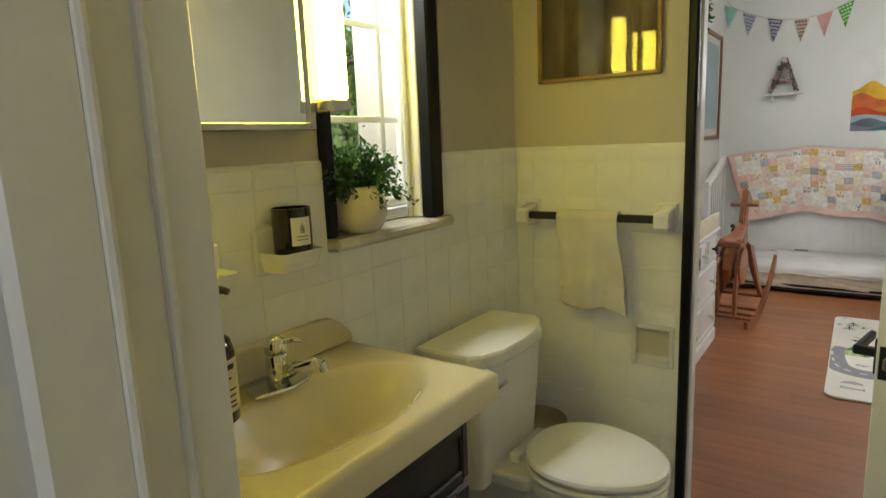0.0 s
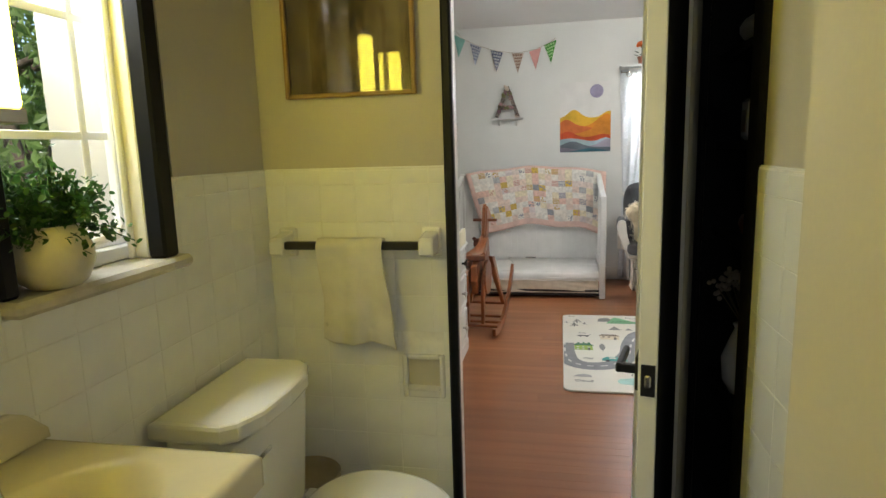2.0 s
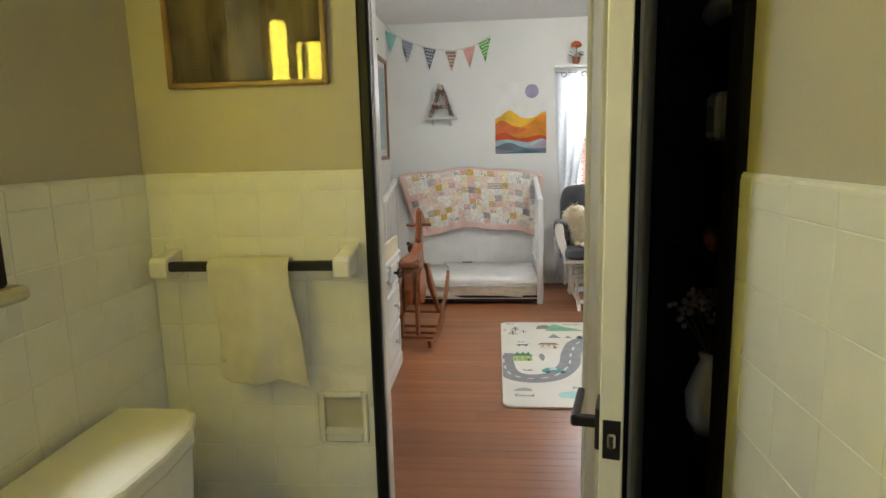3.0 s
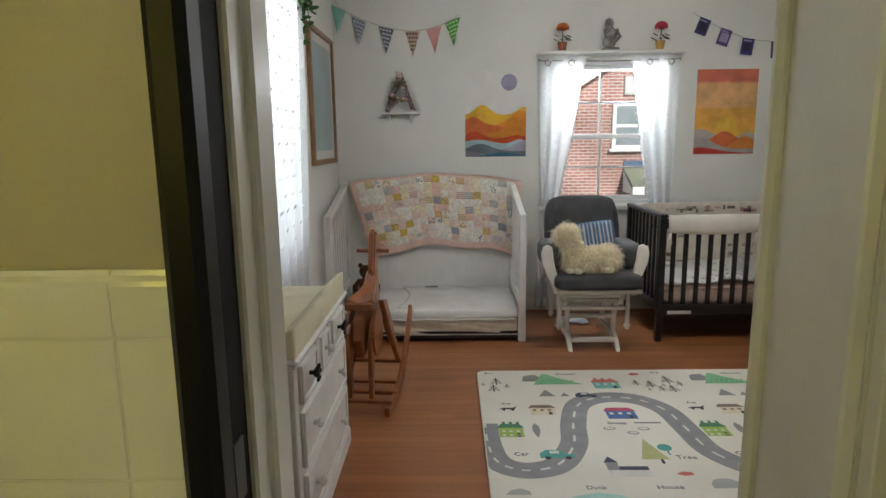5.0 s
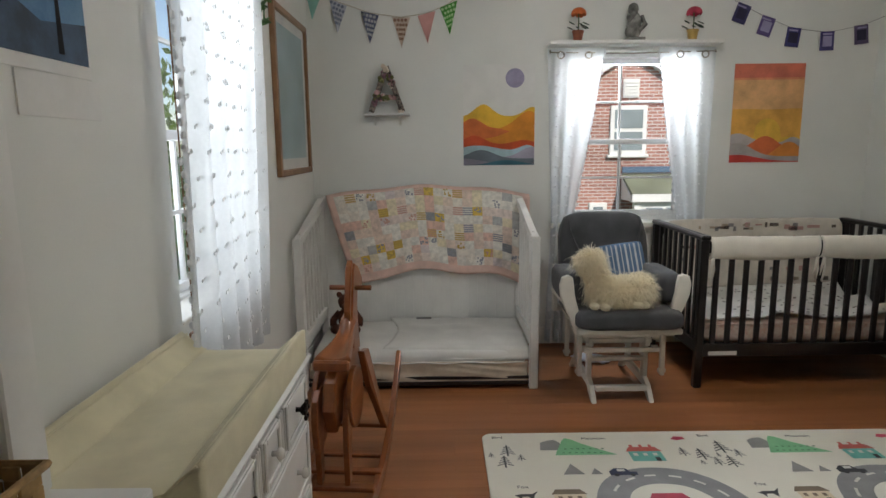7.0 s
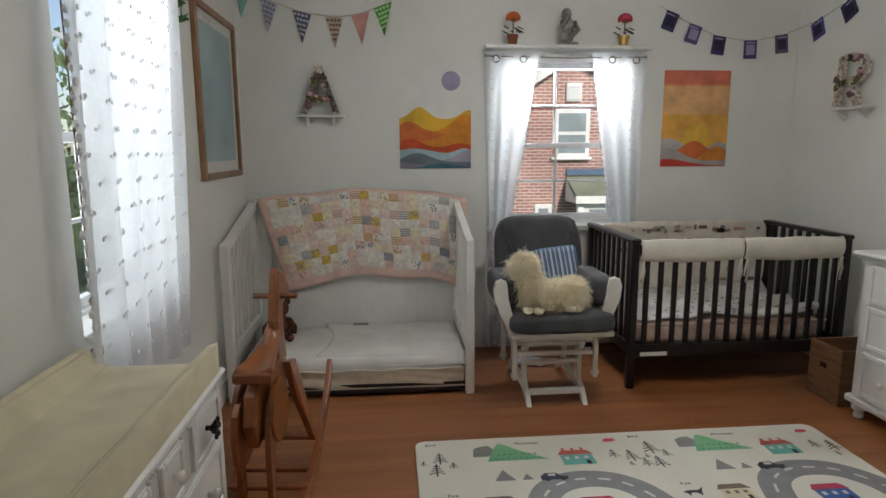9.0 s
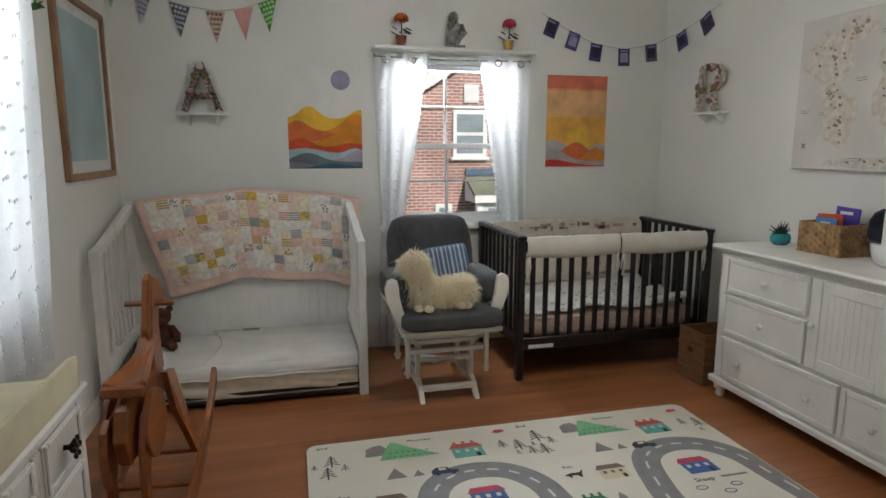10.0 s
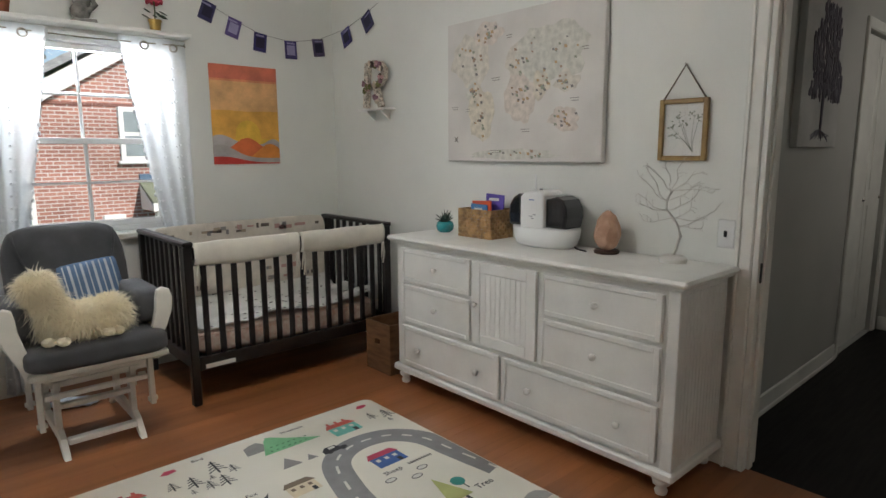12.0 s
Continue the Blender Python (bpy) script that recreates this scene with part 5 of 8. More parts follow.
for x in (1.815, 2.88):
    part("bracket", Tube([(x, YF, 1.975), (x, 6.67, 1.975), (x, 6.655, 1.955)], 0.005), STEEL, rodt)
curtain("side_curtain", "long sheer white tufted curtain with pompom edge at the side window", lambda v: (XL + 0.075, 4.49 - 0.08 * v, lerp(2.22, 0.56, v)), lambda v: (XL + 0.075, 5.43 - 0.20 * v, lerp(2.22, 0.56, v)), tuft_sp=0.078, tuft=TUFTL, stagger=0.5, edge=0.0, folds=5, amp=0.024, axis="x")
rod2 = thing("side_curtain_rod", "white curtain rod over the side window", "curtain rod", (XL + 0.07, 5.1, 2.23))
part("rod", Rod((XL + 0.07, 4.38, 2.235), (XL + 0.07, 5.56, 2.235), 0.009), WHITEF, rod2)
for y in (4.40, 5.54):
    part("bracket", Bx(XL, XL + 0.08, y - 0.01, y + 0.01, 2.22, 2.25, bev=0.003), WHITEF, rod2)
pw = thing("window_blind_weight", "small wooden curtain weight at the sill", "curtain weight", (XL + 0.055, 4.50, 0.78))
part("block", Bx(XL + 0.053, XL + 0.075, 4.48, 4.515, 0.772, 0.80, bev=0.002), FRAMEW, pw)
part("cord", Rod((XL + 0.064, 4.497, 0.80), (XL + 0.064, 4.497, 2.20), 0.0025, seg=6), FRAMEW, pw)

vine = thing("hanging_vine", "green trailing vine hanging from the curtain rod", "plant", (0.34, 5.5, 2.2))
bm, lm = bmesh.new(), bmesh.new()
for s in range(7):
    a = s * 0.9
    pts = [Vector((0.335, 5.34 + 0.025 * s, 2.245))] + [Vector((0.345 + 0.05 * math.cos(a) * k / 5, 5.34 + 0.025 * s + 0.05 * math.sin(a) * k / 5, 2.245 - (0.03 + 0.018 * (s % 3)) * k)) for k in range(1, 6)]
    tube(bm, pts, 0.002, 5)
    for p in pts:
        for q in range(3):
            e = Euler((rr.uniform(-1, 1), rr.uniform(-1, 1), rr.uniform(0, 6)))
            ball(lm, p + Vector((rr.gauss(0, .015), rr.gauss(0, .015), rr.gauss(0, .01))), (0.022, 0.013, 0.003), 6, e.to_matrix())
part("stems", bm, LEAF, vine)
part("leaves", lm, LEAF, vine, smooth=True)

# ---- framed print on the west wall
pf = thing("framed_print", "pale blue print in a wide wooden frame with a white mat", "picture frame", (XL, 6.19, 1.22))
for a, b, c, d in ((5.81, 5.845, 1.222, 2.11), (6.535, 6.57, 1.222, 2.11), (5.845, 6.535, 2.075, 2.11), (5.845, 6.535, 1.222, 1.257)):
    part("frame_bar", Bx(XL, XL + 0.028, a, b, c, d, bev=0.004), FRAMEW, pf)
part("mat", Bx(XL + 0.004, XL + 0.010, 5.845, 6.535, 1.257, 2.075, bev=0), PAPER, pf, "off-white mat")
part("print", Bx(XL + 0.010, XL + 0.012, 5.90, 6.48, 1.315, 2.02, bev=0), plain("print_blue", "a3bfc4", 0.7, vary=0.12, scale=3), pf, "pale blue grey print")
g = part("pane", Bx(XL + 0.018, XL + 0.020, 5.845, 6.535, 1.257, 2.075, bev=0), PICGLASS, pf)
g.visible_shadow = False

# ---- blue tree poster and papers by the hutch
bp = thing("tree_painting", "blue painting of a bare white tree taped to the wall", "painting", (XL, 3.9, 1.56))
part("paper", Bx(XL, XL + 0.003, 3.52, 4.175, 1.535, 2.2, bev=0), PAPER, bp)
part("painting", Bx(XL + 0.003, XL + 0.004, 3.54, 4.165, 1.565, 2.18, bev=0), plain("paint_blue", "2f5f8a", 0.6, second=lin("5f86a8"), scale=5), bp, "blue painted ground")
part("hill", Slab([(3.54, 1.565), (4.165, 1.565), (4.165, 1.66), (4.0, 1.64), (3.85, 1.70), (3.7, 1.80), (3.54, 1.90)], "x", XL + 0.004, XL + 0.0046), plain("paint_dark", "2a4560", 0.6, vary=0.25), bp)
bm, bw = bmesh.new(), bmesh.new()
def limb(p, a, ln, r, depth):
    q = (p[0] + ln * math.sin(a), p[1] + ln * math.cos(a))
    tube(bm if depth < 2 else bw, [(XL + 0.005, *p), (XL + 0.005, (p[0] + q[0]) / 2 + 0.006 * math.sin(7 * a), (p[1] + q[1]) / 2), (XL + 0.005, *q)], r, 4, 0.6)
    if depth < 4:
        for s in (-1, 1, 0.2):
            limb(q, a + s * rr.uniform(0.35, 0.7), ln * 0.72, r * 0.62, depth + 1)
limb((4.06, 1.58), 0.0, 0.12, 0.008, 0)
part("painted_trunk", bm, INK, bp)
part("painted_branches", bw, plain("paint_white", "b9c6cc", 0.6), bp)
for v0, v1, a, b in ((1.44, 1.534, 3.90, 4.20),):
    lp = solid("paper_sheet", Bx(XL, XL + 0.004, a, b, v0, v1 - 0.002, bev=0), PAPER, "blank white paper sheet pinned below the painting", "paper")

# ---- convertible bed, white, with the quilt over its back
bed = thing("toddler_bed", "white slatted toddler bed with low mattress", "bed", (0.96, 6.3, 0))
bx0, bx1, by0, by1 = 0.285, 1.645, 5.905, 6.66
for x, sgn in ((bx0, 1), (bx1 - 0.05, -1)):
    part("front_leg", Bx(x, x + 0.05, by0, by0 + 0.045, 0, 0.885, bev=0.006, seg=2), WHITEF, bed)
    part("back_leg", Bx(x, x + 0.05, by1 - 0.045, by1, 0, 1.06, bev=0.006, seg=2), WHITEF, bed)
    top = [(by0 + 0.02, 0.84), (by0 + 0.02, 0.885), (by0 + 0.12, 0.90), (by0 + 0.38, 0.965), (by1 - 0.02, 1.05), (by1 - 0.02, 1.0), (by0 + 0.38, 0.915)]
    part("side_top_rail", Slab(top, "x", x + 0.004, x + 0.046, bev=0.004), WHITEF, bed)
    part("side_bottom_rail", Bx(x + 0.008, x + 0.042, by0 + 0.045, by1 - 0.045, 0.24, 0.31, bev=0.004), WHITEF, bed)
    for k in range(7):
        y = by0 + 0.085 + k * 0.088
        part("slat", Bx(x + 0.017, x + 0.031, y, y + 0.024, 0.31, 0.90 + 0.14 * (k / 7) ** 1.2, bev=0.003), WHITEF, bed)
arch = [(bx0 + 0.03, 0.18), (bx1 - 0.03, 0.18)] + [(bx1 - 0.03 - (bx1 - bx0 - 0.06) * k / 20, 1.04 + 0.065 * math.sin(math.pi * k / 20)) for k in range(21)]
part("back_panel", Slab(arch, "y", by1 - 0.035, by1 - 0.012, bev=0.003), WHITEF, bed)
for k in range(20):
    x = bx0 + 0.07 + k * 0.062
    part("beadboard_strip", Bx(x, x + 0.0605, by1 - 0.0375, by1 - 0.034, 0.2, 1.0, bev=0.0015), WHITEF, bed)
part("bottom_rail", Bx(bx0 + 0.05, bx1 - 0.05, by0 + 0.016, by0 + 0.035, 0.022, 0.046, bev=0.003), CRIBD, bed)
part("deck", Bx(bx0 + 0.05, bx1 - 0.05, by0 + 0.02, by1 - 0.05, 0.055, 0.075, bev=0.002), CRIBD, bed)
matt = thing("mattress", "thin white crib mattress with a wrinkled fitted sheet", "mattress", (0.96, 6.27, 0.076))
bm = cushion((0.965, 6.265, 0.15), (1.25, 0.66, 0.145), 0.16, 16)
for v in bm.verts:
    if v.co.y < 5.98 and v.co.z < 0.17:
        v.co.z += 0.010 * math.sin(v.co.x * 11 + 4 * v.co.z * 20)
part("body", bm, SHEET, matt, smooth=True)
def skirt(u, v):
    x = bx0 + 0.06 + (bx1 - bx0 - 0.12) * u
    z = 0.165 - 0.130 * v - 0.012 * math.sin(2.2 * u + 0.5) * v
    fold = noise.noise(Vector((x * 2.2 + z * 6, z * 26 + x * 3.5, 2)))
    return Vector((x, by0 + 0.018 + 0.012 * fold * math.sin(math.pi * v) + 0.012 * v, z))
part("hanging_sheet", grid(skirt, 90, 16, 0.004), plain("beige_sheet", "d3c8b4", 0.9, bump=0.3, grain=220), matt, "wrinkled beige sheet hanging down the front", smooth=True)
part("seam", Tube([(bx0 + 0.07 + 1.21 * k / 30, by0 + 0.012 + 0.002 * math.sin(k), 0.158 + 0.004 * math.sin(k * 0.9)) for k in range(31)], 0.004, 6), SHEET, matt, smooth=True)
bl = thing("blanket", "crumpled off-white sheet spread over the mattress", "blanket", (1.15, 6.2, 0.225))
def blanket(u, v):
    x = 0.74 + 0.86 * u + 0.08 * (1 - u) * math.sin(3 * v)
    y = 5.915 + 0.66 * v + 0.03 * (1 - u)
    z = 0.231 + 0.006 * noise.noise(Vector((x * 7, y * 7, 0))) + 0.008 * max(0, noise.noise(Vector((x * 3, y * 9, 3))))
    if v < 0.08:
        z -= (0.08 - v) * 0.75
        y += (0.08 - v) * 0.1
    return Vector((x, y, z))
part("cloth", grid(blanket, 50, 40, 0.006), SHEET, bl, smooth=True)
part("label", Bx(0.93, 1.03, 6.55, 6.552, 0.235, 0.25, bev=0), plain("label_grey", "9a9a96"), bl)

quilt = thing("patchwork_quilt", "pink bordered patchwork quilt draped over the bed's back", "quilt", (0.99, 6.6, 0.47))
def quilt_pt(u, v, lift=0.0):
    """u along the bed, v from the top edge (behind) down the front."""
    x = 0.345 + 1.345 * u + v * lerp(0.165, -0.045, u) + 0.010 * math.sin(2.4 * v + 6 * u)
    arch_z = 1.05 + 0.062 * math.sin(math.pi * u) + 0.006 * math.sin(17 * u)
    drop = 0.60 * v - 0.035 * math.sin(math.pi * u) * v + 0.012 * math.sin(13 * u) * v
    z = arch_z + 0.016 - drop
    y = by1 - 0.052 - 0.010 - 0.03 * math.sin(math.pi * min(1, v * 1.2)) * (0.5 + 0.5 * math.sin(9 * u + 1)) - 0.02 * v - lift
    if v < 0.06:
        y += (0.06 - v) * 0.6
        z -= (0.06 - v) * 0.15
    return Vector((x, y, z))
part("backing", grid(lambda u, v: quilt_pt(u, v), 60, 30, 0.008), plain("quilt_pink", "e8c6b8", 0.9, bump=0.3, grain=200), quilt, "faded pink border cloth", smooth=True)
QC = ["ece4d8", "e9d9cf", "e9e4da", "e6cfc0", "bdbcba", "efeae0", "e8c4b4", "e0bd5c", "a2a1a3", "e0d2cf", "ecd8c8", "ece0c2"]
QM = [plain("patch_" + c, c, 0.9, vary=0.10, scale=40, bump=0.35, grain=260) for c in QC]
QP = [plain("patchprint_a", "9a9ba2", 0.9), plain("patchprint_b", "d3a596", 0.9), plain("patchprint_c", "c9a85e", 0.9)]
NX, NY = 19, 9
wts = [12, 9, 9, 9, 5, 12, 8, 8, 4, 4, 9, 8]
for i in range(NX):
    for j in range(NY):
        u0, u1 = 0.035 + 0.93 * i / NX, 0.035 + 0.93 * (i + 1) / NX
        v0, v1 = 0.03 + 0.87 * j / NY, 0.03 + 0.87 * (j + 1) / NY
        ci = rr.choices(range(12), wts)[0]
        def pp(u, v, u0=u0, u1=u1, v0=v0, v1=v1):
            e = 0.002 + 0.004 * (1 - abs(2 * u - 1) ** 4) * (1 - abs(2 * v - 1) ** 4)
            return quilt_pt(u0 + (u1 - u0) * (0.002 + 0.996 * u), v0 + (v1 - v0) * (0.002 + 0.996 * v), 0.015 + 0.5 * e)
        pt = part("patch", grid(pp, 4, 4), QM[ci], quilt, smooth=True)
        if ci in (7, 8) or rr.random() < 0.13:
            bm = bmesh.new()
            mode = rr.random()
            if mode < 0.3:
                for q in range(4):
                    for s in range(6):
                        a = pp((s + 0.5) / 6, (q + 0.5) / 4)
                        box(bm, a.x - 0.006, a.x + 0.006, a.y - 0.0018, a.y - 0.0008, a.z - 0.004, a.z + 0.004, bev=0)
            else:
                for q in range(9):
                    a = pp(rr.uniform(0.1, 0.9), rr.uniform(0.1, 0.9))
                    ball(bm, (a.x, a.y - 0.001, a.z), (rr.uniform(0.004, 0.009), 0.0012, rr.uniform(0.004, 0.009)), 6)
            part("patch_print", bm, QP[0] if ci in (8, 4) else QP[rr.choice((1, 2, 0))], pt)

bear = bmesh.new()
bc = Vector((0.50, 6.36, 0.228))
ball(bear, bc + Vector((0, 0, 0.075)), (0.06, 0.055, 0.075), 14)
ball(bear, bc + Vector((0, -0.01, 0.185)), (0.056, 0.052, 0.052), 14)
ball(bear, bc + Vector((0.004, -0.058, 0.172)), (0.026, 0.022, 0.02), 10)
for s in (-1, 1):
    ball(bear, bc + Vector((s * 0.046, 0, 0.228)), (0.02, 0.012, 0.02), 10)
    tube(bear, [bc + Vector((s * 0.045, -0.01, 0.12)), bc + Vector((s * 0.085, -0.03, 0.07)), bc + Vector((s * 0.08, -0.05, 0.04))], 0.022)
    tube(bear, [bc + Vector((s * 0.03, -0.02, 0.025)), bc + Vector((s * 0.07, -0.10, 0.027))], 0.027)
for v in bear.verts:
    v.co += Vector((1, 1, 1)) * 0.003 * noise.noise(v.co * 90)
solid("teddy_bear", bear, BROWNP, "brown teddy bear sitting on the bed", "plush toy", smooth=True)

# ---- rocking horse
horse = thing("rocking_horse", "varnished honey-coloured wooden rocking horse", "rocking horse", (0.70, 5.05, 0))
for x in (0.545, 0.845):
    pts = []
    n = 18
    for k in range(n + 1):
        u = k / n
        y = 4.72 + 0.80 * u
        z = 0.005 + 0.33 * (abs(u - 0.22) / 0.78) ** 2.1
        pts.append((y, z))
    up = [(y - 0.012, z + 0.05 + 0.012 * math.sin(math.pi * k / n)) for k, (y, z) in enumerate(pts)]
    part("rocker", Slab(pts + up[::-1], "x", x - 0.012, x + 0.012, bev=0.004), PINE, horse)
for y, z in ((4.80, 0.065), (4.94, 0.055), (5.06, 0.065), (5.22, 0.125)):
    part("crossbar", Bx(0.533, 0.857, y - 0.02, y + 0.02, z, z + 0.018, bev=0.004), PINE, horse)
for s in (-1, 1):
    x = 0.695 + s * 0.055
    leg = [(4.84, 0.46), (4.90, 0.47), (4.885, 0.36), (4.845, 0.24), (4.835, 0.085), (4.795, 0.085), (4.79, 0.24), (4.80, 0.36)]
    part("rear_leg", Slab(leg, "x", x - 0.011, x + 0.011, bev=0.004), PINE, horse)
    leg = [(5.10, 0.52), (5.20, 0.50), (5.235, 0.36), (5.21, 0.24), (5.225, 0.14), (5.175, 0.14), (5.155, 0.24), (5.12, 0.36)]
    bm = Slab(leg, "x", x - 0.014, x + 0.014, bev=0.004)
    for v in bm.verts:
        v.co.x += s * 0.075 * max(0, 0.44 - v.co.z) / 0.30
    part("front_leg", bm, PINE, horse)
    oval = [(4.92 + 0.11 * math.cos(a * math.pi / 12), 0.40 + 0.125 * math.sin(a * math.pi / 12)) for a in range(24)]
    part("haunch_panel", Slab(oval, "x", x + s * 0.012 - 0.011, x + s * 0.012 + 0.011, bev=0.004), PINE, horse)
body = [(4.80, 0.30), (4.76, 0.40), (4.79, 0.50), (4.87, 0.545), (5.0, 0.52), (5.13, 0.54), (5.21, 0.50), (5.22, 0.42), (5.12, 0.36), (4.98, 0.33)]
part("body", Slab(body, "x", 0.672, 0.722, bev=0.010), PINE, horse)
tail = [(4.80, 0.47), (4.755, 0.44), (4.74, 0.36), (4.75, 0.26), (4.775, 0.22), (4.785, 0.30), (4.79, 0.38), (4.81, 0.42)]
part("tail", Slab(tail, "x", 0.635, 0.660, bev=0.005), PINE, horse)
def seatpt(u, v):
    w = 0.072 * (1 - 0.70 * u ** 1.1)
    x = 0.70 + (2 * v - 1) * w
    y = 4.83 + 0.30 * u
    z = 0.552 + 0.022 * (2 * v - 1) ** 2 + 0.13 * u ** 3 * (1 - 0.5 * abs(2 * v - 1)) + 0.008 * math.sin(3 * u)
    return Vector((x, y, z))
part("seat", grid(seatpt, 14, 12, 0.022), PINE, horse, smooth=True)
part("seat_back_rest", Bx(0.625, 0.768, 4.815, 4.84, 0.535, 0.578, bev=0.008, seg=2), PINE, horse)
neck = [(5.10, 0.52), (5.09, 0.66), (5.12, 0.78), (5.14, 0.86), (5.175, 0.885), (5.23, 0.865), (5.30, 0.80), (5.31, 0.765), (5.27, 0.755), (5.21, 0.775), (5.19, 0.70), (5.20, 0.60), (5.22, 0.50)]
part("neck_and_head", Slab(neck, "x", 0.683, 0.722, bev=0.007), PINE, horse)
part("mane", Slab([(5.085, 0.62), (5.07, 0.70), (5.10, 0.80), (5.125, 0.88), (5.16, 0.90), (5.15, 0.84), (5.13, 0.78), (5.11, 0.68)], "x", 0.690, 0.715, bev=0.004), PINE, horse)
part("handle", Rod((0.612, 5.16, 0.782), (0.79, 5.16, 0.782), 0.011, seg=12), PINE, horse, smooth=False)
horse.rotation_euler = (0, 0, radians(-5))

# ---- glider chair
gl = thing("glider_chair", "white wooden glider chair with dark grey cushions", "chair", (2.07, 5.95, 0))
WG = mat("glider_white_paint", (0.76, 0.73, 0.66), 0.35, vary=0.05, scale=8, bump=0.05)
gx0, gx1 = 1.80, 2.345
for x in (1.915, 2.225):
    foot = [(5.70, 0.0), (5.74, 0.0), (5.83, 0.055), (6.16, 0.055), (6.25, 0.0), (6.29, 0.0), (6.20, 0.085), (6.16, 0.10), (5.83, 0.10), (5.77, 0.075)]
    part("runner", Slab(foot, "x", x - 0.014, x + 0.014, bev=0.004), WG, gl)
    part("base_post", Slab([(5.83, 0.09), (5.87, 0.09), (5.88, 0.30), (5.83, 0.30)], "x", x - 0.013, x + 0.013, bev=0.003), WG, gl)
    part("base_post", Slab([(6.12, 0.09), (6.16, 0.09), (6.16, 0.30), (6.11, 0.30)], "x", x - 0.013, x + 0.013, bev=0.003), WG, gl)
    part("base_side_rail", Bx(x - 0.014, x + 0.014, 5.80, 6.19, 0.285, 0.33, bev=0.004), WG, gl)
part("base_cross_rail", Bx(1.93, 2.21, 5.735, 5.775, 0.052, 0.080, bev=0.004), WG, gl)
part("base_cross_rail", Bx(1.93, 2.21, 6.13, 6.16, 0.20, 0.235, bev=0.004), WG, gl)
part("base_cross_rail", Bx(1.89, 2.25, 5.81, 5.84, 0.30, 0.328, bev=0.004), WG, gl)
part("base_cross_rail", Bx(1.91, 2.23, 5.83, 5.86, 0.19, 0.215, bev=0.004), WG, gl)
part("base_cross_rail", Bx(1.862, 2.278, 5.765, 5.785, 0.262, 0.288, bev=0.004), WG, gl)
part("base_cross_rail", Bx(1.862, 2.278, 5.765, 5.785, 0.345, 0.368, bev=0.004), WG, gl)
for x in (1.845, 2.297):
    for y in (5.78, 6.10):
        part("swing_link", Slab([(y - 0.016, 0.13), (y + 0.016, 0.13), (y + 0.02, 0.40), (y - 0.012, 0.40)], "x", x - 0.012, x + 0.012, bev=0.004), WG, gl)
        part("pivot_bolt", Rod((x - 0.02, y, 0.155), (x + 0.02, y, 0.155), 0.012, seg=12), WG, gl)
    part("seat_side_rail", Bx(x - 0.016, x + 0.016, 5.66, 6.2, 0.385, 0.425, bev=0.005), WG, gl)
for k, z in enumerate((0.335, 0.275)):
    for x in (1.88, 2.265):
        part("pivot_bolt", Rod((x - 0.015, 5.80 + k * 0.01, z), (x + 0.015, 5.80 + k * 0.01, z), 0.014, seg=12), WG, gl)
part("seat_front_rail", Bx(gx0, gx1, 5.635, 5.665, 0.40, 0.43, bev=0.006, seg=2), WG, gl)
part("seat_back_rail", Bx(gx0, gx1, 6.18, 6.21, 0.385, 0.425, bev=0.005), WG, gl)
for x, s in ((1.775, -1), (2.325, 1)):
    m_ = lambda q: q if s < 0 else 4.10 - q
    front = [(1.722, 0.70), (1.710, 0.66), (1.716, 0.60), (1.742, 0.53), (1.775, 0.46), (1.795, 0.395), (1.84, 0.395), (1.832, 0.46), (1.806, 0.54), (1.788, 0.61), (1.784, 0.66), (1.776, 0.70), (1.75, 0.712)]
    part("arm_panel", Slab([(m_(a), b) for a, b in front], "y", 5.672, 5.704, bev=0.006), WG, gl)
    top = [(5.706, 0.53), (5.706, 0.545), (6.15, 0.535), (6.15, 0.52)]
    part("arm_rail", Slab(top, "x", x - 0.024, x + 0.024, bev=0.006), WG, gl)
    part("arm_rear_post", Bx(x - 0.015, x + 0.015, 6.12, 6.16, 0.40, 0.68, bev=0.004), WG, gl)
    bm = cushion((x - s * 0.022, 5.90, 0.622), (0.115, 0.40, 0.165), 0.45, 10)
    part("arm_pad", bm, GREYF, gl, "dark grey arm pad", smooth=True)
part("seat_cushion", cushion((2.07, 5.885, 0.478), (0.56, 0.57, 0.115), 0.35, 14), GREYF, gl, "dark grey seat cushion", smooth=True)
lean = Matrix.Rotation(radians(76), 3, "X")
bm = cushion((2.078, 6.235, 0.715), (0.53, 0.53, 0.16), 0.55, 18, lean)
for v in bm.verts:
    k = (v.co.z - 0.72) / 0.27
    if k > 0.25:
        v.co.x = 2.078 + (v.co.x - 2.078) * (1 - 0.26 * (k - 0.25) ** 2)
        v.co.z -= 0.05 * (abs(v.co.x - 2.078) / 0.26) ** 4 * (k - 0.25)
    if k > 0.5:
        v.co.y += 0.007 * (k - 0.5) * math.sin(v.co.x * 95) + 0.004 * noise.noise(v.co * 22)
    if v.co.y < 6.25:
        v.co.y += 0.014 * math.exp(-((abs(v.co.x - 2.078) - (0.17 + 0.05 * k)) / 0.012) ** 2) * (k > -0.4) + 0.010 * math.exp(-((k + 0.1 + 0.6 * ((v.co.x - 2.078) / 0.2) ** 2 * -0.4) / 0.09) ** 2)
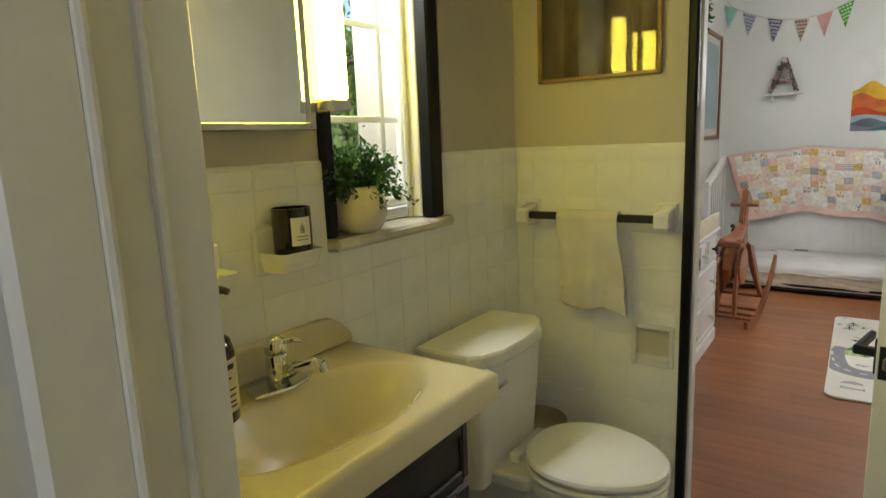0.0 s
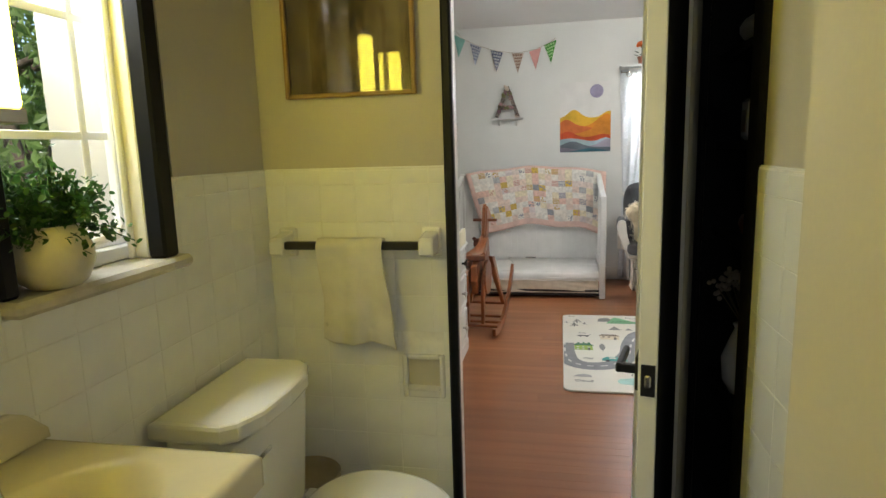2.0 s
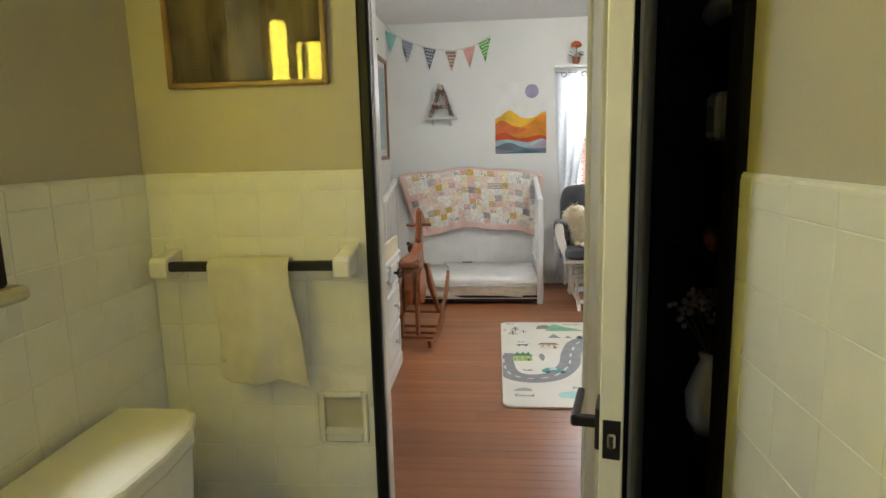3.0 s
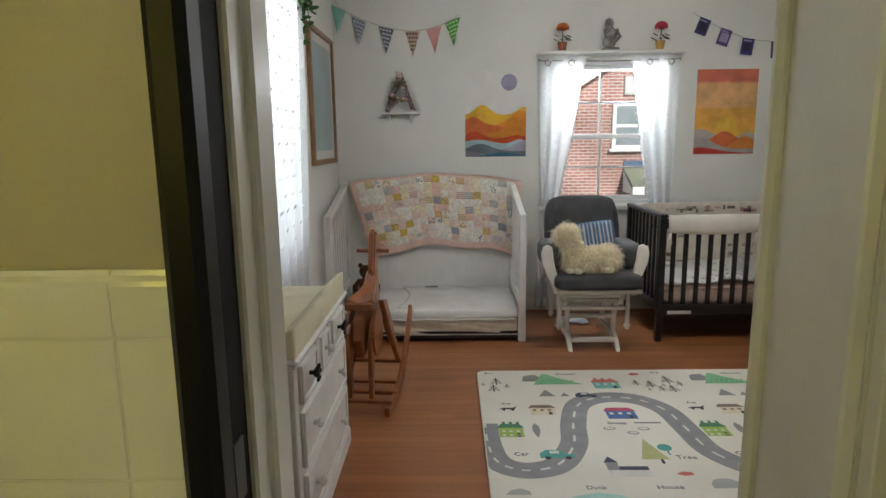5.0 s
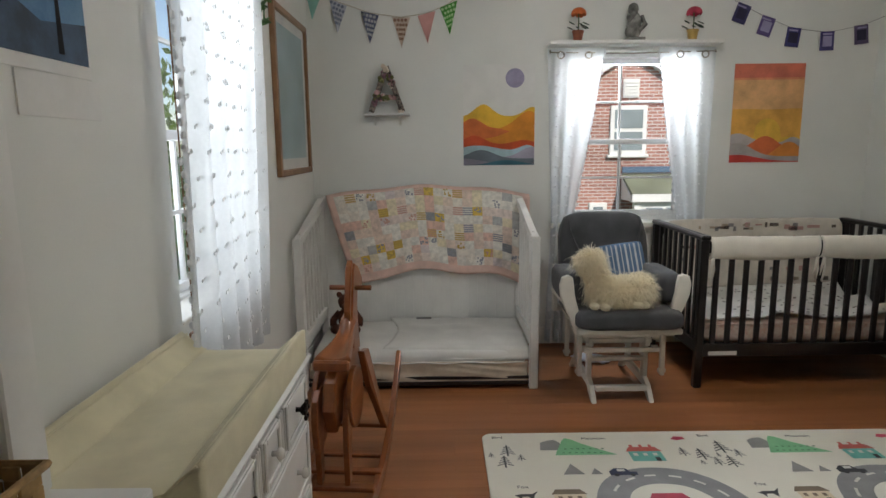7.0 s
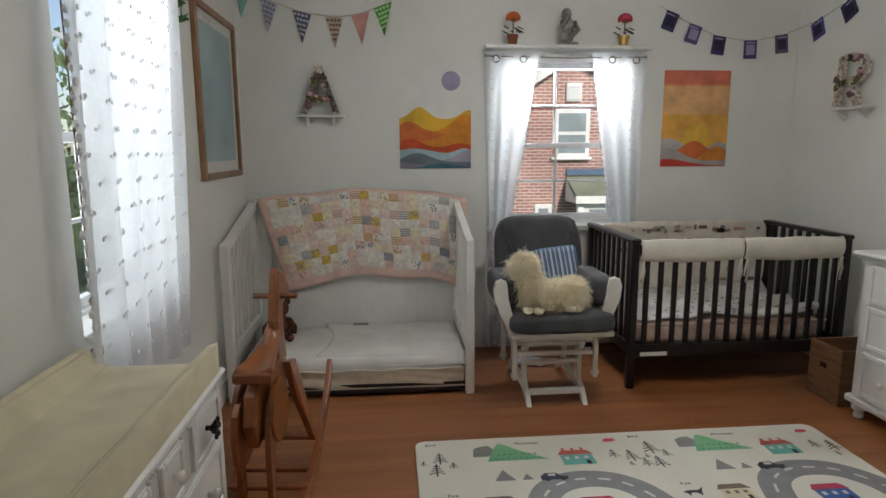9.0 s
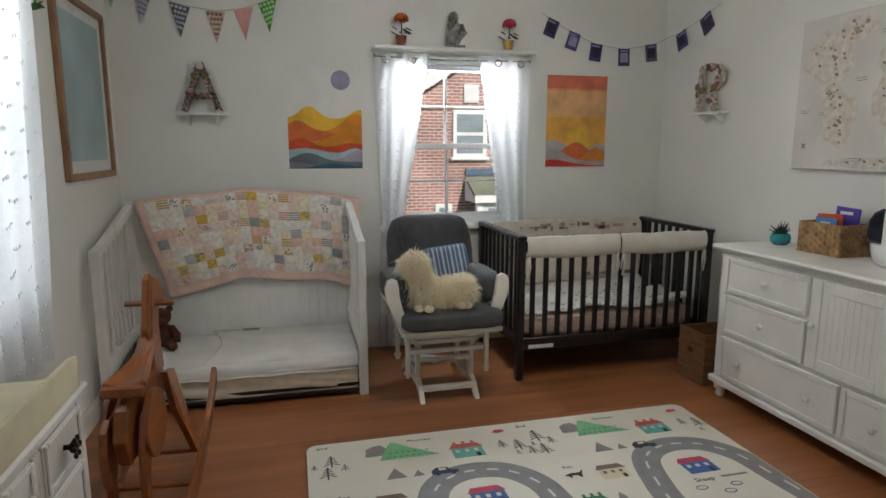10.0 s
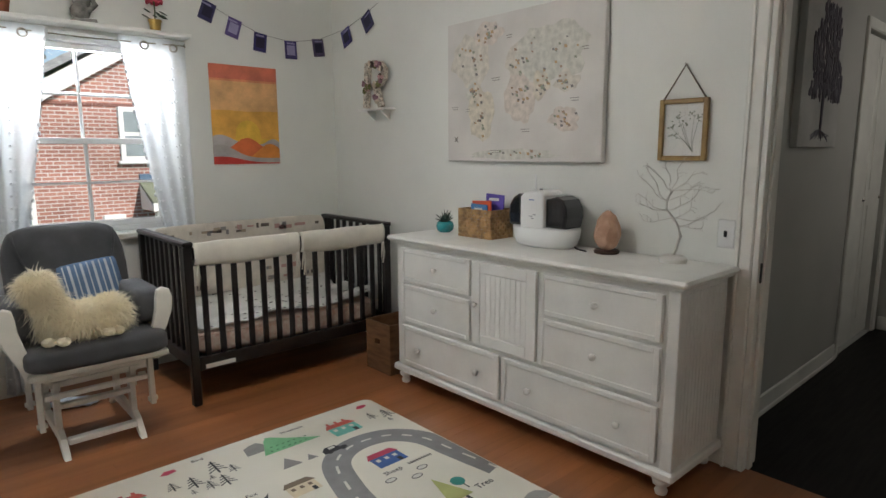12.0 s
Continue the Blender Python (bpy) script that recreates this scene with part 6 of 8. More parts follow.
for s in (-1, 1):
    part("piping", Tube([(2.078 + s * (0.215 - 0.085 * (1 - math.cos(k / 10 * 1.5))), 6.20 - 0.055 + 0.115 * (0.93 - 0.24 * k / 10 - 0.72) / 0.25 - 0.012, 0.945 - 0.24 * k / 10) for k in range(11)], 0.005, 6), GREYF, gl, smooth=True)
part("back_cushion", bm, GREYF, gl, "dark grey tufted back cushion", smooth=True)
for x in (1.87, 2.285):
    part("back_post", Slab([(6.20, 0.38), (6.235, 0.38), (6.36, 0.93), (6.325, 0.93)], "x", x - 0.014, x + 0.014, bev=0.003), WG, gl)

pil = thing("striped_pillow", "small blue and white striped cushion on the glider", "cushion", (2.15, 6.1, 0.66))
turn = Euler((radians(72), 0, radians(-6))).to_matrix() @ Matrix.Rotation(radians(8), 3, "Z")
STRIPE = plain("stripe_blue", "5a7394", 0.9, bump=0.3, grain=300)
part("cover", cushion((2.145, 6.075, 0.70), (0.26, 0.22, 0.09), 0.75, 12, turn), STRIPE, pil, smooth=True)
for k in range(9):
    u = -0.105 + k * 0.026
    bm = bmesh.new()
    w = 0.0055 if k % 2 else 0.003
    def st(a, b, u=u, w=w):
        v = -0.098 + 0.196 * b
        h = 0.046 * (1 - 0.75 * 0.5 * (abs(u / 0.13) ** 6 + abs(v / 0.11) ** 6) / 2 - 0.75 * .35 * max(abs(u / 0.13), abs(v / 0.11)) ** 10) + 0.0025
        return Vector((2.145, 6.075, 0.70)) + turn @ Vector((u + (2 * a - 1) * w, v, h))
    part("stripe", grid(st, 1, 14), plain("stripe_white", "c5cad0", 0.9), pil, smooth=True)

# white cloth left on the floor under the glider
fc = thing("muslin_cloth", "small white muslin cloth dropped on the floor under the glider", "cloth", (2.05, 6.35, 0.001))
part("cloth", grid(lambda u, v: Vector((1.96 + 0.2 * u + 0.02 * math.sin(5 * v), 6.30 + 0.13 * v + 0.015 * math.sin(6 * u), 0.010 + 0.034 * (math.sin(math.pi * u) * math.sin(math.pi * v)) ** 0.6 + 0.008 * noise.noise(Vector((u * 7, v * 6, 4))))), 24, 18, 0.004), plain("muslin", "c9d0dc", 0.9, bump=0.3, grain=240), fc, smooth=True)

# the long-haired toy on the seat
llama = bmesh.new()
lc = Vector((2.005, 5.735, 0.530))
blobs = [(Vector((0.03, 0, 0.075)), (0.14, 0.085, 0.08)), (Vector((-0.105, 0.01, 0.15)), (0.066, 0.062, 0.11)), (Vector((-0.125, -0.005, 0.262)), (0.052, 0.046, 0.042)), (Vector((0.135, 0, 0.10)), (0.068, 0.07, 0.07)), (Vector((-0.17, -0.02, 0.255)), (0.034, 0.03, 0.026))]
for o, r in blobs:
    ball(llama, lc + o, r, 14)
for o in ((-0.12, -0.09, 0.025), (-0.07, -0.105, 0.022), (0.10, -0.10, 0.03), (0.14, -0.085, 0.025)):
    ball(llama, lc + Vector(o), (0.028, 0.032, 0.019), 10)
hair_n = 8500
for k in range(hair_n):
    o, r = blobs[rr.choices(range(5), (8, 5, 3, 4, 1))[0]]
    d = Vector((rr.gauss(0, 1), rr.gauss(0, 1), rr.gauss(0, 1))).normalized()
    p = lc + o + Vector((d.x * r[0], d.y * r[1], d.z * r[2]))
    if p.z < lc.z + 0.012:
        continue
    ln = rr.uniform(0.025, 0.065)
    side = d.cross(Vector((rr.gauss(0, 1), rr.gauss(0, 1), rr.gauss(0, 1)))).normalized() * 0.0022
    g = Vector((rr.gauss(0, 0.25), rr.gauss(0, 0.25), -0.55 + rr.gauss(0, 0.25)))
    m1 = p + (d * 0.75 + g * 0.35) * ln * 0.55
    m2 = p + (d * 0.8 + g * 0.9) * ln
    m2.z = max(m2.z, lc.z + 0.004)
    vs = [llama.verts.new(q) for q in (p - side, p + side, m1 + side * 0.8, m1 - side * 0.8, m2)]
    llama.faces.new(vs[:4])
    llama.faces.new((vs[3], vs[2], vs[4]))
solid("llama_toy", llama, PLUSH, "long-haired cream plush llama lying on the glider seat", "plush toy")

# ---- dark crib
crib = thing("crib", "dark espresso wooden crib with upright slats", "crib", (3.17, 6.28, 0))
cx0, cx1, cy0, cy1, cz = 2.525, 3.83, 5.885, 6.655, 0.855
for x in (cx0, cx1 - 0.045):
    for y in (cy0, cy1 - 0.045):
        part("post", Bx(x, x + 0.045, y, y + 0.045, 0.0, cz - 0.004, bev=0.006, seg=2), CRIBD, crib)
    part("end_top_rail", Bx(x - 0.004, x + 0.049, cy0 - 0.008, cy1 + 0.008, cz - 0.004, cz + 0.022, bev=0.007, seg=2), CRIBD, crib)
    part("end_bottom_rail", Bx(x + 0.01, x + 0.035, cy0 + 0.045, cy1 - 0.045, 0.20, 0.27, bev=0.004), CRIBD, crib)
    for k in range(8):
        y = cy0 + 0.082 + k * 0.082
        part("slat", Bx(x + 0.014, x + 0.031, y, y + 0.032, 0.27, cz - 0.004, bev=0.003), CRIBD, crib)
for y in (cy0 + 0.004, cy1 - 0.04):
    part("long_top_rail", Bx(cx0 + 0.045, cx1 - 0.045, y, y + 0.036, cz - 0.075, cz - 0.01, bev=0.006, seg=2), CRIBD, crib)
    part("long_bottom_rail", Bx(cx0 + 0.045, cx1 - 0.045, y + 0.004, y + 0.032, 0.185, 0.26, bev=0.004), CRIBD, crib)
    for k in range(14):
        x = cx0 + 0.084 + k * 0.0823
        part("slat", Bx(x, x + 0.030, y + 0.010, y + 0.027, 0.26, cz - 0.075, bev=0.003), CRIBD, crib)
part("maker_label", Bx(2.60, 2.76, cy0 + 0.0045, cy0 + 0.0075, 0.195, 0.218, bev=0), PAPER, crib, "small white paper label")
part("mattress_support", Bx(cx0 + 0.04, cx1 - 0.04, cy0 + 0.045, cy1 - 0.045, 0.215, 0.235, bev=0.002), CRIBD, crib)
cm = thing("crib_mattress", "crib mattress with a pink patterned fitted sheet", "mattress", (3.17, 6.27, 0.235))
PINKS = plain("sheet_pink", "c9a493", 0.9, vary=0.2, scale=45, bump=0.2, grain=240, second=lin("d9cbbf"))
part("body", cushion((3.177, 6.27, 0.305), (1.20, 0.65, 0.135), 0.14, 14), PINKS, cm, smooth=True)
part("piping", Tube([(2.585 + 1.18 * k / 20, 5.948, 0.358 + 0.002 * math.sin(k)) for k in range(21)], 0.004, 6), PINKS, cm, smooth=True)
cb = thing("crib_blanket", "white printed baby blanket lying over the crib mattress", "blanket", (3.2, 6.3, 0.38))
def cblan(u, v):
    x, y = 2.62 + 1.13 * u, 5.97 + 0.62 * v
    return Vector((x, y, 0.388 + 0.018 * noise.noise(Vector((x * 7, y * 7, 1))) + 0.06 * max(0, noise.noise(Vector((x * 3.1, y * 4, 5)))) + 0.10 * max(0, v - 0.75) + 0.09 * max(0, u - 0.72) * (1 + math.sin(14 * v))))
part("cloth", grid(cblan, 56, 34, 0.006), SHEET, cb, smooth=True)
bm = bmesh.new()
for k in range(130):
    q = cblan(rr.random() * 0.97 + 0.01, rr.random())
    ball(bm, (q.x, q.y, q.z + 0.003), (rr.uniform(0.006, 0.014), rr.uniform(0.004, 0.01), 0.002), 5)
part("print", bm, plain("print_grey", "77706c", 0.9), cb, kind="stuff")
bump = thing("crib_bumper", "padded printed crib bumper tied along the back rail", "crib bumper", (3.17, 6.6, 0.5))
part("pad", cushion((3.177, 6.595, 0.655), (1.18, 0.46, 0.035), 0.25, 14, Matrix.Rotation(radians(90), 3, "X")), plain("bumper_cloth", "d8cfc2", 0.9, bump=0.3, grain=260), bump, smooth=True)
for k in range(64):
    x, z = rr.uniform(2.63, 3.72), rr.choice((0.83, 0.845, 0.62, 0.7, 0.55, 0.76, 0.82, 0.48))
    w, h = rr.uniform(0.012, 0.06), rr.uniform(0.010, 0.034)
    part("printed_shape", Bx(x - w / 2, x + w / 2, 6.571, 6.575, z - h / 2, z + h / 2, bev=0.001), (plain("bump_pink", "c39a93"), plain("bump_grey", "8f8a88"), plain("bump_brown", "6d625a"), plain("bump_tan", "b3a28e"))[k % 4], bump)
for a, b in ((2.575, 3.172), (3.182, 3.775)):
    cv = thing("rail_cover", "cream padded cover tied over the crib's front rail", "rail cover", ((a + b) / 2, cy0, cz - 0.1), "rail covers")
    def cov(u, v, a=a, b=b):
        t = 2 * math.pi * 0.86 * v + 0.55 * math.pi
        x = a + (b - a) * u
        sag = 0.012 * math.sin(math.pi * u)
        return Vector((x, cy0 + 0.022 + 0.032 * math.cos(t) * 1.0, cz - 0.045 + (0.058 + 0.006 * noise.noise(Vector((x * 9, v * 4, 0)))) * math.sin(t) - (sag if math.sin(t) < 0 else 0)))
    part("pad", grid(cov, 30, 22, 0.004), CREAMF, cv, smooth=True)
    for x in (a + 0.012, b - 0.015):
        part("tie", Tube([(x, cy0 - 0.012, cz - 0.10), (x + 0.006, cy0 - 0.014, cz - 0.16), (x - 0.004, cy0 - 0.012, cz - 0.235)], 0.009, 6, 0.5), CREAMF, cv, smooth=True)
        part("tie", Tube([(x, cy0 - 0.012, cz - 0.10), (x - 0.012, cy0 - 0.016, cz - 0.15), (x - 0.016, cy0 - 0.012, cz - 0.20)], 0.008, 6, 0.5), CREAMF, cv, smooth=True)

# ---- brown box by the dresser
bb = thing("storage_box", "brown wooden storage box with a cut-out handle", "box", (3.72, 5.72, 0))
ya, yb, xa, xb, hh = 5.54, 5.78, 3.55, 3.87, 0.31
part("front_panel", wall_with_holes(bmesh.new(), "x", xa, xa + 0.012, ya, yb, 0.002, hh, [(5.645, 5.695, 0.17, 0.205)]), BOXW, bb)
part("back_panel", Bx(xb - 0.012, xb, ya, yb, 0.002, hh, bev=0.002), BOXW, bb)
part("side_panel", Bx(xa + 0.012, xb - 0.012, ya, ya + 0.012, 0.002, hh, bev=0.002), BOXW, bb)
part("side_panel", Bx(xa + 0.012, xb - 0.012, yb - 0.012, yb, 0.002, hh, bev=0.002), BOXW, bb)
part("bottom", Bx(xa + 0.012, xb - 0.012, ya + 0.012, yb - 0.012, 0.002, 0.012, bev=0), BOXW, bb)

# ---- changing dresser and pad
cd = thing("changing_dresser", "white painted low dresser with dark and white knobs", "dresser", (0.46, 4.07, 0))
dx1, dy0, dy1, dz = 0.655, 3.655, 4.50, 0.72
part("body", Bx(XL + 0.02, dx1, dy0, dy1, 0.06, dz - 0.03, bev=0.004), WHITEF, cd)
bm = Bx(XL + 0.02, dx1 + 0.022, dy0 - 0.02, dy1 + 0.02, dz - 0.022, dz, bev=0.008, seg=2)
box(bm, XL + 0.02, dx1 + 0.012, dy0 - 0.01, dy1 + 0.01, dz - 0.034, dz - 0.022, bev=0.004)
part("top", bm, WHITEF, cd)
part("plinth", Bx(XL + 0.02, dx1 + 0.014, dy0 - 0.012, dy1 + 0.012, 0.0, 0.085, bev=0.008, seg=2), WHITEF, cd)
part("side_post", Bx(dx1 - 0.04, dx1 + 0.004, dy0 - 0.004, dy0 + 0.04, 0.085, dz - 0.034, bev=0.004), WHITEF, cd)
part("side_post", Bx(dx1 - 0.04, dx1 + 0.004, dy1 - 0.04, dy1 + 0.004, 0.085, dz - 0.034, bev=0.004), WHITEF, cd)
for a, b, k in ((3.71, 3.93, 0), (4.20, 4.445, 0), (3.995, 4.135, 1)):
    dr = moulded_front("drawer", dx1, 1, a, b, 0.545, 0.675, WHITEF, cd, rim=0.018)
    c = Vector((dx1 + 0.012, (a + b) / 2, 0.612))
    if k == 0:
        bm = turned_knob(c, (1, 0, 0), 0.017, BLACKM)
        for q in range(6):
            ball(bm, c + Vector((0.03, 0.02 * math.cos(q * 1.05), 0.024 * math.sin(q * 1.05))), (0.006, 0.009, 0.009), 7)
        part("knob", bm, mat("bronze_dark", (0.025, 0.016, 0.012), 0.4, metal=0.6, vary=0.2), dr, "dark bronze flower knob", smooth=True)
    else:
        part("knob", turned_knob(c, (1, 0, 0), 0.016, WHITEK), WHITEK, dr, "white knob", smooth=True)
for y in (3.945, 3.958, 3.971, 4.150, 4.163, 4.176):
    part("fluted_strip", Bx(dx1 - 0.002, dx1 + 0.012, y, y + 0.009, 0.545, 0.675, bev=0.003), WHITEF, cd)
for z0_, z1_ in ((0.33, 0.52), (0.11, 0.305)):
    dr = moulded_front("drawer", dx1, 1, 3.71, 4.445, z0_, z1_, WHITEF, cd)
    for y in (3.84, 4.30):
        part("knob", turned_knob((dx1 + 0.012, y, (z0_ + z1_) / 2), (1, 0, 0), 0.017, WHITEK), WHITEK, dr, "white knob", smooth=True)
pad = thing("changing_pad", "pale yellow terry covered changing pad with raised sides", "changing pad", (0.46, 4.06, dz))
def padpt(u, v):
    x = 0.285 + 0.385 * u
    y = 3.64 + 0.83 * v
    s = min(u, 1 - u) * 0.385
    e = min(v, 1 - v) * 0.83
    h = 0.036 + 0.066 * max(0, 1 - s / 0.075) ** 0.9
    h *= 1 if s < 0.10 or e > 0.03 else 0.9 + 0.1 * e / 0.03
    rim = min(s, e)
    if rim < 0.012:
        h -= 0.012 * (1 - rim / 0.012) ** 2
    return Vector((x, y, dz + h + 0.002 * noise.noise(Vector((x * 14, y * 14, 0)))))
bm = grid(padpt, 56, 40)
edge = [e for e in bm.edges if e.is_boundary]
ext = bmesh.ops.extrude_edge_only(bm, edges=edge)
for v in [g for g in ext["geom"] if isinstance(g, bmesh.types.BMVert)]:
    v.co.z = dz + 0.001
cov_ = part("cover", bm, PADF, pad, smooth=True)
for u in (0.055, 0.195, 0.805, 0.945):
    part("piping", Tube([padpt(u, 0.012 + 0.976 * k / 20) for k in range(21)], 0.0028, 5), PADF, cov_, smooth=True)
part("piping", Tube([padpt(0.03 + 0.94 * k / 24, 0.012) for k in range(25)], 0.0028, 5), PADF, cov_, smooth=True)

# ---- hutch desk
hut = thing("hutch_desk", "white painted desk with a tall open hutch of shelves", "hutch", (0.42, 3.1, 0))
hy0, hy1 = 2.665, 3.60
part("desktop", Bx(XL + 0.005, 0.605, hy0, hy1, 0.78, 0.805, bev=0.004), WHITEF, hut)
part("desk_end", Bx(XL + 0.005, 0.60, hy1 - 0.045, hy1 - 0.004, 0.0, 0.779, bev=0.003), WHITEF, hut)
part("desk_end", Bx(XL + 0.005, 0.60, hy0 + 0.004, hy0 + 0.045, 0.0, 0.779, bev=0.003), WHITEF, hut)
part("desk_apron", Bx(0.57, 0.595, hy0 + 0.045, hy1 - 0.045, 0.735, 0.779, bev=0.003), WHITEF, hut)
part("desk_back", Bx(XL + 0.006, XL + 0.016, hy0 + 0.045, hy1 - 0.045, 0.2, 0.779, bev=0), WHITEF, hut)
part("desk_shelf", Bx(XL + 0.016, 0.58, hy0 + 0.045, hy1 - 0.045, 0.36, 0.38, bev=0.003), WHITEF, hut)
INNER = mat("hutch_inside_taupe", (0.42, 0.39, 0.36), 0.6, vary=0.05)
part("hutch_side", Bx(XL + 0.005, 0.42, hy1 - 0.022, hy1 - 0.003, 0.806, 1.545, bev=0.002), WHITEF, hut)
part("hutch_side", Bx(XL + 0.005, 0.42, hy0 + 0.003, hy0 + 0.022, 0.806, 1.545, bev=0.002), WHITEF, hut)
part("hutch_back", Bx(XL + 0.006, XL + 0.014, hy0 + 0.022, hy1 - 0.022, 0.806, 1.40, bev=0), INNER, hut)
part("hutch_back", Bx(XL + 0.006, XL + 0.014, hy0 + 0.022, hy1 - 0.022, 1.402, 1.66, bev=0), plain("peach_back", "dfae86", 0.7), hut, "peach painted back panel")
part("stile", Bx(0.42, 0.438, hy1 - 0.085, hy1 - 0.001, 0.806, 1.545, bev=0.004), WHITEF, hut)
part("stile", Bx(0.42, 0.438, hy0 + 0.001, hy0 + 0.085, 0.806, 1.545, bev=0.004), WHITEF, hut)
top = [(hy1, 1.535), (hy1, 1.57), (hy1 - 0.16, 1.60), (hy1 - 0.3, 1.66), (hy0 + 0.47, 1.70), (hy0, 1.57), (hy0, 1.535), (hy0 + 0.1, 1.535), (hy0 + 0.47, 1.585), (hy1 - 0.1, 1.52)]
part("crest_rail", Slab(top, "x", 0.418, 0.442, bev=0.004), WHITEF, hut)
for z in (1.375, 1.215):
    part("shelf", Bx(XL + 0.014, 0.418, hy0 + 0.022, hy1 - 0.022, z, z + 0.022, bev=0.003), WHITEF, hut)
for z in (1.16, 1.03, 0.88):
    part("shelf_pin", Rod((0.36, hy1 - 0.0225, z), (0.36, hy1 - 0.027, z), 0.004, seg=8), INK, hut)
DIAP = plain("diaper_print", "bfb29a", 0.9, vary=0.3, scale=50, bump=0.2)
for k in range(5):
    d = thing("diaper_stack", "folded printed diapers stacked upright on the hutch shelf", "diaper", (0.34, 3.5 - k * 0.042, 1.238), "diapers")
    bm = cushion((0.345, 3.53 - k * 0.045, 1.298), (0.13, 0.042, 0.12), 0.5, 8, Matrix.Rotation(0.08 * math.sin(k), 3, "X"))
    part("body", bm, DIAP, d, smooth=True)
wb = thing("wicker_basket", "shallow tan woven basket with toiletries on the desk", "basket", (0.41, 3.25, 0.806))
wx0, wx1, wy0, wy1, wh = 0.30, 0.485, 3.02, 3.49, 0.092
part("bottom", Bx(wx0, wx1, wy0, wy1, 0.806, 0.812, bev=0), WICKER, wb)
bm = bmesh.new()
for za in range(4):
    z = 0.808 + za * wh / 4
    for (p, q) in (((wx1, wy0), (wx1, wy1)), ((wx0, wy1), (wx1, wy1)), ((wx0, wy0), (wx0, wy1)), ((wx0, wy0), (wx1, wy0))):
        L = abs(q[0] - p[0]) + abs(q[1] - p[1])
        n = max(2, int(L / 0.026))
        for k in range(n):
            u = (k + 0.5) / n
            o = 0.004 if (k + za) % 2 else -0.001
            out = 0.004 * za
            c0, c1 = p[0] + (q[0] - p[0]) * u, p[1] + (q[1] - p[1]) * u
            if p[0] == q[0]:
                sgn = 1 if p[0] == wx1 else -1
                box(bm, c0 + sgn * (o + out) - 0.003, c0 + sgn * (o + out) + 0.003, c1 - L / n * 0.49, c1 + L / n * 0.49, z, z + wh / 4 - 0.001, bev=0.001)
            else:
                sgn = 1 if p[1] == wy1 else -1
                box(bm, c0 - L / n * 0.49, c0 + L / n * 0.49, c1 + sgn * (o + out) - 0.003, c1 + sgn * (o + out) + 0.003, z, z + wh / 4 - 0.001, bev=0.001)
part("weave", bm, WICKER, wb)
part("rim", Tube([(wx0 - 0.012, wy0 - 0.012, 0.902), (wx1 + 0.014, wy0 - 0.012, 0.902), (wx1 + 0.014, wy1 + 0.014, 0.902), (wx0 - 0.012, wy1 + 0.014, 0.902), (wx0 - 0.012, wy0 - 0.012, 0.902)], 0.007, 6), WICKER, wb)
for n_, c_, r_, h_, cc in (("lotion_jar", (0.425, 3.17), 0.036, 0.075, "d9d4c8"), ("lotion_jar", (0.44, 3.26), 0.022, 0.06, "e2ded2"), ("lotion_jar", (0.40, 3.33), 0.026, 0.05, "7d8a5c")):
    j = thing(n_, "small round toiletry jar lying in the wicker basket", "jar", (c_[0], c_[1], 0.813), "toiletries")
    part("body", Lathe([(r_ * 0.95, 0), (r_, 0.01), (r_, h_), (r_ * 0.8, h_ + 0.006)], (c_[0], c_[1], 0.813), 20), plain("jar_" + cc, cc, 0.35), j, smooth=False)
    part("lid", Lathe([(r_ * 0.92, 0), (r_ * 0.95, 0.016), (r_ * 0.8, 0.02)], (c_[0], c_[1], 0.820 + h_), 20), plain("jar_lid", "c9a23c", 0.4), j, "yellow lid")
hb = solid("hair_brush", Tube([(0.36, 3.08, 0.865), (0.37, 3.2, 0.875), (0.40, 3.34, 0.88), (0.41, 3.44, 0.862)], 0.02, 10, 0.6), INK, "black brush lying across the basket", "brush", smooth=True)
cl = thing("folded_cloth", "lilac grey cloth crumpled in the wicker basket", "cloth", (0.41, 3.38, 0.82))
part("cloth", cushion((0.39, 3.40, 0.85), (0.15, 0.16, 0.07), 0.5, 10), plain("lilac_cloth", "6e6a7c", 0.9, bump=0.4, grain=120), cl, smooth=True)

# ---- ceiling pull cord
pc = thing("pull_cord", "amber pull cord hanging from the ceiling", "pull cord", (1.95, 4.2, H))
part("cord", Rod((1.95, 4.2, H), (1.95, 4.2, 1.93), 0.0015, seg=6), STEEL, pc)
part("knob", Lathe([(0.003, 0), (0.008, 0.008), (0.006, 0.028), (0.002, 0.034)], (1.95, 4.2, 1.90), 12), plain("amber_knob", "c98a2c", 0.3), pc, smooth=True)

# ---- hall: tree canvas
tc = thing("tree_canvas", "dark tree painting on a pale canvas in the hall", "wall art", (4.9, 3.83, 1.4))
part("canvas", Bx(4.72, 5.32, 3.825, 3.859, 1.335, 2.25, bev=0.003), mat("hall_canvas", (0.5, 0.49, 0.47), 0.85, vary=0.1), tc)
bm = bmesh.new()
rod(bm, (5.03, 3.8245, 1.42), (5.03, 3.8245, 1.65), 0.008, 0.012, 6)
for k in range(560):
    v = rr.random() ** 1.3
    lobe = 0.25 * (1 - 0.35 * v) * (1 if v < 0.8 else 0.8)
    x = 5.06 + rr.uniform(-1, 1) * lobe + 0.03 * math.sin(9 * v)
    z = 1.60 + 0.42 * v + rr.gauss(0, 0.012)
    h = rr.uniform(0.010, 0.034)
    box(bm, x - 0.0035, x + 0.0035, 3.822 - 0.000005 * k, 3.8248, z - h, z + h, bev=0)
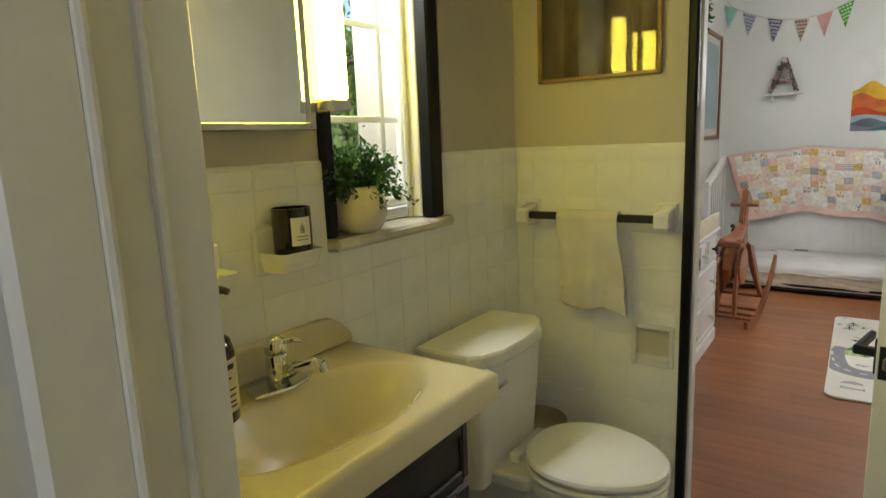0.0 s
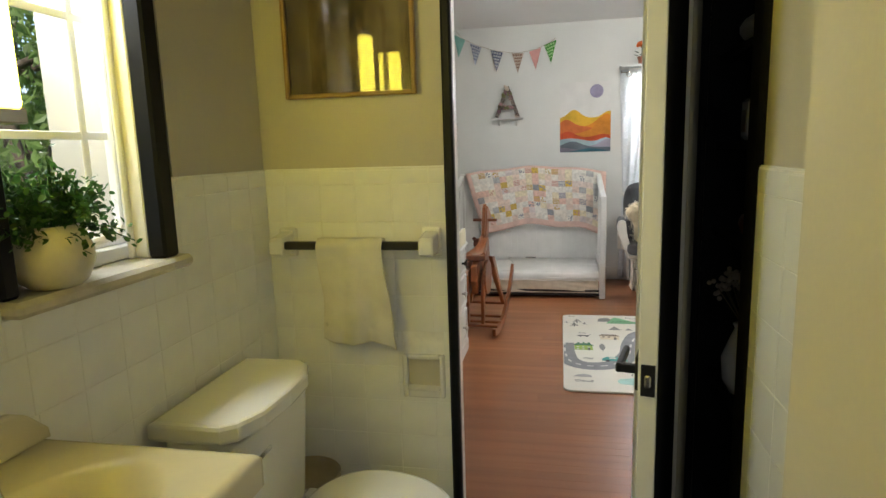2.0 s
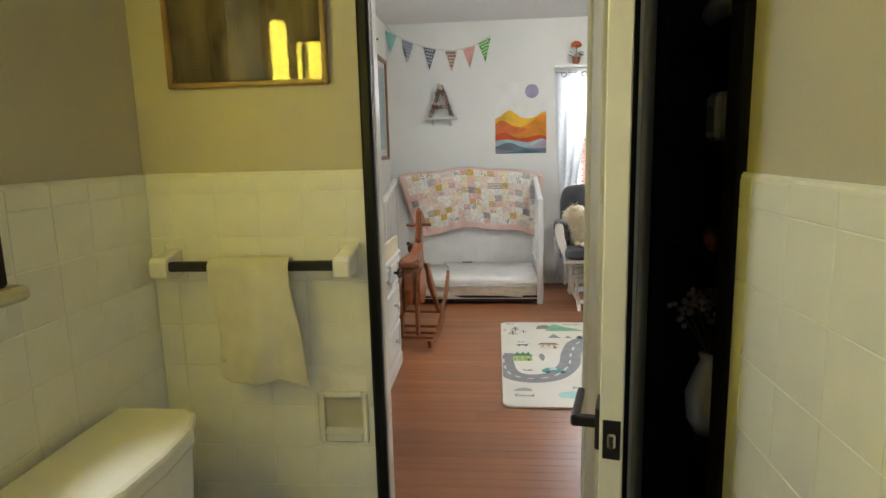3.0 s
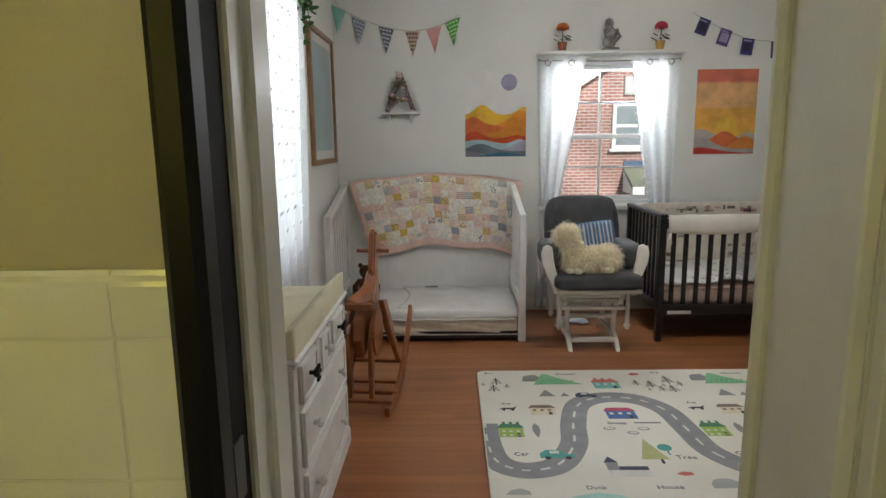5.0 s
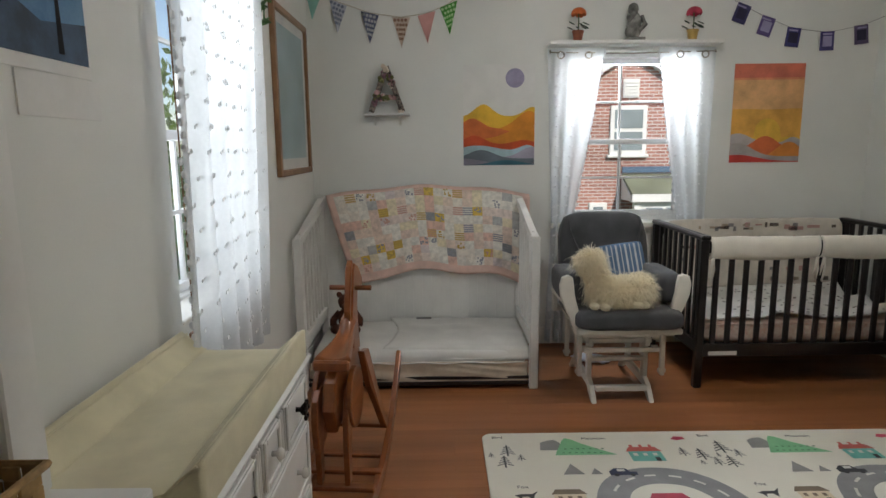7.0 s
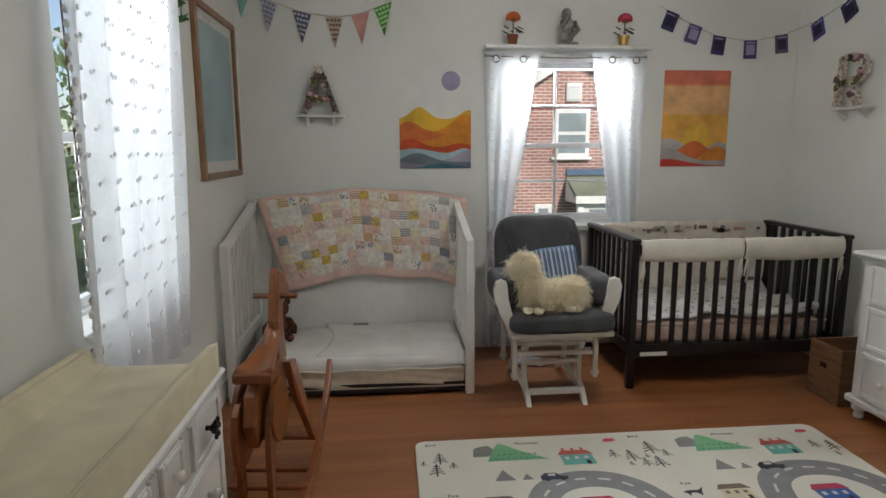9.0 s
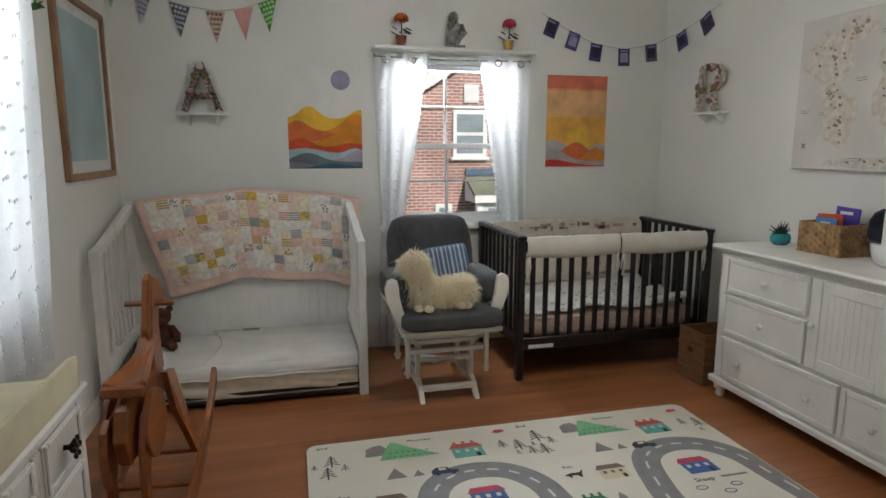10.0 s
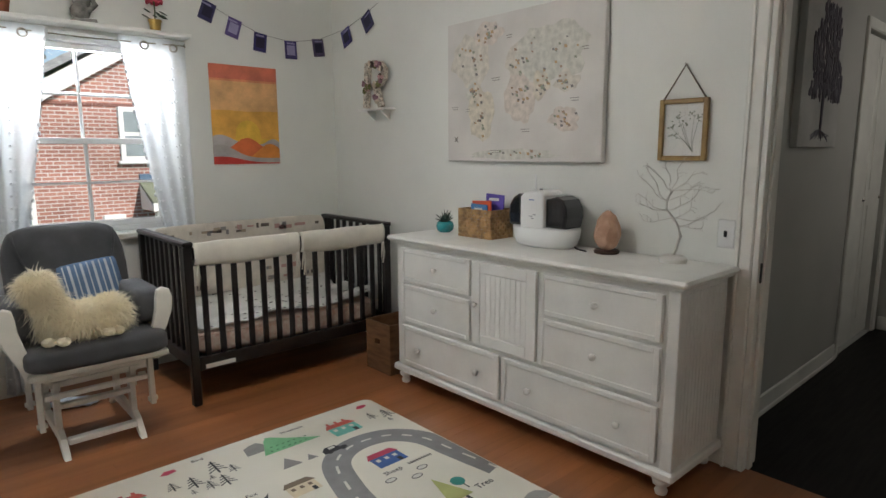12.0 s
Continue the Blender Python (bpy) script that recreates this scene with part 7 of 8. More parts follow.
for k in range(26):
    a = rr.uniform(-0.17, 0.17)
    tube(bm, [(5.03, 3.8243, 1.425), (5.03 + 0.5 * a, 3.8243, 1.42 - 0.03 * rr.random()), (5.03 + a, 3.8243, 1.395 - 0.03 * rr.random())], 0.0022, 4)
part("painted_tree", bm, plain("tree_ink", "6b6670", 0.8), tc, "dark painted weeping tree")

# ---------------------------------------------------------------- play mat
RX, RY, RW, RH, RT = 1.282, 3.862, 1.965, 1.49, 0.012
rug = thing("play_mat", "ivory foam play mat printed with roads, houses and trees", "play mat", (RX + RW / 2, RY + RH / 2, 0.001))


def rounded(x0, x1, y0, y1, r, n=6):
    out = []
    for cx_, cy_, a0 in ((x1 - r, y1 - r, 0), (x0 + r, y1 - r, 90), (x0 + r, y0 + r, 180), (x1 - r, y0 + r, 270)):
        out += [(cx_ + r * math.cos(radians(a0 + 90 * k / n)), cy_ + r * math.sin(radians(a0 + 90 * k / n))) for k in range(n + 1)]
    return out


part("foam", Slab(rounded(RX, RX + RW, RY, RY + RH, 0.05), "z", 0.001, RT, bev=0.003), MAT_RUG, rug)
P_ = {k: plain("mat_" + k, v, 0.55, vary=0.06, bump=0.2, grain=260) for k, v in dict(road="8a8a8c", dash="d8d6cf", edge="8f8c86", green="7fbf8e", dkgreen="3d7a54", hatch="8d8c8a", teal="6fb9ae",
      red="c95f55", pink="d94f6c", ink="2b2b30", navy="2f3652", blue="3f63a4", roofred="c2405a", lime="9cb84e", cream="ded0b4", brown="7a6a58", tree="b9bd7a", turq="3f9d94", tan="c9b690", cloud="a9a9a6", pond="a9d6cc").items()}


def flat(name, pts, k, z, parent=None, ox=0.0):
    return part(name, Slab([(RX + u + ox, RY + v) for u, v in pts], "z", RT - 0.001, RT + z), P_[k], parent or rug)


def quad(u, v, w, h):
    return [(u, v), (u + w, v), (u + w, v + h), (u, v + h)]


def catmull(pts, n=8):
    out = []
    for i in range(len(pts) - 1):
        p0, p1, p2, p3 = pts[max(i - 1, 0)], pts[i], pts[i + 1], pts[min(i + 2, len(pts) - 1)]
        for k in range(n):
            t = k / n
            out.append(tuple(0.5 * (2 * b + (c - a) * t + (2 * a - 5 * b + 4 * c - d) * t * t + (3 * b - a - 3 * c + d) * t ** 3) for a, b, c, d in zip(p0, p1, p2, p3)))
    out.append(pts[-1])
    return out


unit = [(0.05, 0.44), (0.16, 0.375), (0.30, 0.42), (0.40, 0.59), (0.44, 0.80), (0.51, 1.01), (0.65, 1.095), (0.82, 1.07), (0.93, 0.94), (0.96, 0.74), (0.99, 0.52)]
road = [(0.012, 0.80), (0.015, 0.60)] + unit + [(u + 0.96, v) for u, v in unit[1:]]
road = [p for p in catmull(road, 7) if p[0] < RW - 0.012]
def ribbon(pts, half, z0, z1):
    bm = bmesh.new()
    L, R_ = [], []
    for i, p in enumerate(pts):
        a, b = Vector(pts[max(i - 1, 0)]), Vector(pts[min(i + 1, len(pts) - 1)])
        d = (b - a).normalized()
        nrm = Vector((-d.y, d.x)) * half
        l_, r_ = Vector(p) + nrm, Vector(p) - nrm
        for q, lst in ((l_, L), (r_, R_)):
            q.x = min(max(q.x, 0.006), RW - 0.006)
            lst.append(bm.verts.new((RX + q.x, RY + q.y, z1)))
    for i in range(len(pts) - 1):
        bm.faces.new((R_[i], R_[i + 1], L[i + 1], L[i]))
    return bm
part("printed_road", ribbon(road, 0.062, RT, RT + 0.0006), P_["road"], rug, "grey winding printed road")
acc, last = 0.0, None
for i in range(0, len(road) - 2, 4):
    if i % 4 == 0:
        part("road_dash", ribbon(road[i:i + 3], 0.006, RT, RT + 0.0012), P_["dash"], rug)


def icon_pine(u, v, s, ox):
    bm = bmesh.new()
    def bar(a, b, w):
        a, b = Vector(a), Vector(b)
        d = (b - a).normalized()
        nn = Vector((-d.y, d.x)) * w
        vs = [bm.verts.new((RX + ox + q.x, RY + q.y, RT + 0.0006)) for q in (a - nn, b - nn, b + nn, a + nn)]
        bm.faces.new(vs)
    bar((u, v), (u, v + s), 0.0035 * s / 0.1)
    for k in range(4):
        z = v + s * (0.35 + 0.17 * k)
        w = s * (0.34 - 0.065 * k)
        bar((u, z), (u - w, z - w * 0.55), 0.003 * s / 0.1)
        bar((u, z), (u + w, z - w * 0.55), 0.003 * s / 0.1)
    bmesh.ops.recalc_face_normals(bm, faces=bm.faces[:])
    part("printed_pine", bm, P_["ink"], rug)


def icon_house(u, v, w, h, wall, roof_c, ox, chim=False, rows=1, flatroof=False):
    b = flat("printed_house", quad(u, v, w, h), wall, 0.0006, ox=ox)
    rf = [(u - 0.008, v + h), (u + w + 0.008, v + h), (u + w - 0.015, v + h * 1.45), (u + 0.012, v + h * 1.45)]
    flat("printed_roof", rf, roof_c, 0.0009, b, ox)
    if chim:
        for k in range(3):
            flat("printed_chimney", quad(u + 0.02 + k * w * 0.3, v + h * 1.45, 0.014, 0.022), roof_c, 0.0006, b, ox)
    for r in range(rows):
        for k in range(3):
            flat("printed_window", quad(u + w * (0.12 + 0.3 * k), v + h * (0.5 - 0.0 * r) - r * 0.04 + 0.004, w * 0.13, h * 0.26 / max(1, rows * 0.8)), "dash" if wall != "cream" else "brown", 0.0011, b, ox)
    flat("printed_door", quad(u + w * 0.72, v, w * 0.14, h * 0.38), "ink", 0.0011, b, ox)


def word(txt, u, v, size, ox):
    letters("printed_word", txt, size, Matrix.Translation((RX + u + ox, RY + v, RT + 0.0008)), P_["ink"], rug, 0.0003)


def icon_car(u, v, c, ox, s=1.0):
    b = flat("printed_car", [(u, v), (u + 0.10 * s, v), (u + 0.10 * s, v + 0.02 * s), (u + 0.075 * s, v + 0.022 * s), (u + 0.062 * s, v + 0.045 * s), (u + 0.02 * s, v + 0.045 * s), (u, v + 0.025 * s)], c, 0.0012, ox=ox)
    flat("printed_window", quad(u + 0.03 * s, v + 0.024 * s, 0.028 * s, 0.016 * s), "dash", 0.0016, b, ox)
    for q in (0.022, 0.08):
        flat("printed_wheel", [(u + q * s + 0.009 * s * math.cos(a * 0.7854), v + 0.009 * s * math.sin(a * 0.7854)) for a in range(8)], "ink", 0.0018, b, ox)


for rep in (0, 1):
    ox = 0.96 * rep
    word("Bird", 0.07 + (0.90 if rep == 0 else 0.0) * 0, 1.435, 0.03, ox) if rep == 0 else word("Bird", 0.08, 1.43, 0.03, ox)
    flat("printed_mountain", [(0.30, 1.32), (0.36, 1.32), (0.355, 1.385), (0.335, 1.415), (0.30, 1.41), (0.265, 1.39), (0.255, 1.32)], "hatch", 0.0006, ox=ox)
    g = flat("printed_mountain", [(0.315, 1.275), (0.59, 1.275), (0.54, 1.31), (0.46, 1.37), (0.41, 1.42), (0.385, 1.43), (0.365, 1.40)], "green", 0.0009, ox=ox)
    for k in range(14):
        a, b = 0.35 + 0.028 * (k % 7), 1.29 + 0.035 * (k // 7)
        flat("printed_mark", quad(a + 0.014 * (k // 7), b, 0.012, 0.006), "dkgreen", 0.0013, g, ox)
    word("Mountain", 0.52, 1.415, 0.03, ox)
    icon_house(0.645, 1.215, 0.145, 0.085, "teal", "red", ox, True)
    for k, (a, b, s) in enumerate(((0.105, 1.27, 0.10), (0.085, 1.175, 0.10), (0.16, 1.23, 0.055), (0.03, 1.26, 0.045), (0.89, 1.255, 0.075), (0.965, 1.22, 0.10), (1.035, 1.24, 0.04), (1.075, 1.275, 0.115), (1.01, 1.17, 0.075), (1.07, 1.155, 0.1), (1.13, 1.24, 0.07), (0.94, 1.18, 0.04))):
        if rep == 1 and a > 0.97 or (rep == 0 and a < 0.95) or rep == 0 or a + ox < RW - 0.03:
            if a + ox < RW - 0.04 and not (rep == 1 and k in (0, 1, 2, 3)):
                icon_pine(a, b, s, ox)
    if 0.90 + ox < RW:
        b = flat("printed_bird", [(0.88, 1.41), (0.905, 1.40), (0.945, 1.41), (0.94, 1.43), (0.90, 1.435)], "pink", 0.0009, ox=ox)
    for a, s in ((0.365, 1.0), (0.46, 0.55)):
        flat("printed_tent", [(a - 0.045 * s, 1.115), (a + 0.045 * s, 1.115), (a, 1.115 + 0.085 * s)], "hatch", 0.0006, ox=ox)
    icon_car(0.515, 1.105, "navy" if rep == 0 else "ink", ox, 1.15)
    flat("printed_fox", [(0.095, 0.965), (0.12, 0.975), (0.165, 0.975), (0.19, 0.995), (0.175, 0.965), (0.165, 0.935), (0.15, 0.957), (0.125, 0.957), (0.118, 0.935), (0.11, 0.955)], "ink", 0.0006, ox=ox)
    word("Fox", 0.135, 1.015, 0.03, ox)
    icon_house(0.25, 0.895, 0.125, 0.075, "cream", "brown", ox)
    icon_house(0.075, 0.665, 0.115, 0.09, "lime", "dkgreen", ox, True, 2)
    flat("printed_leaf", [(0.25, 0.66), (0.254, 0.66), (0.27, 0.72), (0.268, 0.77), (0.252, 0.80), (0.236, 0.77), (0.234, 0.72)], "hatch", 0.0006, ox=ox)
    icon_house(0.625, 0.845, 0.145, 0.085, "blue", "roofred", ox)
    word("Sheep", 0.65, 0.785, 0.038, ox)
    for k in range(9):
        flat("printed_fence", quad(0.735 + 0.015 * k, 0.79, 0.004, 0.02), "ink", 0.0006, ox=ox)
    flat("printed_fence", quad(0.735, 0.798, 0.125, 0.004), "ink", 0.0008, ox=ox)
    for a, b in ((0.60, 0.745), (0.70, 0.70), (0.76, 0.74)):
        sh_ = flat("printed_sheep", [(a + 0.028 * math.cos(q * 0.6283), b + 0.016 * math.sin(q * 0.6283)) for q in range(10)], "ink", 0.0006, ox=ox)
        flat("printed_fleece", [(a + 0.024 * math.cos(q * 0.6283), b + 0.012 * math.sin(q * 0.6283)) for q in range(10)], "dash", 0.0009, sh_, ox)
    icon_car(0.235, 0.475, "turq", ox, 1.5)
    word("Car", 0.155, 0.495, 0.042, ox)
    b = flat("printed_tree", [(0.665, 0.46), (0.785, 0.46), (0.722, 0.64)], "tree", 0.0006, ox=ox)
    flat("printed_trunk", quad(0.742, 0.425, 0.013, 0.034), "ink", 0.0006, b, ox)
    b = flat("printed_tree", [(0.795 + 0.032 * math.cos(q * 0.6283), 0.56 + 0.032 * math.sin(q * 0.6283)) for q in range(10)], "turq", 0.0006, ox=ox)
    flat("printed_trunk", quad(0.796, 0.495, 0.005, 0.035), "ink", 0.0006, b, ox)
    word("Tree", 0.86, 0.46, 0.045, ox)
    ch = flat("printed_church", quad(0.50, 0.325, 0.175, 0.05), "dash", 0.0006, ox=ox)
    flat("printed_roof", quad(0.50, 0.375, 0.17, 0.028), "navy", 0.0009, ch, ox)
    flat("printed_tower", quad(0.50, 0.375, 0.05, 0.06), "hatch", 0.0012, ch, ox)
    flat("printed_spire", [(0.495, 0.435), (0.555, 0.435), (0.522, 0.485)], "navy", 0.0012, ch, ox)
    flat("printed_bird", [(0.77, 0.345), (0.80, 0.33), (0.84, 0.338), (0.835, 0.355), (0.80, 0.362)], "red", 0.0006, ox=ox)
    flat("printed_cloud", [(0.88, 0.24), (1.0, 0.24), (1.0, 0.275), (0.97, 0.305), (0.935, 0.31), (0.90, 0.30), (0.88, 0.27)], "cloud", 0.0006, ox=ox)
    flat("printed_cloud", [(0.06, 0.20), (0.16, 0.20), (0.155, 0.225), (0.12, 0.245), (0.08, 0.23)], "cloud", 0.0006, ox=ox)
    word("Cloud", 0.115, 0.125, 0.042, ox)
    flat("printed_pond", [(0.42 + 0.125 * math.cos(q * 0.524), 0.15 + 0.06 * math.sin(q * 0.524) * (1 + 0.2 * math.sin(3 * q))) for q in range(12)], "pond", 0.0006, ox=ox)
    word("Duck", 0.42, 0.235, 0.038, ox)
    word("House", 0.71, 0.235, 0.04, ox)

# ---------------------------------------------------------------- bath things
# ---- open door between bath and bedroom
door = thing("bath_door", "white door with one black face standing open, with a black lever", "door", (1.505, 2.43, 0))
hp, fp = Vector((1.566, 2.430)), Vector((1.418, 1.800))
ax_ = (fp - hp).normalized()
ang = math.atan2(ax_.y, ax_.x)
DM = Matrix.Translation((hp.x, hp.y, 0)) @ Matrix.Rotation(ang, 4, "Z")
dl = (fp - hp).length


def dpart(name, bm, m, parent, label=""):
    bmesh.ops.transform(bm, matrix=DM, verts=bm.verts[:])
    return part(name, bm, m, parent, label)


leaf = dpart("leaf", Bx(0, dl, -0.0175, 0.0160, 0.008, 2.03, bev=0.002), TRIMW, door)
dpart("black_face", Bx(0.002, dl - 0.001, 0.0161, 0.0180, 0.010, 2.028, bev=0.001), BLACKR, leaf, "black painted face towards the bath")
for z in (0.892,):
    lp = dpart("latch_plate", Bx(dl - 0.001, dl + 0.002, -0.0125, 0.0125, z - 0.03, z + 0.03, bev=0.001), BLACKM, leaf, "black latch plate")
    dpart("latch_bolt", Bx(dl + 0.002, dl + 0.009, -0.006, 0.006, z - 0.012, z + 0.012, bev=0.003), STEEL, lp)
    for s in (-1,):
        rose = dpart("rose", Bx(dl - 0.085, dl - 0.025, *sorted((s * 0.0176, s * 0.0256)), z - 0.032, z + 0.034, bev=0.002), BLACKM, leaf, "black square rose")
        dpart("lever_neck", Bx(dl - 0.063, dl - 0.047, *sorted((s * 0.0256, s * 0.062)), z - 0.008, z + 0.008, bev=0.002), BLACKM, rose)
        dpart("lever", Bx(dl - 0.165, dl - 0.047, *sorted((s * 0.052, s * 0.064)), z - 0.009, z + 0.009, bev=0.003), BLACKM, rose)
for z in (0.3, 1.05, 1.8):
    dpart("hinge", Bx(-0.004, 0.03, -0.022, -0.0176, z, z + 0.09, bev=0.001), BLACKM, door, "black hinge leaf")
part("strike_plate", Bx(0.9395, 0.942, 2.44, 2.465, 1.025, 1.085, bev=0.0005), BLACKM, trim_jamb_black)

# ---- black shelf recess
rec = thing("shelf_recess", "black painted built-in shelf recess", "shelf", (1.78, 2.1, 0.12))
part("back", Bx(1.93, 1.95, 1.90, 2.33, 0.10, 2.12, bev=0), BLACKR, rec)
part("side", Bx(1.6095, 1.93, 1.9255, 1.9305, 0.121, 2.099, bev=0), BLACKR, rec)
part("side", Bx(1.6095, 1.93, 2.2945, 2.2995, 0.121, 2.099, bev=0), BLACKR, rec)
part("top", Bx(1.661, 1.93, 1.925, 2.30, 2.10, 2.12, bev=0), BLACKR, rec)
for z in (0.12, 0.43, 0.745, 1.105, 1.314, 1.515, 1.80):
    part("shelf", Bx(1.63, 1.929, 1.931, 2.294, z - 0.02 + 0.002, z, bev=0.002), BLACKR, rec)
bm = Bx(1.597, 1.625, 1.862, 1.925, 0, 2.16, bev=0.006, seg=2)
structure("trim_recess_black", bm, BLACKR)
structure("trim_recess_black", Bx(1.597, 1.625, 2.30, 2.337, 0, 2.16, bev=0.004), BLACKR)
eg = solid("ceramic_egg", ball(bmesh.new(), (1.71, 2.19, 1.553), (0.065, 0.06, 0.038), 18), mat("dim_ceramic", (0.45, 0.44, 0.4), 0.3), "smooth grey ceramic bowl upturned on a black shelf", "bowl", smooth=True)
jr = thing("white_jar", "white square jar with a plain label on a black shelf", "jar", (1.68, 2.14, 1.315))
part("body", Bx(1.650, 1.710, 2.11, 2.17, 1.315, 1.403, bev=0.008, seg=2), CERAM, jr)
part("label", Bx(1.6482, 1.6496, 2.122, 2.158, 1.332, 1.378, bev=0), plain("jar_label", "a89c8c"), jr)
sp = solid("wooden_scoop", Tube([(1.70, 2.25, 1.127), (1.68, 2.19, 1.127), (1.66, 2.11, 1.126)], 0.02, 10, 0.8), mat("dark_cork", (0.2, 0.07, 0.03), 0.5), "reddish brown rolled bundle on a black shelf", "ornament", smooth=True)
bxx = solid("dark_tin", Bx(1.73, 1.83, 2.19, 2.28, 1.106, 1.16, bev=0.004), mat("dark_tin_grey", (0.05, 0.05, 0.055), 0.4), "dark grey tin box on a black shelf", "box")
vs_ = thing("flower_vase", "white vase with small dried white flowers", "vase", (1.672, 2.13, 0.746))
part("vase", Lathe([(0.03, 0), (0.045, 0.03), (0.048, 0.08), (0.03, 0.13), (0.022, 0.15), (0.026, 0.16)], (1.672, 2.13, 0.746), 22), CERAM, vs_, smooth=True)
bm, bs = bmesh.new(), bmesh.new()
for k in range(26):
    a, e = rr.uniform(0, 6.28), rr.uniform(0.2, 0.9)
    tip = Vector((1.672, 2.13, 0.90)) + Vector((math.cos(a) * math.sin(e) * 0.08, math.sin(a) * math.sin(e) * 0.11, math.cos(e) * 0.12))
    tube(bs, [(1.672, 2.13, 0.895), tip], 0.0012, 4)
    for q in range(4):
        ball(bm, tip + Vector((rr.gauss(0, .01), rr.gauss(0, .01), rr.gauss(0, .008))), 0.006, 6)
part("stems", bs, plain("dry_stem", "5a5238"), vs_)
part("bloom_cluster", bm, plain("dry_white", "8a8070"), vs_, kind="stuff")

# ---- vanity
van = thing("bath_vanity", "dark wooden vanity cabinet with panelled doors", "vanity", (0.6, 1.17, 0))
DKW = mat("dark_vanity_wood", (0.018, 0.013, 0.011), 0.35, vary=0.2, scale=10, stretch=(1, 1, 0.3), bump=0.05)
part("body", Bx(0.44, 0.765, 0.86, 1.455, 0.08, 0.735, bev=0.003), DKW, van)
part("front_rail", Bx(0.745, 0.765, 0.86, 1.455, 0.736, 0.814, bev=0.002), DKW, van)
part("end_rail", Bx(0.44, 0.744, 1.437, 1.455, 0.736, 0.814, bev=0.002), DKW, van)
part("end_rail", Bx(0.44, 0.744, 0.86, 0.878, 0.736, 0.814, bev=0.002), DKW, van)
part("toe_kick", Bx(0.44, 0.72, 0.87, 1.445, 0, 0.079, bev=0), DKW, van)
for a, b in ((0.875, 1.155), (1.165, 1.44)):
    dr = moulded_front("door", 0.766, 1, a, b, 0.10, 0.66, DKW, van, rim=0.045)
    bm = Bx(0.784, 0.798, a + 0.075, b - 0.075, 0.18, 0.58, bev=0.010)
    part("raised_panel", bm, DKW, dr)
dr = moulded_front("drawer_front", 0.766, 1, 0.875, 1.44, 0.675, 0.785, DKW, van, rim=0.02)
part("side_panel_rail", Bx(0.46, 0.745, 1.455, 1.463, 0.70, 0.79, bev=0.003), DKW, van)
for y in (0.46, 0.71):
    part("side_panel_stile", Bx(y, y + 0.045, 1.4555, 1.464, 0.10, 0.70, bev=0.003), DKW, van)

sink = thing("sink_top", "cream cultured marble vanity top with an oval basin", "sink", (0.62, 1.17, 0.80))
SX0, SX1, SY0, SY1, SZ = 0.432, 0.818, 0.835, 1.502, 0.87
bcx, bcy, brx, bry = 0.645, 1.22, 0.125, 0.225
def sinkpt(u, v):
    x, y = SX0 + (SX1 - SX0) * u, SY0 + (SY1 - SY0) * v
    d = math.sqrt(((x - bcx) / brx) ** 2 + ((y - bcy) / bry) ** 2)
    z = SZ
    if d < 1.05:
        t = max(0, min(1, (1.05 - d) / 0.62))
        z -= 0.115 * (t * t * (3 - 2 * t)) ** 0.8
    e = min(u * (SX1 - SX0) + 0.03, (1 - u) * (SX1 - SX0), v * (SY1 - SY0), (1 - v) * (SY1 - SY0))
    if e < 0.012:
        z -= 0.010 * (1 - e / 0.012) ** 2
    return Vector((x, y, z))
bm = grid(sinkpt, 60, 90)
edge = [e for e in bm.edges if e.is_boundary]
ext = bmesh.ops.extrude_edge_only(bm, edges=edge)
low = [g for g in ext["geom"] if isinstance(g, bmesh.types.BMVert)]
for v in low:
    v.co.z = 0.815
part("top", bm, CREAM, sink, smooth=True)
bs_ = [(SY0, 0.872), (SY1 - 0.004, 0.872), (SY1 - 0.006, 0.89), (SY1 - 0.04, 0.925), (SY1 - 0.065, 0.938), (SY1 - 0.10, 0.942), (SY0, 0.942)]
part("backsplash", Slab(bs_, "x", 0.431, 0.452, bev=0.006), CREAM, sink)
part("drain", Lathe([(0.022, 0), (0.022, 0.004), (0.015, 0.005)], (bcx, bcy, 0.7535), 18), CHROME, sink)

FS = Matrix.Translation((0.50, 1.245, SZ)) @ Matrix.Scale(0.78, 4) @ Matrix.Translation((-0.50, -1.245, -SZ))


def fpart(name, bm, m, parent, smooth=False):
    bmesh.ops.transform(bm, matrix=FS, verts=bm.verts[:])
    return part(name, bm, m, parent, smooth=smooth)


fau = thing("faucet", "chrome single lever basin faucet on a flat plate", "faucet", (0.50, 1.245, SZ))
fpart("plate", Slab([(0.47, 1.17), (0.53, 1.155), (0.545, 1.20), (0.555, 1.245), (0.545, 1.30), (0.52, 1.335), (0.475, 1.33), (0.465, 1.25)], "z", SZ, SZ + 0.010, bev=0.004), CHROME, fau)
fpart("body", Lathe([(0.026, 0.01), (0.025, 0.05), (0.026, 0.075), (0.024, 0.08)], (0.50, 1.245, SZ), 22), CHROME, fau, smooth=True)
fpart("lever_cap", Lathe([(0.026, 0.083), (0.027, 0.1), (0.022, 0.117), (0.008, 0.123)], (0.50, 1.245, SZ), 22), CHROME, fau, smooth=True)
fpart("lever", Tube([(0.515, 1.255, SZ + 0.108), (0.54, 1.27, SZ + 0.112), (0.552, 1.277, SZ + 0.108)], 0.008, 8, 0.7), CHROME, fau, smooth=True)
fpart("spout", Tube([(0.51, 1.25, SZ + 0.025), (0.55, 1.262, SZ + 0.05), (0.59, 1.275, SZ + 0.062), (0.612, 1.282, SZ + 0.062)], 0.017, 12, 0.75), CHROME, fau, smooth=True)
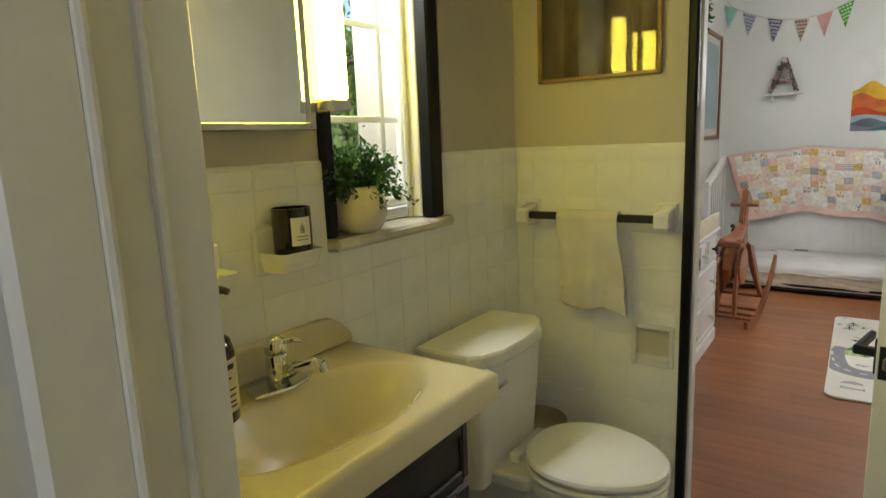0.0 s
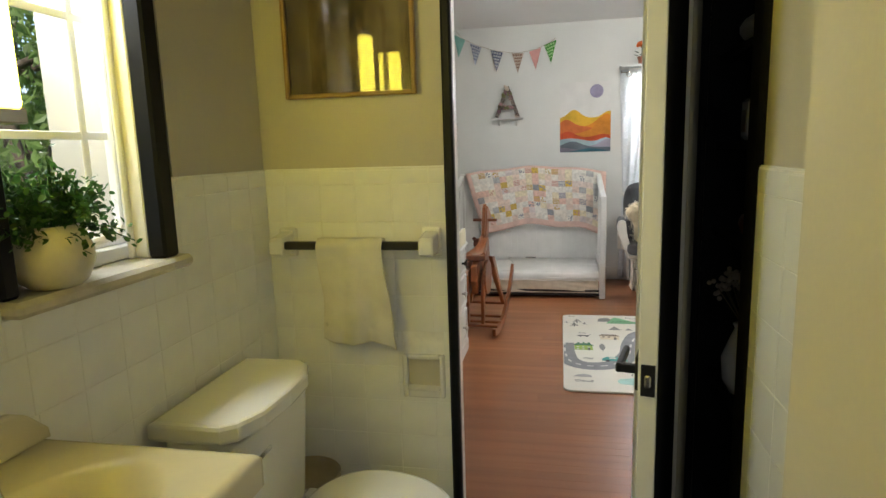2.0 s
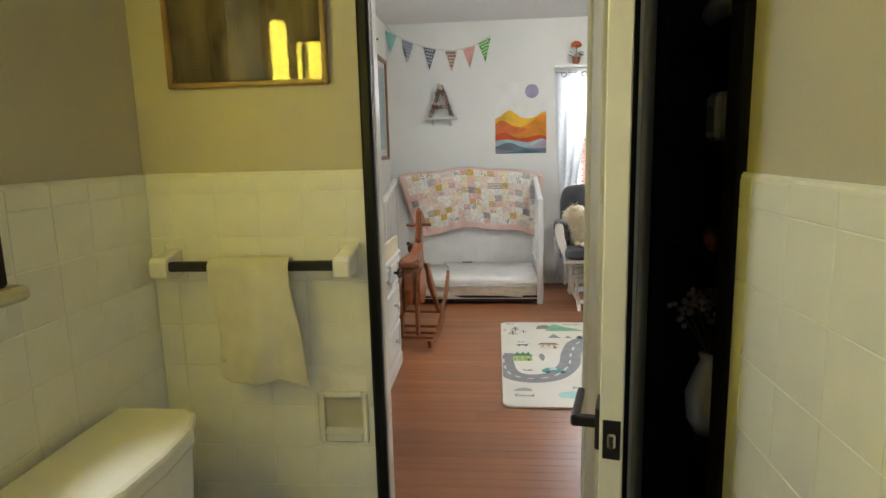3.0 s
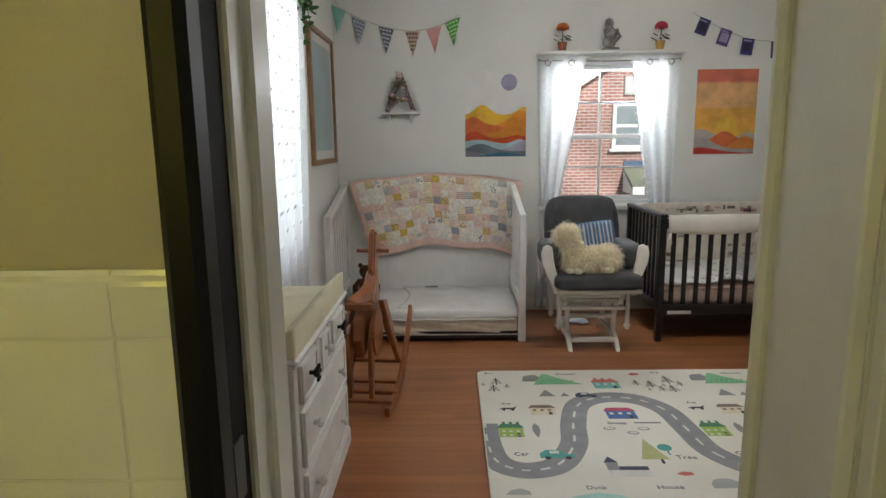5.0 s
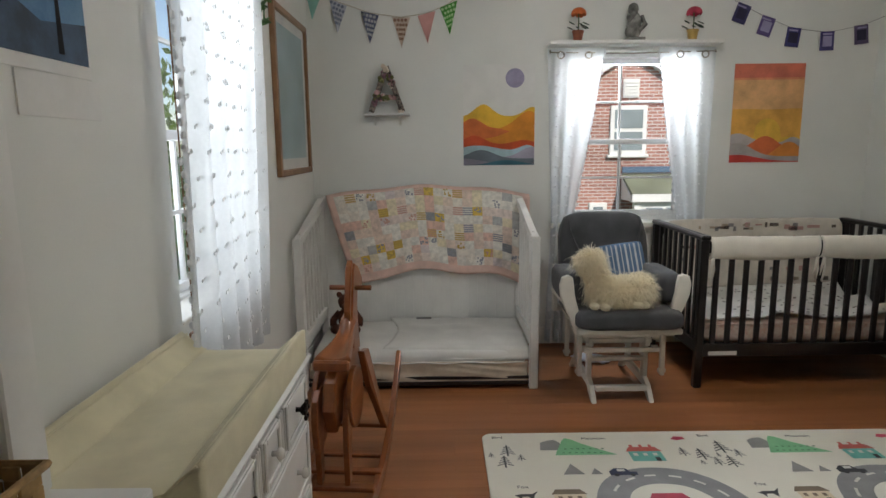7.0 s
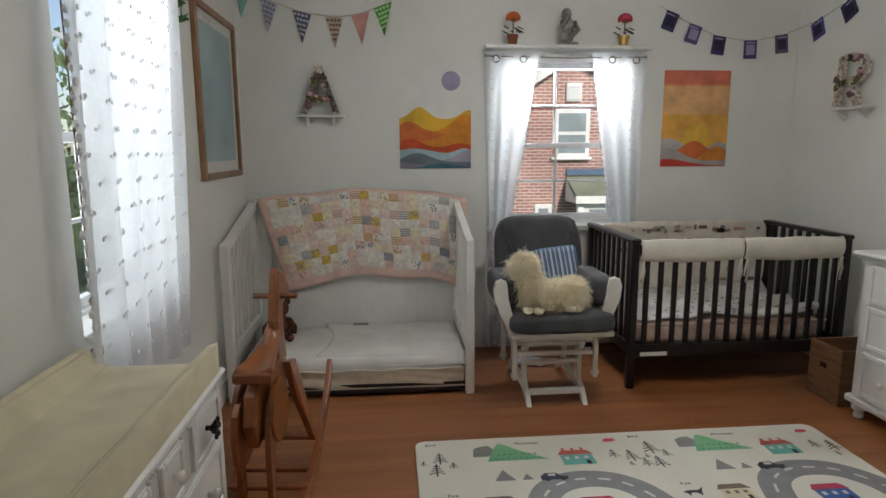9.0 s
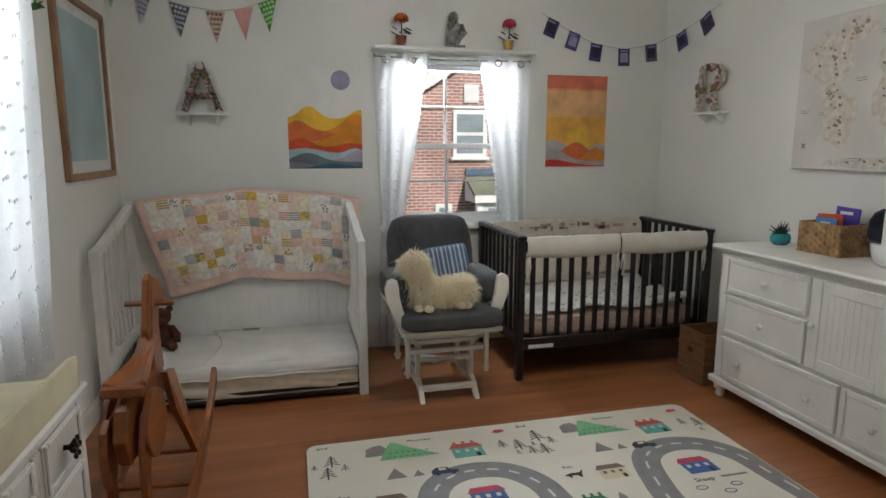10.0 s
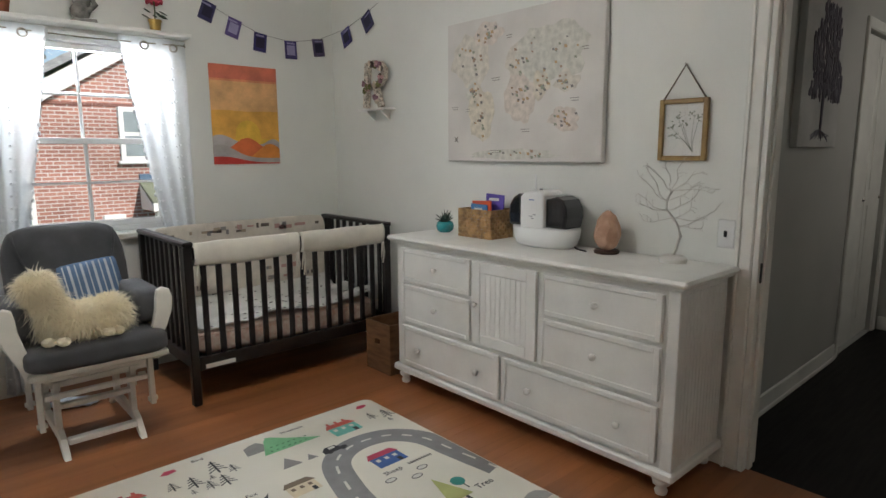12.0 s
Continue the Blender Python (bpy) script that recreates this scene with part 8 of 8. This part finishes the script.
fpart("aerator", Rod((0.612, 1.282, SZ + 0.066), (0.617, 1.284, SZ + 0.044), 0.011, seg=14), CHROME, fau)

bot = thing("soap_bottle", "amber pump soap bottle with a cream printed label", "soap dispenser", (0.527, 1.093, SZ))
bc = (0.527, 1.093, SZ)
BG = Lathe([(0.034, 0), (0.038, 0.004), (0.039, 0.115), (0.034, 0.135), (0.02, 0.148), (0.015, 0.152), (0.015, 0.165)], bc, 28)
part("bottle", BG, BROWNG, bot, smooth=True)
part("cap", Lathe([(0.018, 0.158), (0.018, 0.178), (0.009, 0.182), (0.008, 0.205)], bc, 20), BLACKM, bot, "black pump collar")
part("pump_head", Tube([(bc[0] - 0.012, bc[1] - 0.004, SZ + 0.207), (bc[0] + 0.005, bc[1], SZ + 0.213), (bc[0] + 0.035, bc[1] + 0.012, SZ + 0.22), (bc[0] + 0.045, bc[1] + 0.016, SZ + 0.216)], 0.009, 10, 0.6), BLACKM, bot, "black pump spout", smooth=True)
face = math.atan2(0.66 - bc[1], 1.32 - bc[0])
def lab(a0, a1, z0_, z1_, r=0.0396, n=14):
    return grid(lambda u, v: Vector((bc[0] + r * math.cos(face + a0 + (a1 - a0) * u), bc[1] + r * math.sin(face + a0 + (a1 - a0) * u), SZ + z0_ + (z1_ - z0_) * v)), n, 1)
lb = part("label", lab(-1.25, 1.35, 0.022, 0.108), plain("label_cream", "d8cdb0", 0.6), bot, "cream paper label", smooth=True)
for k, (a0, a1, z0_, z1_) in enumerate([(-0.35, 0.95, 0.092, 0.101), (-0.3, 0.5, 0.083, 0.086), (-0.3, 0.75, 0.077, 0.080), (-0.3, 0.6, 0.071, 0.074), (0.35, 0.95, 0.03, 0.033), (0.4, 0.9, 0.038, 0.041), (0.45, 0.95, 0.048, 0.051), (0.5, 1.0, 0.058, 0.061), (-1.1, -0.6, 0.05, 0.052), (-1.1, -0.65, 0.043, 0.045), (-1.1, -0.6, 0.036, 0.038), (-1.1, -0.6, 0.030, 0.032), (-1.1, -0.7, 0.062, 0.066)]):
    part("printed_line", lab(a0, a1, z0_, z1_, 0.0401), INK, lb, smooth=True)
part("printed_mark", lab(-0.95, -0.55, 0.074, 0.090, 0.0401), INK, lb, smooth=True)
for k in range(4):
    part("printed_mark", lab(-0.93 + k * 0.1, -0.87 + k * 0.1, 0.090, 0.097 + 0.003 * (k in (1, 2)), 0.0401), INK, lb, smooth=True)
def curved_word(txt, size, a, z):
    R = Matrix.Translation((bc[0] + 0.0402 * math.cos(face + a), bc[1] + 0.0402 * math.sin(face + a), SZ + z)) @ Matrix.Rotation(face + a + math.pi / 2, 4, "Z") @ Matrix.Rotation(math.pi / 2, 4, "X")
    letters("printed_word", txt, size, R, INK, lb, 0.0002)
curved_word("0", 0.035, -0.12, 0.029)
curved_word("1", 0.035, 0.2, 0.029)
curved_word("SCENT", 0.0085, -0.05, 0.0585)

# ---- soap dishes and candle
def soap_dish(y0_, y1_, z):
    root = thing("soap_dish", "white ceramic wall soap dish set in the tiles", "soap dish", (BX, (y0_ + y1_) / 2, z), "soap dishes")
    part("back_plate", Bx(BX, BX + 0.01, y0_ - 0.008, y1_ + 0.008, z - 0.035, z + 0.055, bev=0.006, seg=2), CERAM, root)
    def d(u, v):
        a = math.pi * u
        y = (y0_ + y1_) / 2 - (y1_ - y0_) / 2 * math.cos(a) * (1 - 0.12 * v)
        x = BX + 0.008 + 0.07 * min(1, math.sin(a) * 2.2) ** 0.7 * (1 - 0.15 * v)
        return Vector((x, y, z + 0.012 - 0.034 * v))
    bm = grid(d, 24, 4)
    top_ = [v for v in bm.verts if abs(v.co.z - (z + 0.012)) < 1e-6]
    part("bowl", bm, CERAM, root, smooth=True)
    part("tray", Slab([(d(k / 24, 0.3).x, d(k / 24, 0.3).y) for k in range(25)], "z", z - 0.006, z), CERAM, root)
    part("base", Slab([(d(k / 24, 1).x, d(k / 24, 1).y) for k in range(25)], "z", z - 0.026, z - 0.02), CERAM, root)
soap_dish(1.275, 1.378, 1.096)
soap_dish(1.085, 1.185, 1.085)
can = thing("candle", "black glass candle with a white label on the soap dish", "candle", (0.468, 1.335, 1.0965))
part("jar", Lathe([(0.034, 0), (0.037, 0.004), (0.037, 0.092), (0.0345, 0.092), (0.0345, 0.07)], (0.468, 1.335, 1.0965), 28), mat("black_glass", (0.008, 0.008, 0.009), 0.12, vary=0.1, bump=0, coat=0.4), can, smooth=False)
cface = math.atan2(0.66 - 1.335, 1.32 - 0.468)
def clab(a0, a1, z0_, z1_, r):
    return grid(lambda u, v: Vector((0.468 + r * math.cos(cface + a0 + (a1 - a0) * u), 1.335 + r * math.sin(cface + a0 + (a1 - a0) * u), 1.0965 + z0_ + (z1_ - z0_) * v)), 10, 1)
cl_ = part("label", clab(-0.1, 1.0, 0.022, 0.075, 0.0376), PAPER, can, "white label", smooth=True)
for k in range(5):
    part("printed_mark", clab(0.35 + k * 0.05, 0.38 + k * 0.05, 0.045, 0.066 - 0.004 * abs(k - 2), 0.0380), INK, cl_)
for k in range(2):
    part("printed_line", clab(0.15, 0.8, 0.032 + 0.006 * k, 0.034 + 0.006 * k, 0.0380), MATS["map_grey"], cl_)

# ---- mirror cabinet with sconces
mc = thing("mirror_cabinet", "framed mirror medicine cabinet on the wall", "mirror", (0.45, 1.19, 1.336))
part("body", Bx(0.422, 0.445, 1.098, 1.420, 1.338, 1.97, bev=0.002), STEEL, mc)
for a, b, c, d in ((1.09, 1.105, 1.332, 1.975), (1.413, 1.428, 1.332, 1.975), (1.105, 1.413, 1.332, 1.347), (1.105, 1.413, 1.96, 1.975)):
    part("frame_bar", Bx(0.446, 0.460, a, b, c, d, bev=0.002), STEEL, mc)
part("mirror_glass", Bx(0.446, 0.452, 1.105, 1.413, 1.347, 1.96, bev=0), MIRROR, mc)
for y in (1.463, 1.018):
    sc = thing("wall_sconce", "lit frosted glass tube wall lamp with nickel fittings", "wall lamp", (0.45, y, 1.37), "mirror sconces")
    part("back_plate", Bx(0.4215, 0.436, y - 0.028, y + 0.028, 1.365, 1.80, bev=0.003), STEEL, sc)
    part("cup", Bx(0.452, 0.50, y - 0.027, y + 0.027, 1.368, 1.392, bev=0.003), STEEL, sc, "nickel cup")
    part("arm", Bx(0.436, 0.452, y - 0.012, y + 0.012, 1.37, 1.39, bev=0.002), STEEL, sc)
    part("glass_tube", Lathe([(0.028, 0), (0.0295, 0.004), (0.0295, 0.38), (0.028, 0.384)], (0.476, y, 1.3925), 22), LAMPGLASS, sc, "glowing frosted glass tube", smooth=True)
    part("top_cap", Bx(0.452, 0.50, y - 0.027, y + 0.027, 1.778, 1.80, bev=0.003), STEEL, sc)

# ---- potted plant on the sill
ps = thing("sill_plant", "bushy small-leaved green plant in a cream ceramic pot", "potted plant", (0.420, 1.578, 1.104))
PC = (0.420, 1.578, 1.104)
part("pot", Lathe([(0.038, 0), (0.052, 0.012), (0.064, 0.04), (0.064, 0.062), (0.054, 0.094), (0.045, 0.104), (0.041, 0.104), (0.04, 0.09)], PC, 32), mat("cream_pot", (0.72, 0.66, 0.52), 0.3, vary=0.06, scale=20, coat=0.3), ps, smooth=True)
part("soil", Lathe([(0.038, 0.088), (0.038, 0.092)], PC, 20), BARK, ps)
bm, vsl, fsl = bmesh.new(), [], []
for k in range(70):
    a, e = rr.uniform(0, 6.28), rr.uniform(0.05, 1.55)
    ln = rr.uniform(0.07, 0.125)
    base = Vector((PC[0] + 0.02 * math.cos(a), PC[1] + 0.02 * math.sin(a), PC[2] + 0.09))
    d = Vector((math.cos(a) * math.sin(e) * 0.85, math.sin(a) * math.sin(e), math.cos(e) * 1.0 + 0.12))
    pts = [base + d * ln * t + Vector((0, 0, -0.05 * math.sin(e) * t * t)) for t in (0, 0.35, 0.7, 1.0)]
    tube(bm, pts, 0.0012, 4)
    for q in range(30):
        t = rr.uniform(0.3, 1.0)
        c = base + d * ln * t + Vector((0, 0, -0.05 * math.sin(e) * t * t)) + Vector((rr.gauss(0, .011), rr.gauss(0, .011), rr.gauss(0, .009)))
        s = rr.uniform(0.0045, 0.0085)
        ee = Euler((rr.uniform(-1.2, 1.2), rr.uniform(-1.2, 1.2), rr.uniform(0, 6.28)))
        i = len(vsl)
        for w in ((-1, 0, 0), (-0.3, -0.6, 0.12), (0.5, -0.55, 0.12), (1, 0, 0), (0.5, 0.55, 0.12), (-0.3, 0.6, 0.12)):
            v = Vector(w) * s
            v.rotate(ee)
            vsl.append(c + v)
        fsl.append(tuple(range(i, i + 6)))
part("stem_tangle", bm, LEAF, ps, kind="stuff")
me = bpy.data.meshes.new("leaves")
me.from_pydata(vsl, [], fsl)
me.materials.append(LEAF)
lv = new("leaves", me)
lv.parent = ps
lv.matrix_parent_inverse = Matrix.Translation(ps.location).inverted()
tagged(lv, kind="stuff")

# ---- toilet
toi = thing("toilet", "white ceramic toilet with closed lid and tank", "toilet", (0.65, 1.93, 0))
def tankpt(z0_, z1_, x0_, x1_, y0_, y1_, r=0.03, bev=0.006):
    return Slab(rounded(x0_, x1_, y0_, y1_, r), "z", z0_, z1_, bev=bev)
bm = tankpt(0.40, 0.735, 0.448, 0.628, 1.75, 2.10)
for v in bm.verts:
    k = (0.735 - v.co.z) / 0.335
    v.co.x -= 0.02 * k * (v.co.x > 0.5)
    v.co.y += (1.925 - v.co.y) * 0.08 * k
part("tank", bm, CERAM, toi)
lid = [(0.44, 1.727), (0.60, 1.727), (0.628, 1.75), (0.655, 1.815), (0.662, 1.925), (0.655, 2.035), (0.628, 2.10), (0.60, 2.123), (0.44, 2.123)]
part("tank_lid", Slab(lid, "z", 0.742, 0.785, bev=0.010), CERAM, toi)
hd = part("flush_handle", Rod((0.628, 1.775, 0.69), (0.648, 1.775, 0.69), 0.012, seg=12), CHROME, toi, "chrome flush handle")
part("flush_lever", Bx(0.645, 0.653, 1.77, 1.84, 0.684, 0.696, bev=0.003), CHROME, hd)
def egg(s, k, z=0.0):
    pts = []
    for i in range(40):
        a = 2 * math.pi * i / 40
        x = 0.83 + (0.195 if math.cos(a) > 0 else 0.175) * math.cos(a) * s
        y = 1.965 + 0.165 * math.sin(a) * s * (1 - 0.10 * math.cos(a))
        pts.append((x, y))
    return pts
part("bowl_rim", Slab(egg(0.98, 0), "z", 0.40, 0.44, bev=0.012), CERAM, toi)
bm = bmesh.new()
rings = []
for z, s, dx in ((0.405, 0.95, 0), (0.34, 0.88, -0.01), (0.22, 0.62, -0.04), (0.1, 0.52, -0.05), (0.02, 0.60, -0.05), (0.0, 0.62, -0.05)):
    rings.append([bm.verts.new((x + dx, y, z)) for x, y in egg(s, 0)])
for a, b in zip(rings, rings[1:]):
    for k in range(40):
        bm.faces.new((a[k], a[(k + 1) % 40], b[(k + 1) % 40], b[k]))
bm.faces.new(rings[-1])
bm.faces.new(rings[0][::-1])
bmesh.ops.recalc_face_normals(bm, faces=bm.faces[:])
part("bowl", bm, CERAM, toi, smooth=True)
part("pedestal_back", Bx(0.45, 0.72, 1.86, 2.05, 0.001, 0.405, bev=0.03, seg=3), CERAM, toi)
part("shelf", Slab(rounded(0.50, 0.72, 1.82, 2.09, 0.04), "z", 0.40, 0.44, bev=0.01), CERAM, toi)
part("seat", Slab(egg(1.0, 0), "z", 0.443, 0.46, bev=0.007), CERAM, toi)
part("lid", Slab(egg(1.0, 0), "z", 0.463, 0.488, bev=0.011), CERAM, toi)
for y in (1.885, 2.025):
    part("hinge_cap", Bx(0.632, 0.662, y - 0.016, y + 0.016, 0.443, 0.475, bev=0.006, seg=2), CERAM, toi)
bin_ = thing("waste_bin", "beige round waste bin beside the toilet", "bin", (0.555, 2.215, 0))
part("bin", Lathe([(0.075, 0), (0.082, 0.02), (0.10, 0.36), (0.105, 0.40), (0.10, 0.405), (0.095, 0.38)], (0.545, 2.218, 0.001), 28, 0.95, 0.95), plain("bin_beige", "a89a7c", 0.4), bin_, smooth=True)

# ---- towel bar and towel
tb = thing("towel_bar", "black towel rod in white ceramic wall brackets", "towel bar", (0.71, BY, 1.05))
for x in (0.492, 0.915):
    bm = Bx(x - 0.027, x + 0.027, BY - 0.012, BY, 1.02, 1.105, bev=0.006, seg=2)
    part("bracket_plate", bm, CERAM, tb)
    part("bracket_arm", Slab([(BY - 0.010, 1.03), (BY - 0.010, 1.095), (BY - 0.085, 1.085), (BY - 0.095, 1.075), (BY - 0.095, 1.042), (BY - 0.085, 1.035)], "x", x - 0.02, x + 0.02, bev=0.006), CERAM, tb)
part("rod", Bx(0.512, 0.895, BY - 0.083, BY - 0.065, 1.052, 1.074, bev=0.003), BLACKM, tb, "square black rod")
tw = thing("hand_towel", "cream waffle hand towel folded over the rod", "towel", (0.71, BY - 0.07, 0.78))
def towelpt(u, v):
    x = 0.612 + 0.185 * u + 0.03 * (u - 0.2) * v * v - 0.004 * math.sin(8 * v)
    if v < 0.06:
        a = (v / 0.06) * math.pi
        return Vector((x, BY - 0.074 + 0.016 * math.cos(a), 1.066 + 0.016 * math.sin(a)))
    k = (v - 0.06) / 0.94
    y = BY - 0.092 + 0.012 * math.sin(u * 9 + 0.5) * k + 0.03 * k + 0.007 * math.sin(19 * u + 2 * k) * k
    return Vector((x, y, 1.066 - 0.275 * k * (1 + 0.07 * u + 0.03 * math.sin(7 * u))))
part("cloth", grid(towelpt, 44, 50, 0.004), TOWELF, tw, smooth=True)
part("rear_cloth", grid(lambda u, v: Vector((0.612 + 0.17 * u, BY - 0.056 - 0.004 * math.sin(9 * u), 1.064 - 0.235 * v)), 20, 10, 0.004), TOWELF, tw, smooth=True)

# ---- recessed paper holder
nh = thing("recessed_holder", "white ceramic recessed paper holder in the tiled wall", "paper holder", (0.875, BY, 0.66))
bm = bmesh.new()
for a, b, c, d in ((0.815, 0.83, 0.605, 0.735), (0.925, 0.94, 0.605, 0.735), (0.83, 0.925, 0.72, 0.735), (0.83, 0.925, 0.605, 0.632)):
    part("rim", Bx(a, b, BY - 0.007, BY + 0.006, c, d, bev=0.004, seg=2), CERAM, nh)
part("back", Bx(0.83, 0.925, BY + 0.05, BY + 0.056, 0.632, 0.72, bev=0), CERAM, nh)
part("shelf", Slab([(BY - 0.014, 0.632), (BY + 0.05, 0.632), (BY + 0.05, 0.65)], "x", 0.83, 0.925), CERAM, nh)
part("cheek", Bx(0.823, 0.83, BY + 0.006, BY + 0.05, 0.632, 0.72, bev=0), CERAM, nh)
part("cheek", Bx(0.925, 0.932, BY + 0.006, BY + 0.05, 0.632, 0.72, bev=0), CERAM, nh)

# ---- framed picture on the back wall
pic = thing("bath_picture", "dark etching under glass in a thin gilt frame", "picture frame", (0.7, BY, 1.46))
px0, px1, pz0, pz1 = 0.514, 0.886, 1.462, 1.95
for a, b, c, d in ((px0, px0 + 0.012, pz0, pz1), (px1 - 0.012, px1, pz0, pz1), (px0 + 0.012, px1 - 0.012, pz0, pz0 + 0.012), (px0 + 0.012, px1 - 0.012, pz1 - 0.012, pz1)):
    part("frame_bar", Bx(a, b, BY - 0.013, BY + 0.008, c, d, bev=0.003), GOLDW, pic)
part("print", Bx(px0 + 0.012, px1 - 0.012, BY + 0.0, BY + 0.004, pz0 + 0.012, pz1 - 0.012, bev=0), mat("etching_dark", (0.17, 0.13, 0.075), 0.8, second=(0.05, 0.038, 0.024), scale=11, vary=0.3, stretch=(1.6, 1, 0.5), grain=60), pic, "dark brown etching")
gp = part("pane", Bx(px0 + 0.012, px1 - 0.012, BY - 0.007, BY - 0.004, pz0 + 0.012, pz1 - 0.012, bev=0), glass("etching_glass", gloss=1.0), pic)
gp.visible_shadow = False

# ---------------------------------------------------------------- pieces: tiles and floor boards
TP, TTOP = 0.1055, 1.224
CACHE = {}


def tile_mesh(w, h, cap=False):
    key = (round(w, 3), round(h, 3), cap)
    if key not in CACHE:
        bm = bmesh.new()
        a, b, t, c = w / 2 - 0.0005, h / 2 - 0.0005, 0.008, 0.0009
        lo = [bm.verts.new((s * a, q * b, 0)) for s, q in ((-1, -1), (1, -1), (1, 1), (-1, 1))]
        mi = [bm.verts.new((s * a, q * b, t - c)) for s, q in ((-1, -1), (1, -1), (1, 1), (-1, 1))]
        hi = [bm.verts.new((s * (a - c), q * (b - c), t)) for s, q in ((-1, -1), (1, -1), (1, 1), (-1, 1))]
        if cap:
            for k in (2, 3):
                hi[k].co.y -= 0.010
                mi[k].co.z -= 0.003
        for r, s in ((lo, mi), (mi, hi)):
            for k in range(4):
                bm.faces.new((r[k], r[(k + 1) % 4], s[(k + 1) % 4], s[k]))
        bm.faces.new(hi)
        me = bpy.data.meshes.new("tile")
        bm.to_mesh(me)
        bm.free()
        me.materials.append(TILE)
        CACHE[key] = me
    return CACHE[key]


def tile_wall(parent, face, u0, u1, holes, start):
    """Lays tiles on a wall; face gives the pose of a tile centred at (u, z)."""
    n = 0
    rows = []
    z = TTOP
    rows.append((TTOP, 1.272, True))
    while z > 0.30:
        rows.append((z - TP, z, False))
        z -= TP
    for r, (za, zb, cap) in enumerate(rows):
        u = start
        while u > u0:
            u -= TP
        while u < u1:
            a, b = max(u, u0), min(u + TP, u1)
            u += TP
            if b - a < 0.006:
                continue
            cells = [(a, b, za, zb)]
            for h in holes:
                nxt = []
                for a_, b_, c_, d_ in cells:
                    if b_ <= h[0] or a_ >= h[1] or d_ <= h[2] or c_ >= h[3]:
                        nxt.append((a_, b_, c_, d_))
                        continue
                    if a_ < h[0]:
                        nxt.append((a_, h[0], c_, d_))
                    if b_ > h[1]:
                        nxt.append((h[1], b_, c_, d_))
                    if c_ < h[2]:
                        nxt.append((max(a_, h[0]), min(b_, h[1]), c_, h[2]))
                cells = nxt
            for a_, b_, c_, d_ in cells:
                if b_ - a_ < 0.006 or d_ - c_ < 0.006:
                    continue
                ob = new("tile", tile_mesh(b_ - a_, d_ - c_, cap))
                ob.parent = parent
                ob.matrix_basis = face((a_ + b_) / 2, (c_ + d_) / 2)
                n += 1
    return n


Rm = Matrix
WEST = lambda u, z: Rm.Translation((0.4215, u, z)) @ Rm(((0, 0, 1, 0), (1, 0, 0, 0), (0, 1, 0, 0), (0, 0, 0, 1)))
BACK = lambda u, z: Rm.Translation((u, BY + 0.0085, z)) @ Rm(((1, 0, 0, 0), (0, 0, -1, 0), (0, 1, 0, 0), (0, 0, 0, 1)))
EAST = lambda u, z: Rm.Translation((BR + 0.0085, u, z)) @ Rm(((0, 0, -1, 0), (-1, 0, 0, 0), (0, 1, 0, 0), (0, 0, 0, 1)))
structure("grout_west", Bx(0.4212, 0.4285, 0.82, 1.462, 0, 1.268, bev=0), GROUT)
structure("grout_west", Bx(0.4212, 0.4285, 1.462, 1.884, 0, 1.075, bev=0), GROUT)
structure("grout_west", Bx(0.4212, 0.4285, 1.884, BY + 0.005, 0, 1.268, bev=0), GROUT)
structure("grout_back", Bx(0.424, 0.83, BY + 0.0017, BY + 0.0088, 0, 1.268, bev=0), GROUT)
structure("grout_back", Bx(0.83, 0.956, BY + 0.0017, BY + 0.0088, 0.735, 1.268, bev=0), GROUT)
structure("grout_back", Bx(0.83, 0.956, BY + 0.0017, BY + 0.0088, 0, 0.605, bev=0), GROUT)
structure("grout_east", Bx(BR + 0.0017, BR + 0.0088, 1.252, 1.861, 0, 1.268, bev=0), GROUT)
tile_wall(wall_bath_west, WEST, 0.822, BY, [(1.462, 1.884, 1.075, 1.5), (0.80, 1.50, 0.2, 0.87)], 1.599)
tile_wall(wall_partition, BACK, BX, 0.955, [(0.818, 0.938, 0.606, 0.734)], 0.698)
tile_wall(wall_bath_east, EAST, 1.253, 1.862, [], 1.717)

# floor boards, laid across the room
PL = {}


def board_mesh(L, w=0.057):
    key = round(L, 2)
    if key not in PL:
        bm = bmesh.new()
        a, b, t, c = L / 2 - 0.0003, w / 2 - 0.0003, 0.012, 0.00008
        lo = [bm.verts.new((s * a, q * b, 0)) for s, q in ((-1, -1), (1, -1), (1, 1), (-1, 1))]
        mi = [bm.verts.new((s * a, q * b, t - c)) for s, q in ((-1, -1), (1, -1), (1, 1), (-1, 1))]
        hi = [bm.verts.new((s * (a - c), q * (b - c), t)) for s, q in ((-1, -1), (1, -1), (1, 1), (-1, 1))]
        for r, s in ((lo, mi), (mi, hi)):
            for k in range(4):
                bm.faces.new((r[k], r[(k + 1) % 4], s[(k + 1) % 4], s[k]))
        bm.faces.new(hi)
        me = bpy.data.meshes.new("plank")
        bm.to_mesh(me)
        bm.free()
        me.materials.append(OAK)
        PL[key] = me
    return PL[key]


pr = random.Random(5)
y = 2.40 + 0.0285
count = 0
while y < YF:
    x = XL - pr.choice((0.0, 0.3, 0.6, 0.9))
    while x < XR + 0.042:
        L = pr.choice((0.9, 1.2, 1.2, 1.5, 1.8, 0.6))
        e = min(x + L, XR + 0.042)
        s = max(x, XL - 0.1)
        if e - s > 0.05:
            L2 = round(e - s, 2)
            ob = new("plank", board_mesh(L2))
            ob.parent = floor
            ob.location = (s + (e - s) / 2, y, -0.012 + pr.uniform(-0.00006, 0.00006))
            count += 1
        x += L
    y += 0.057
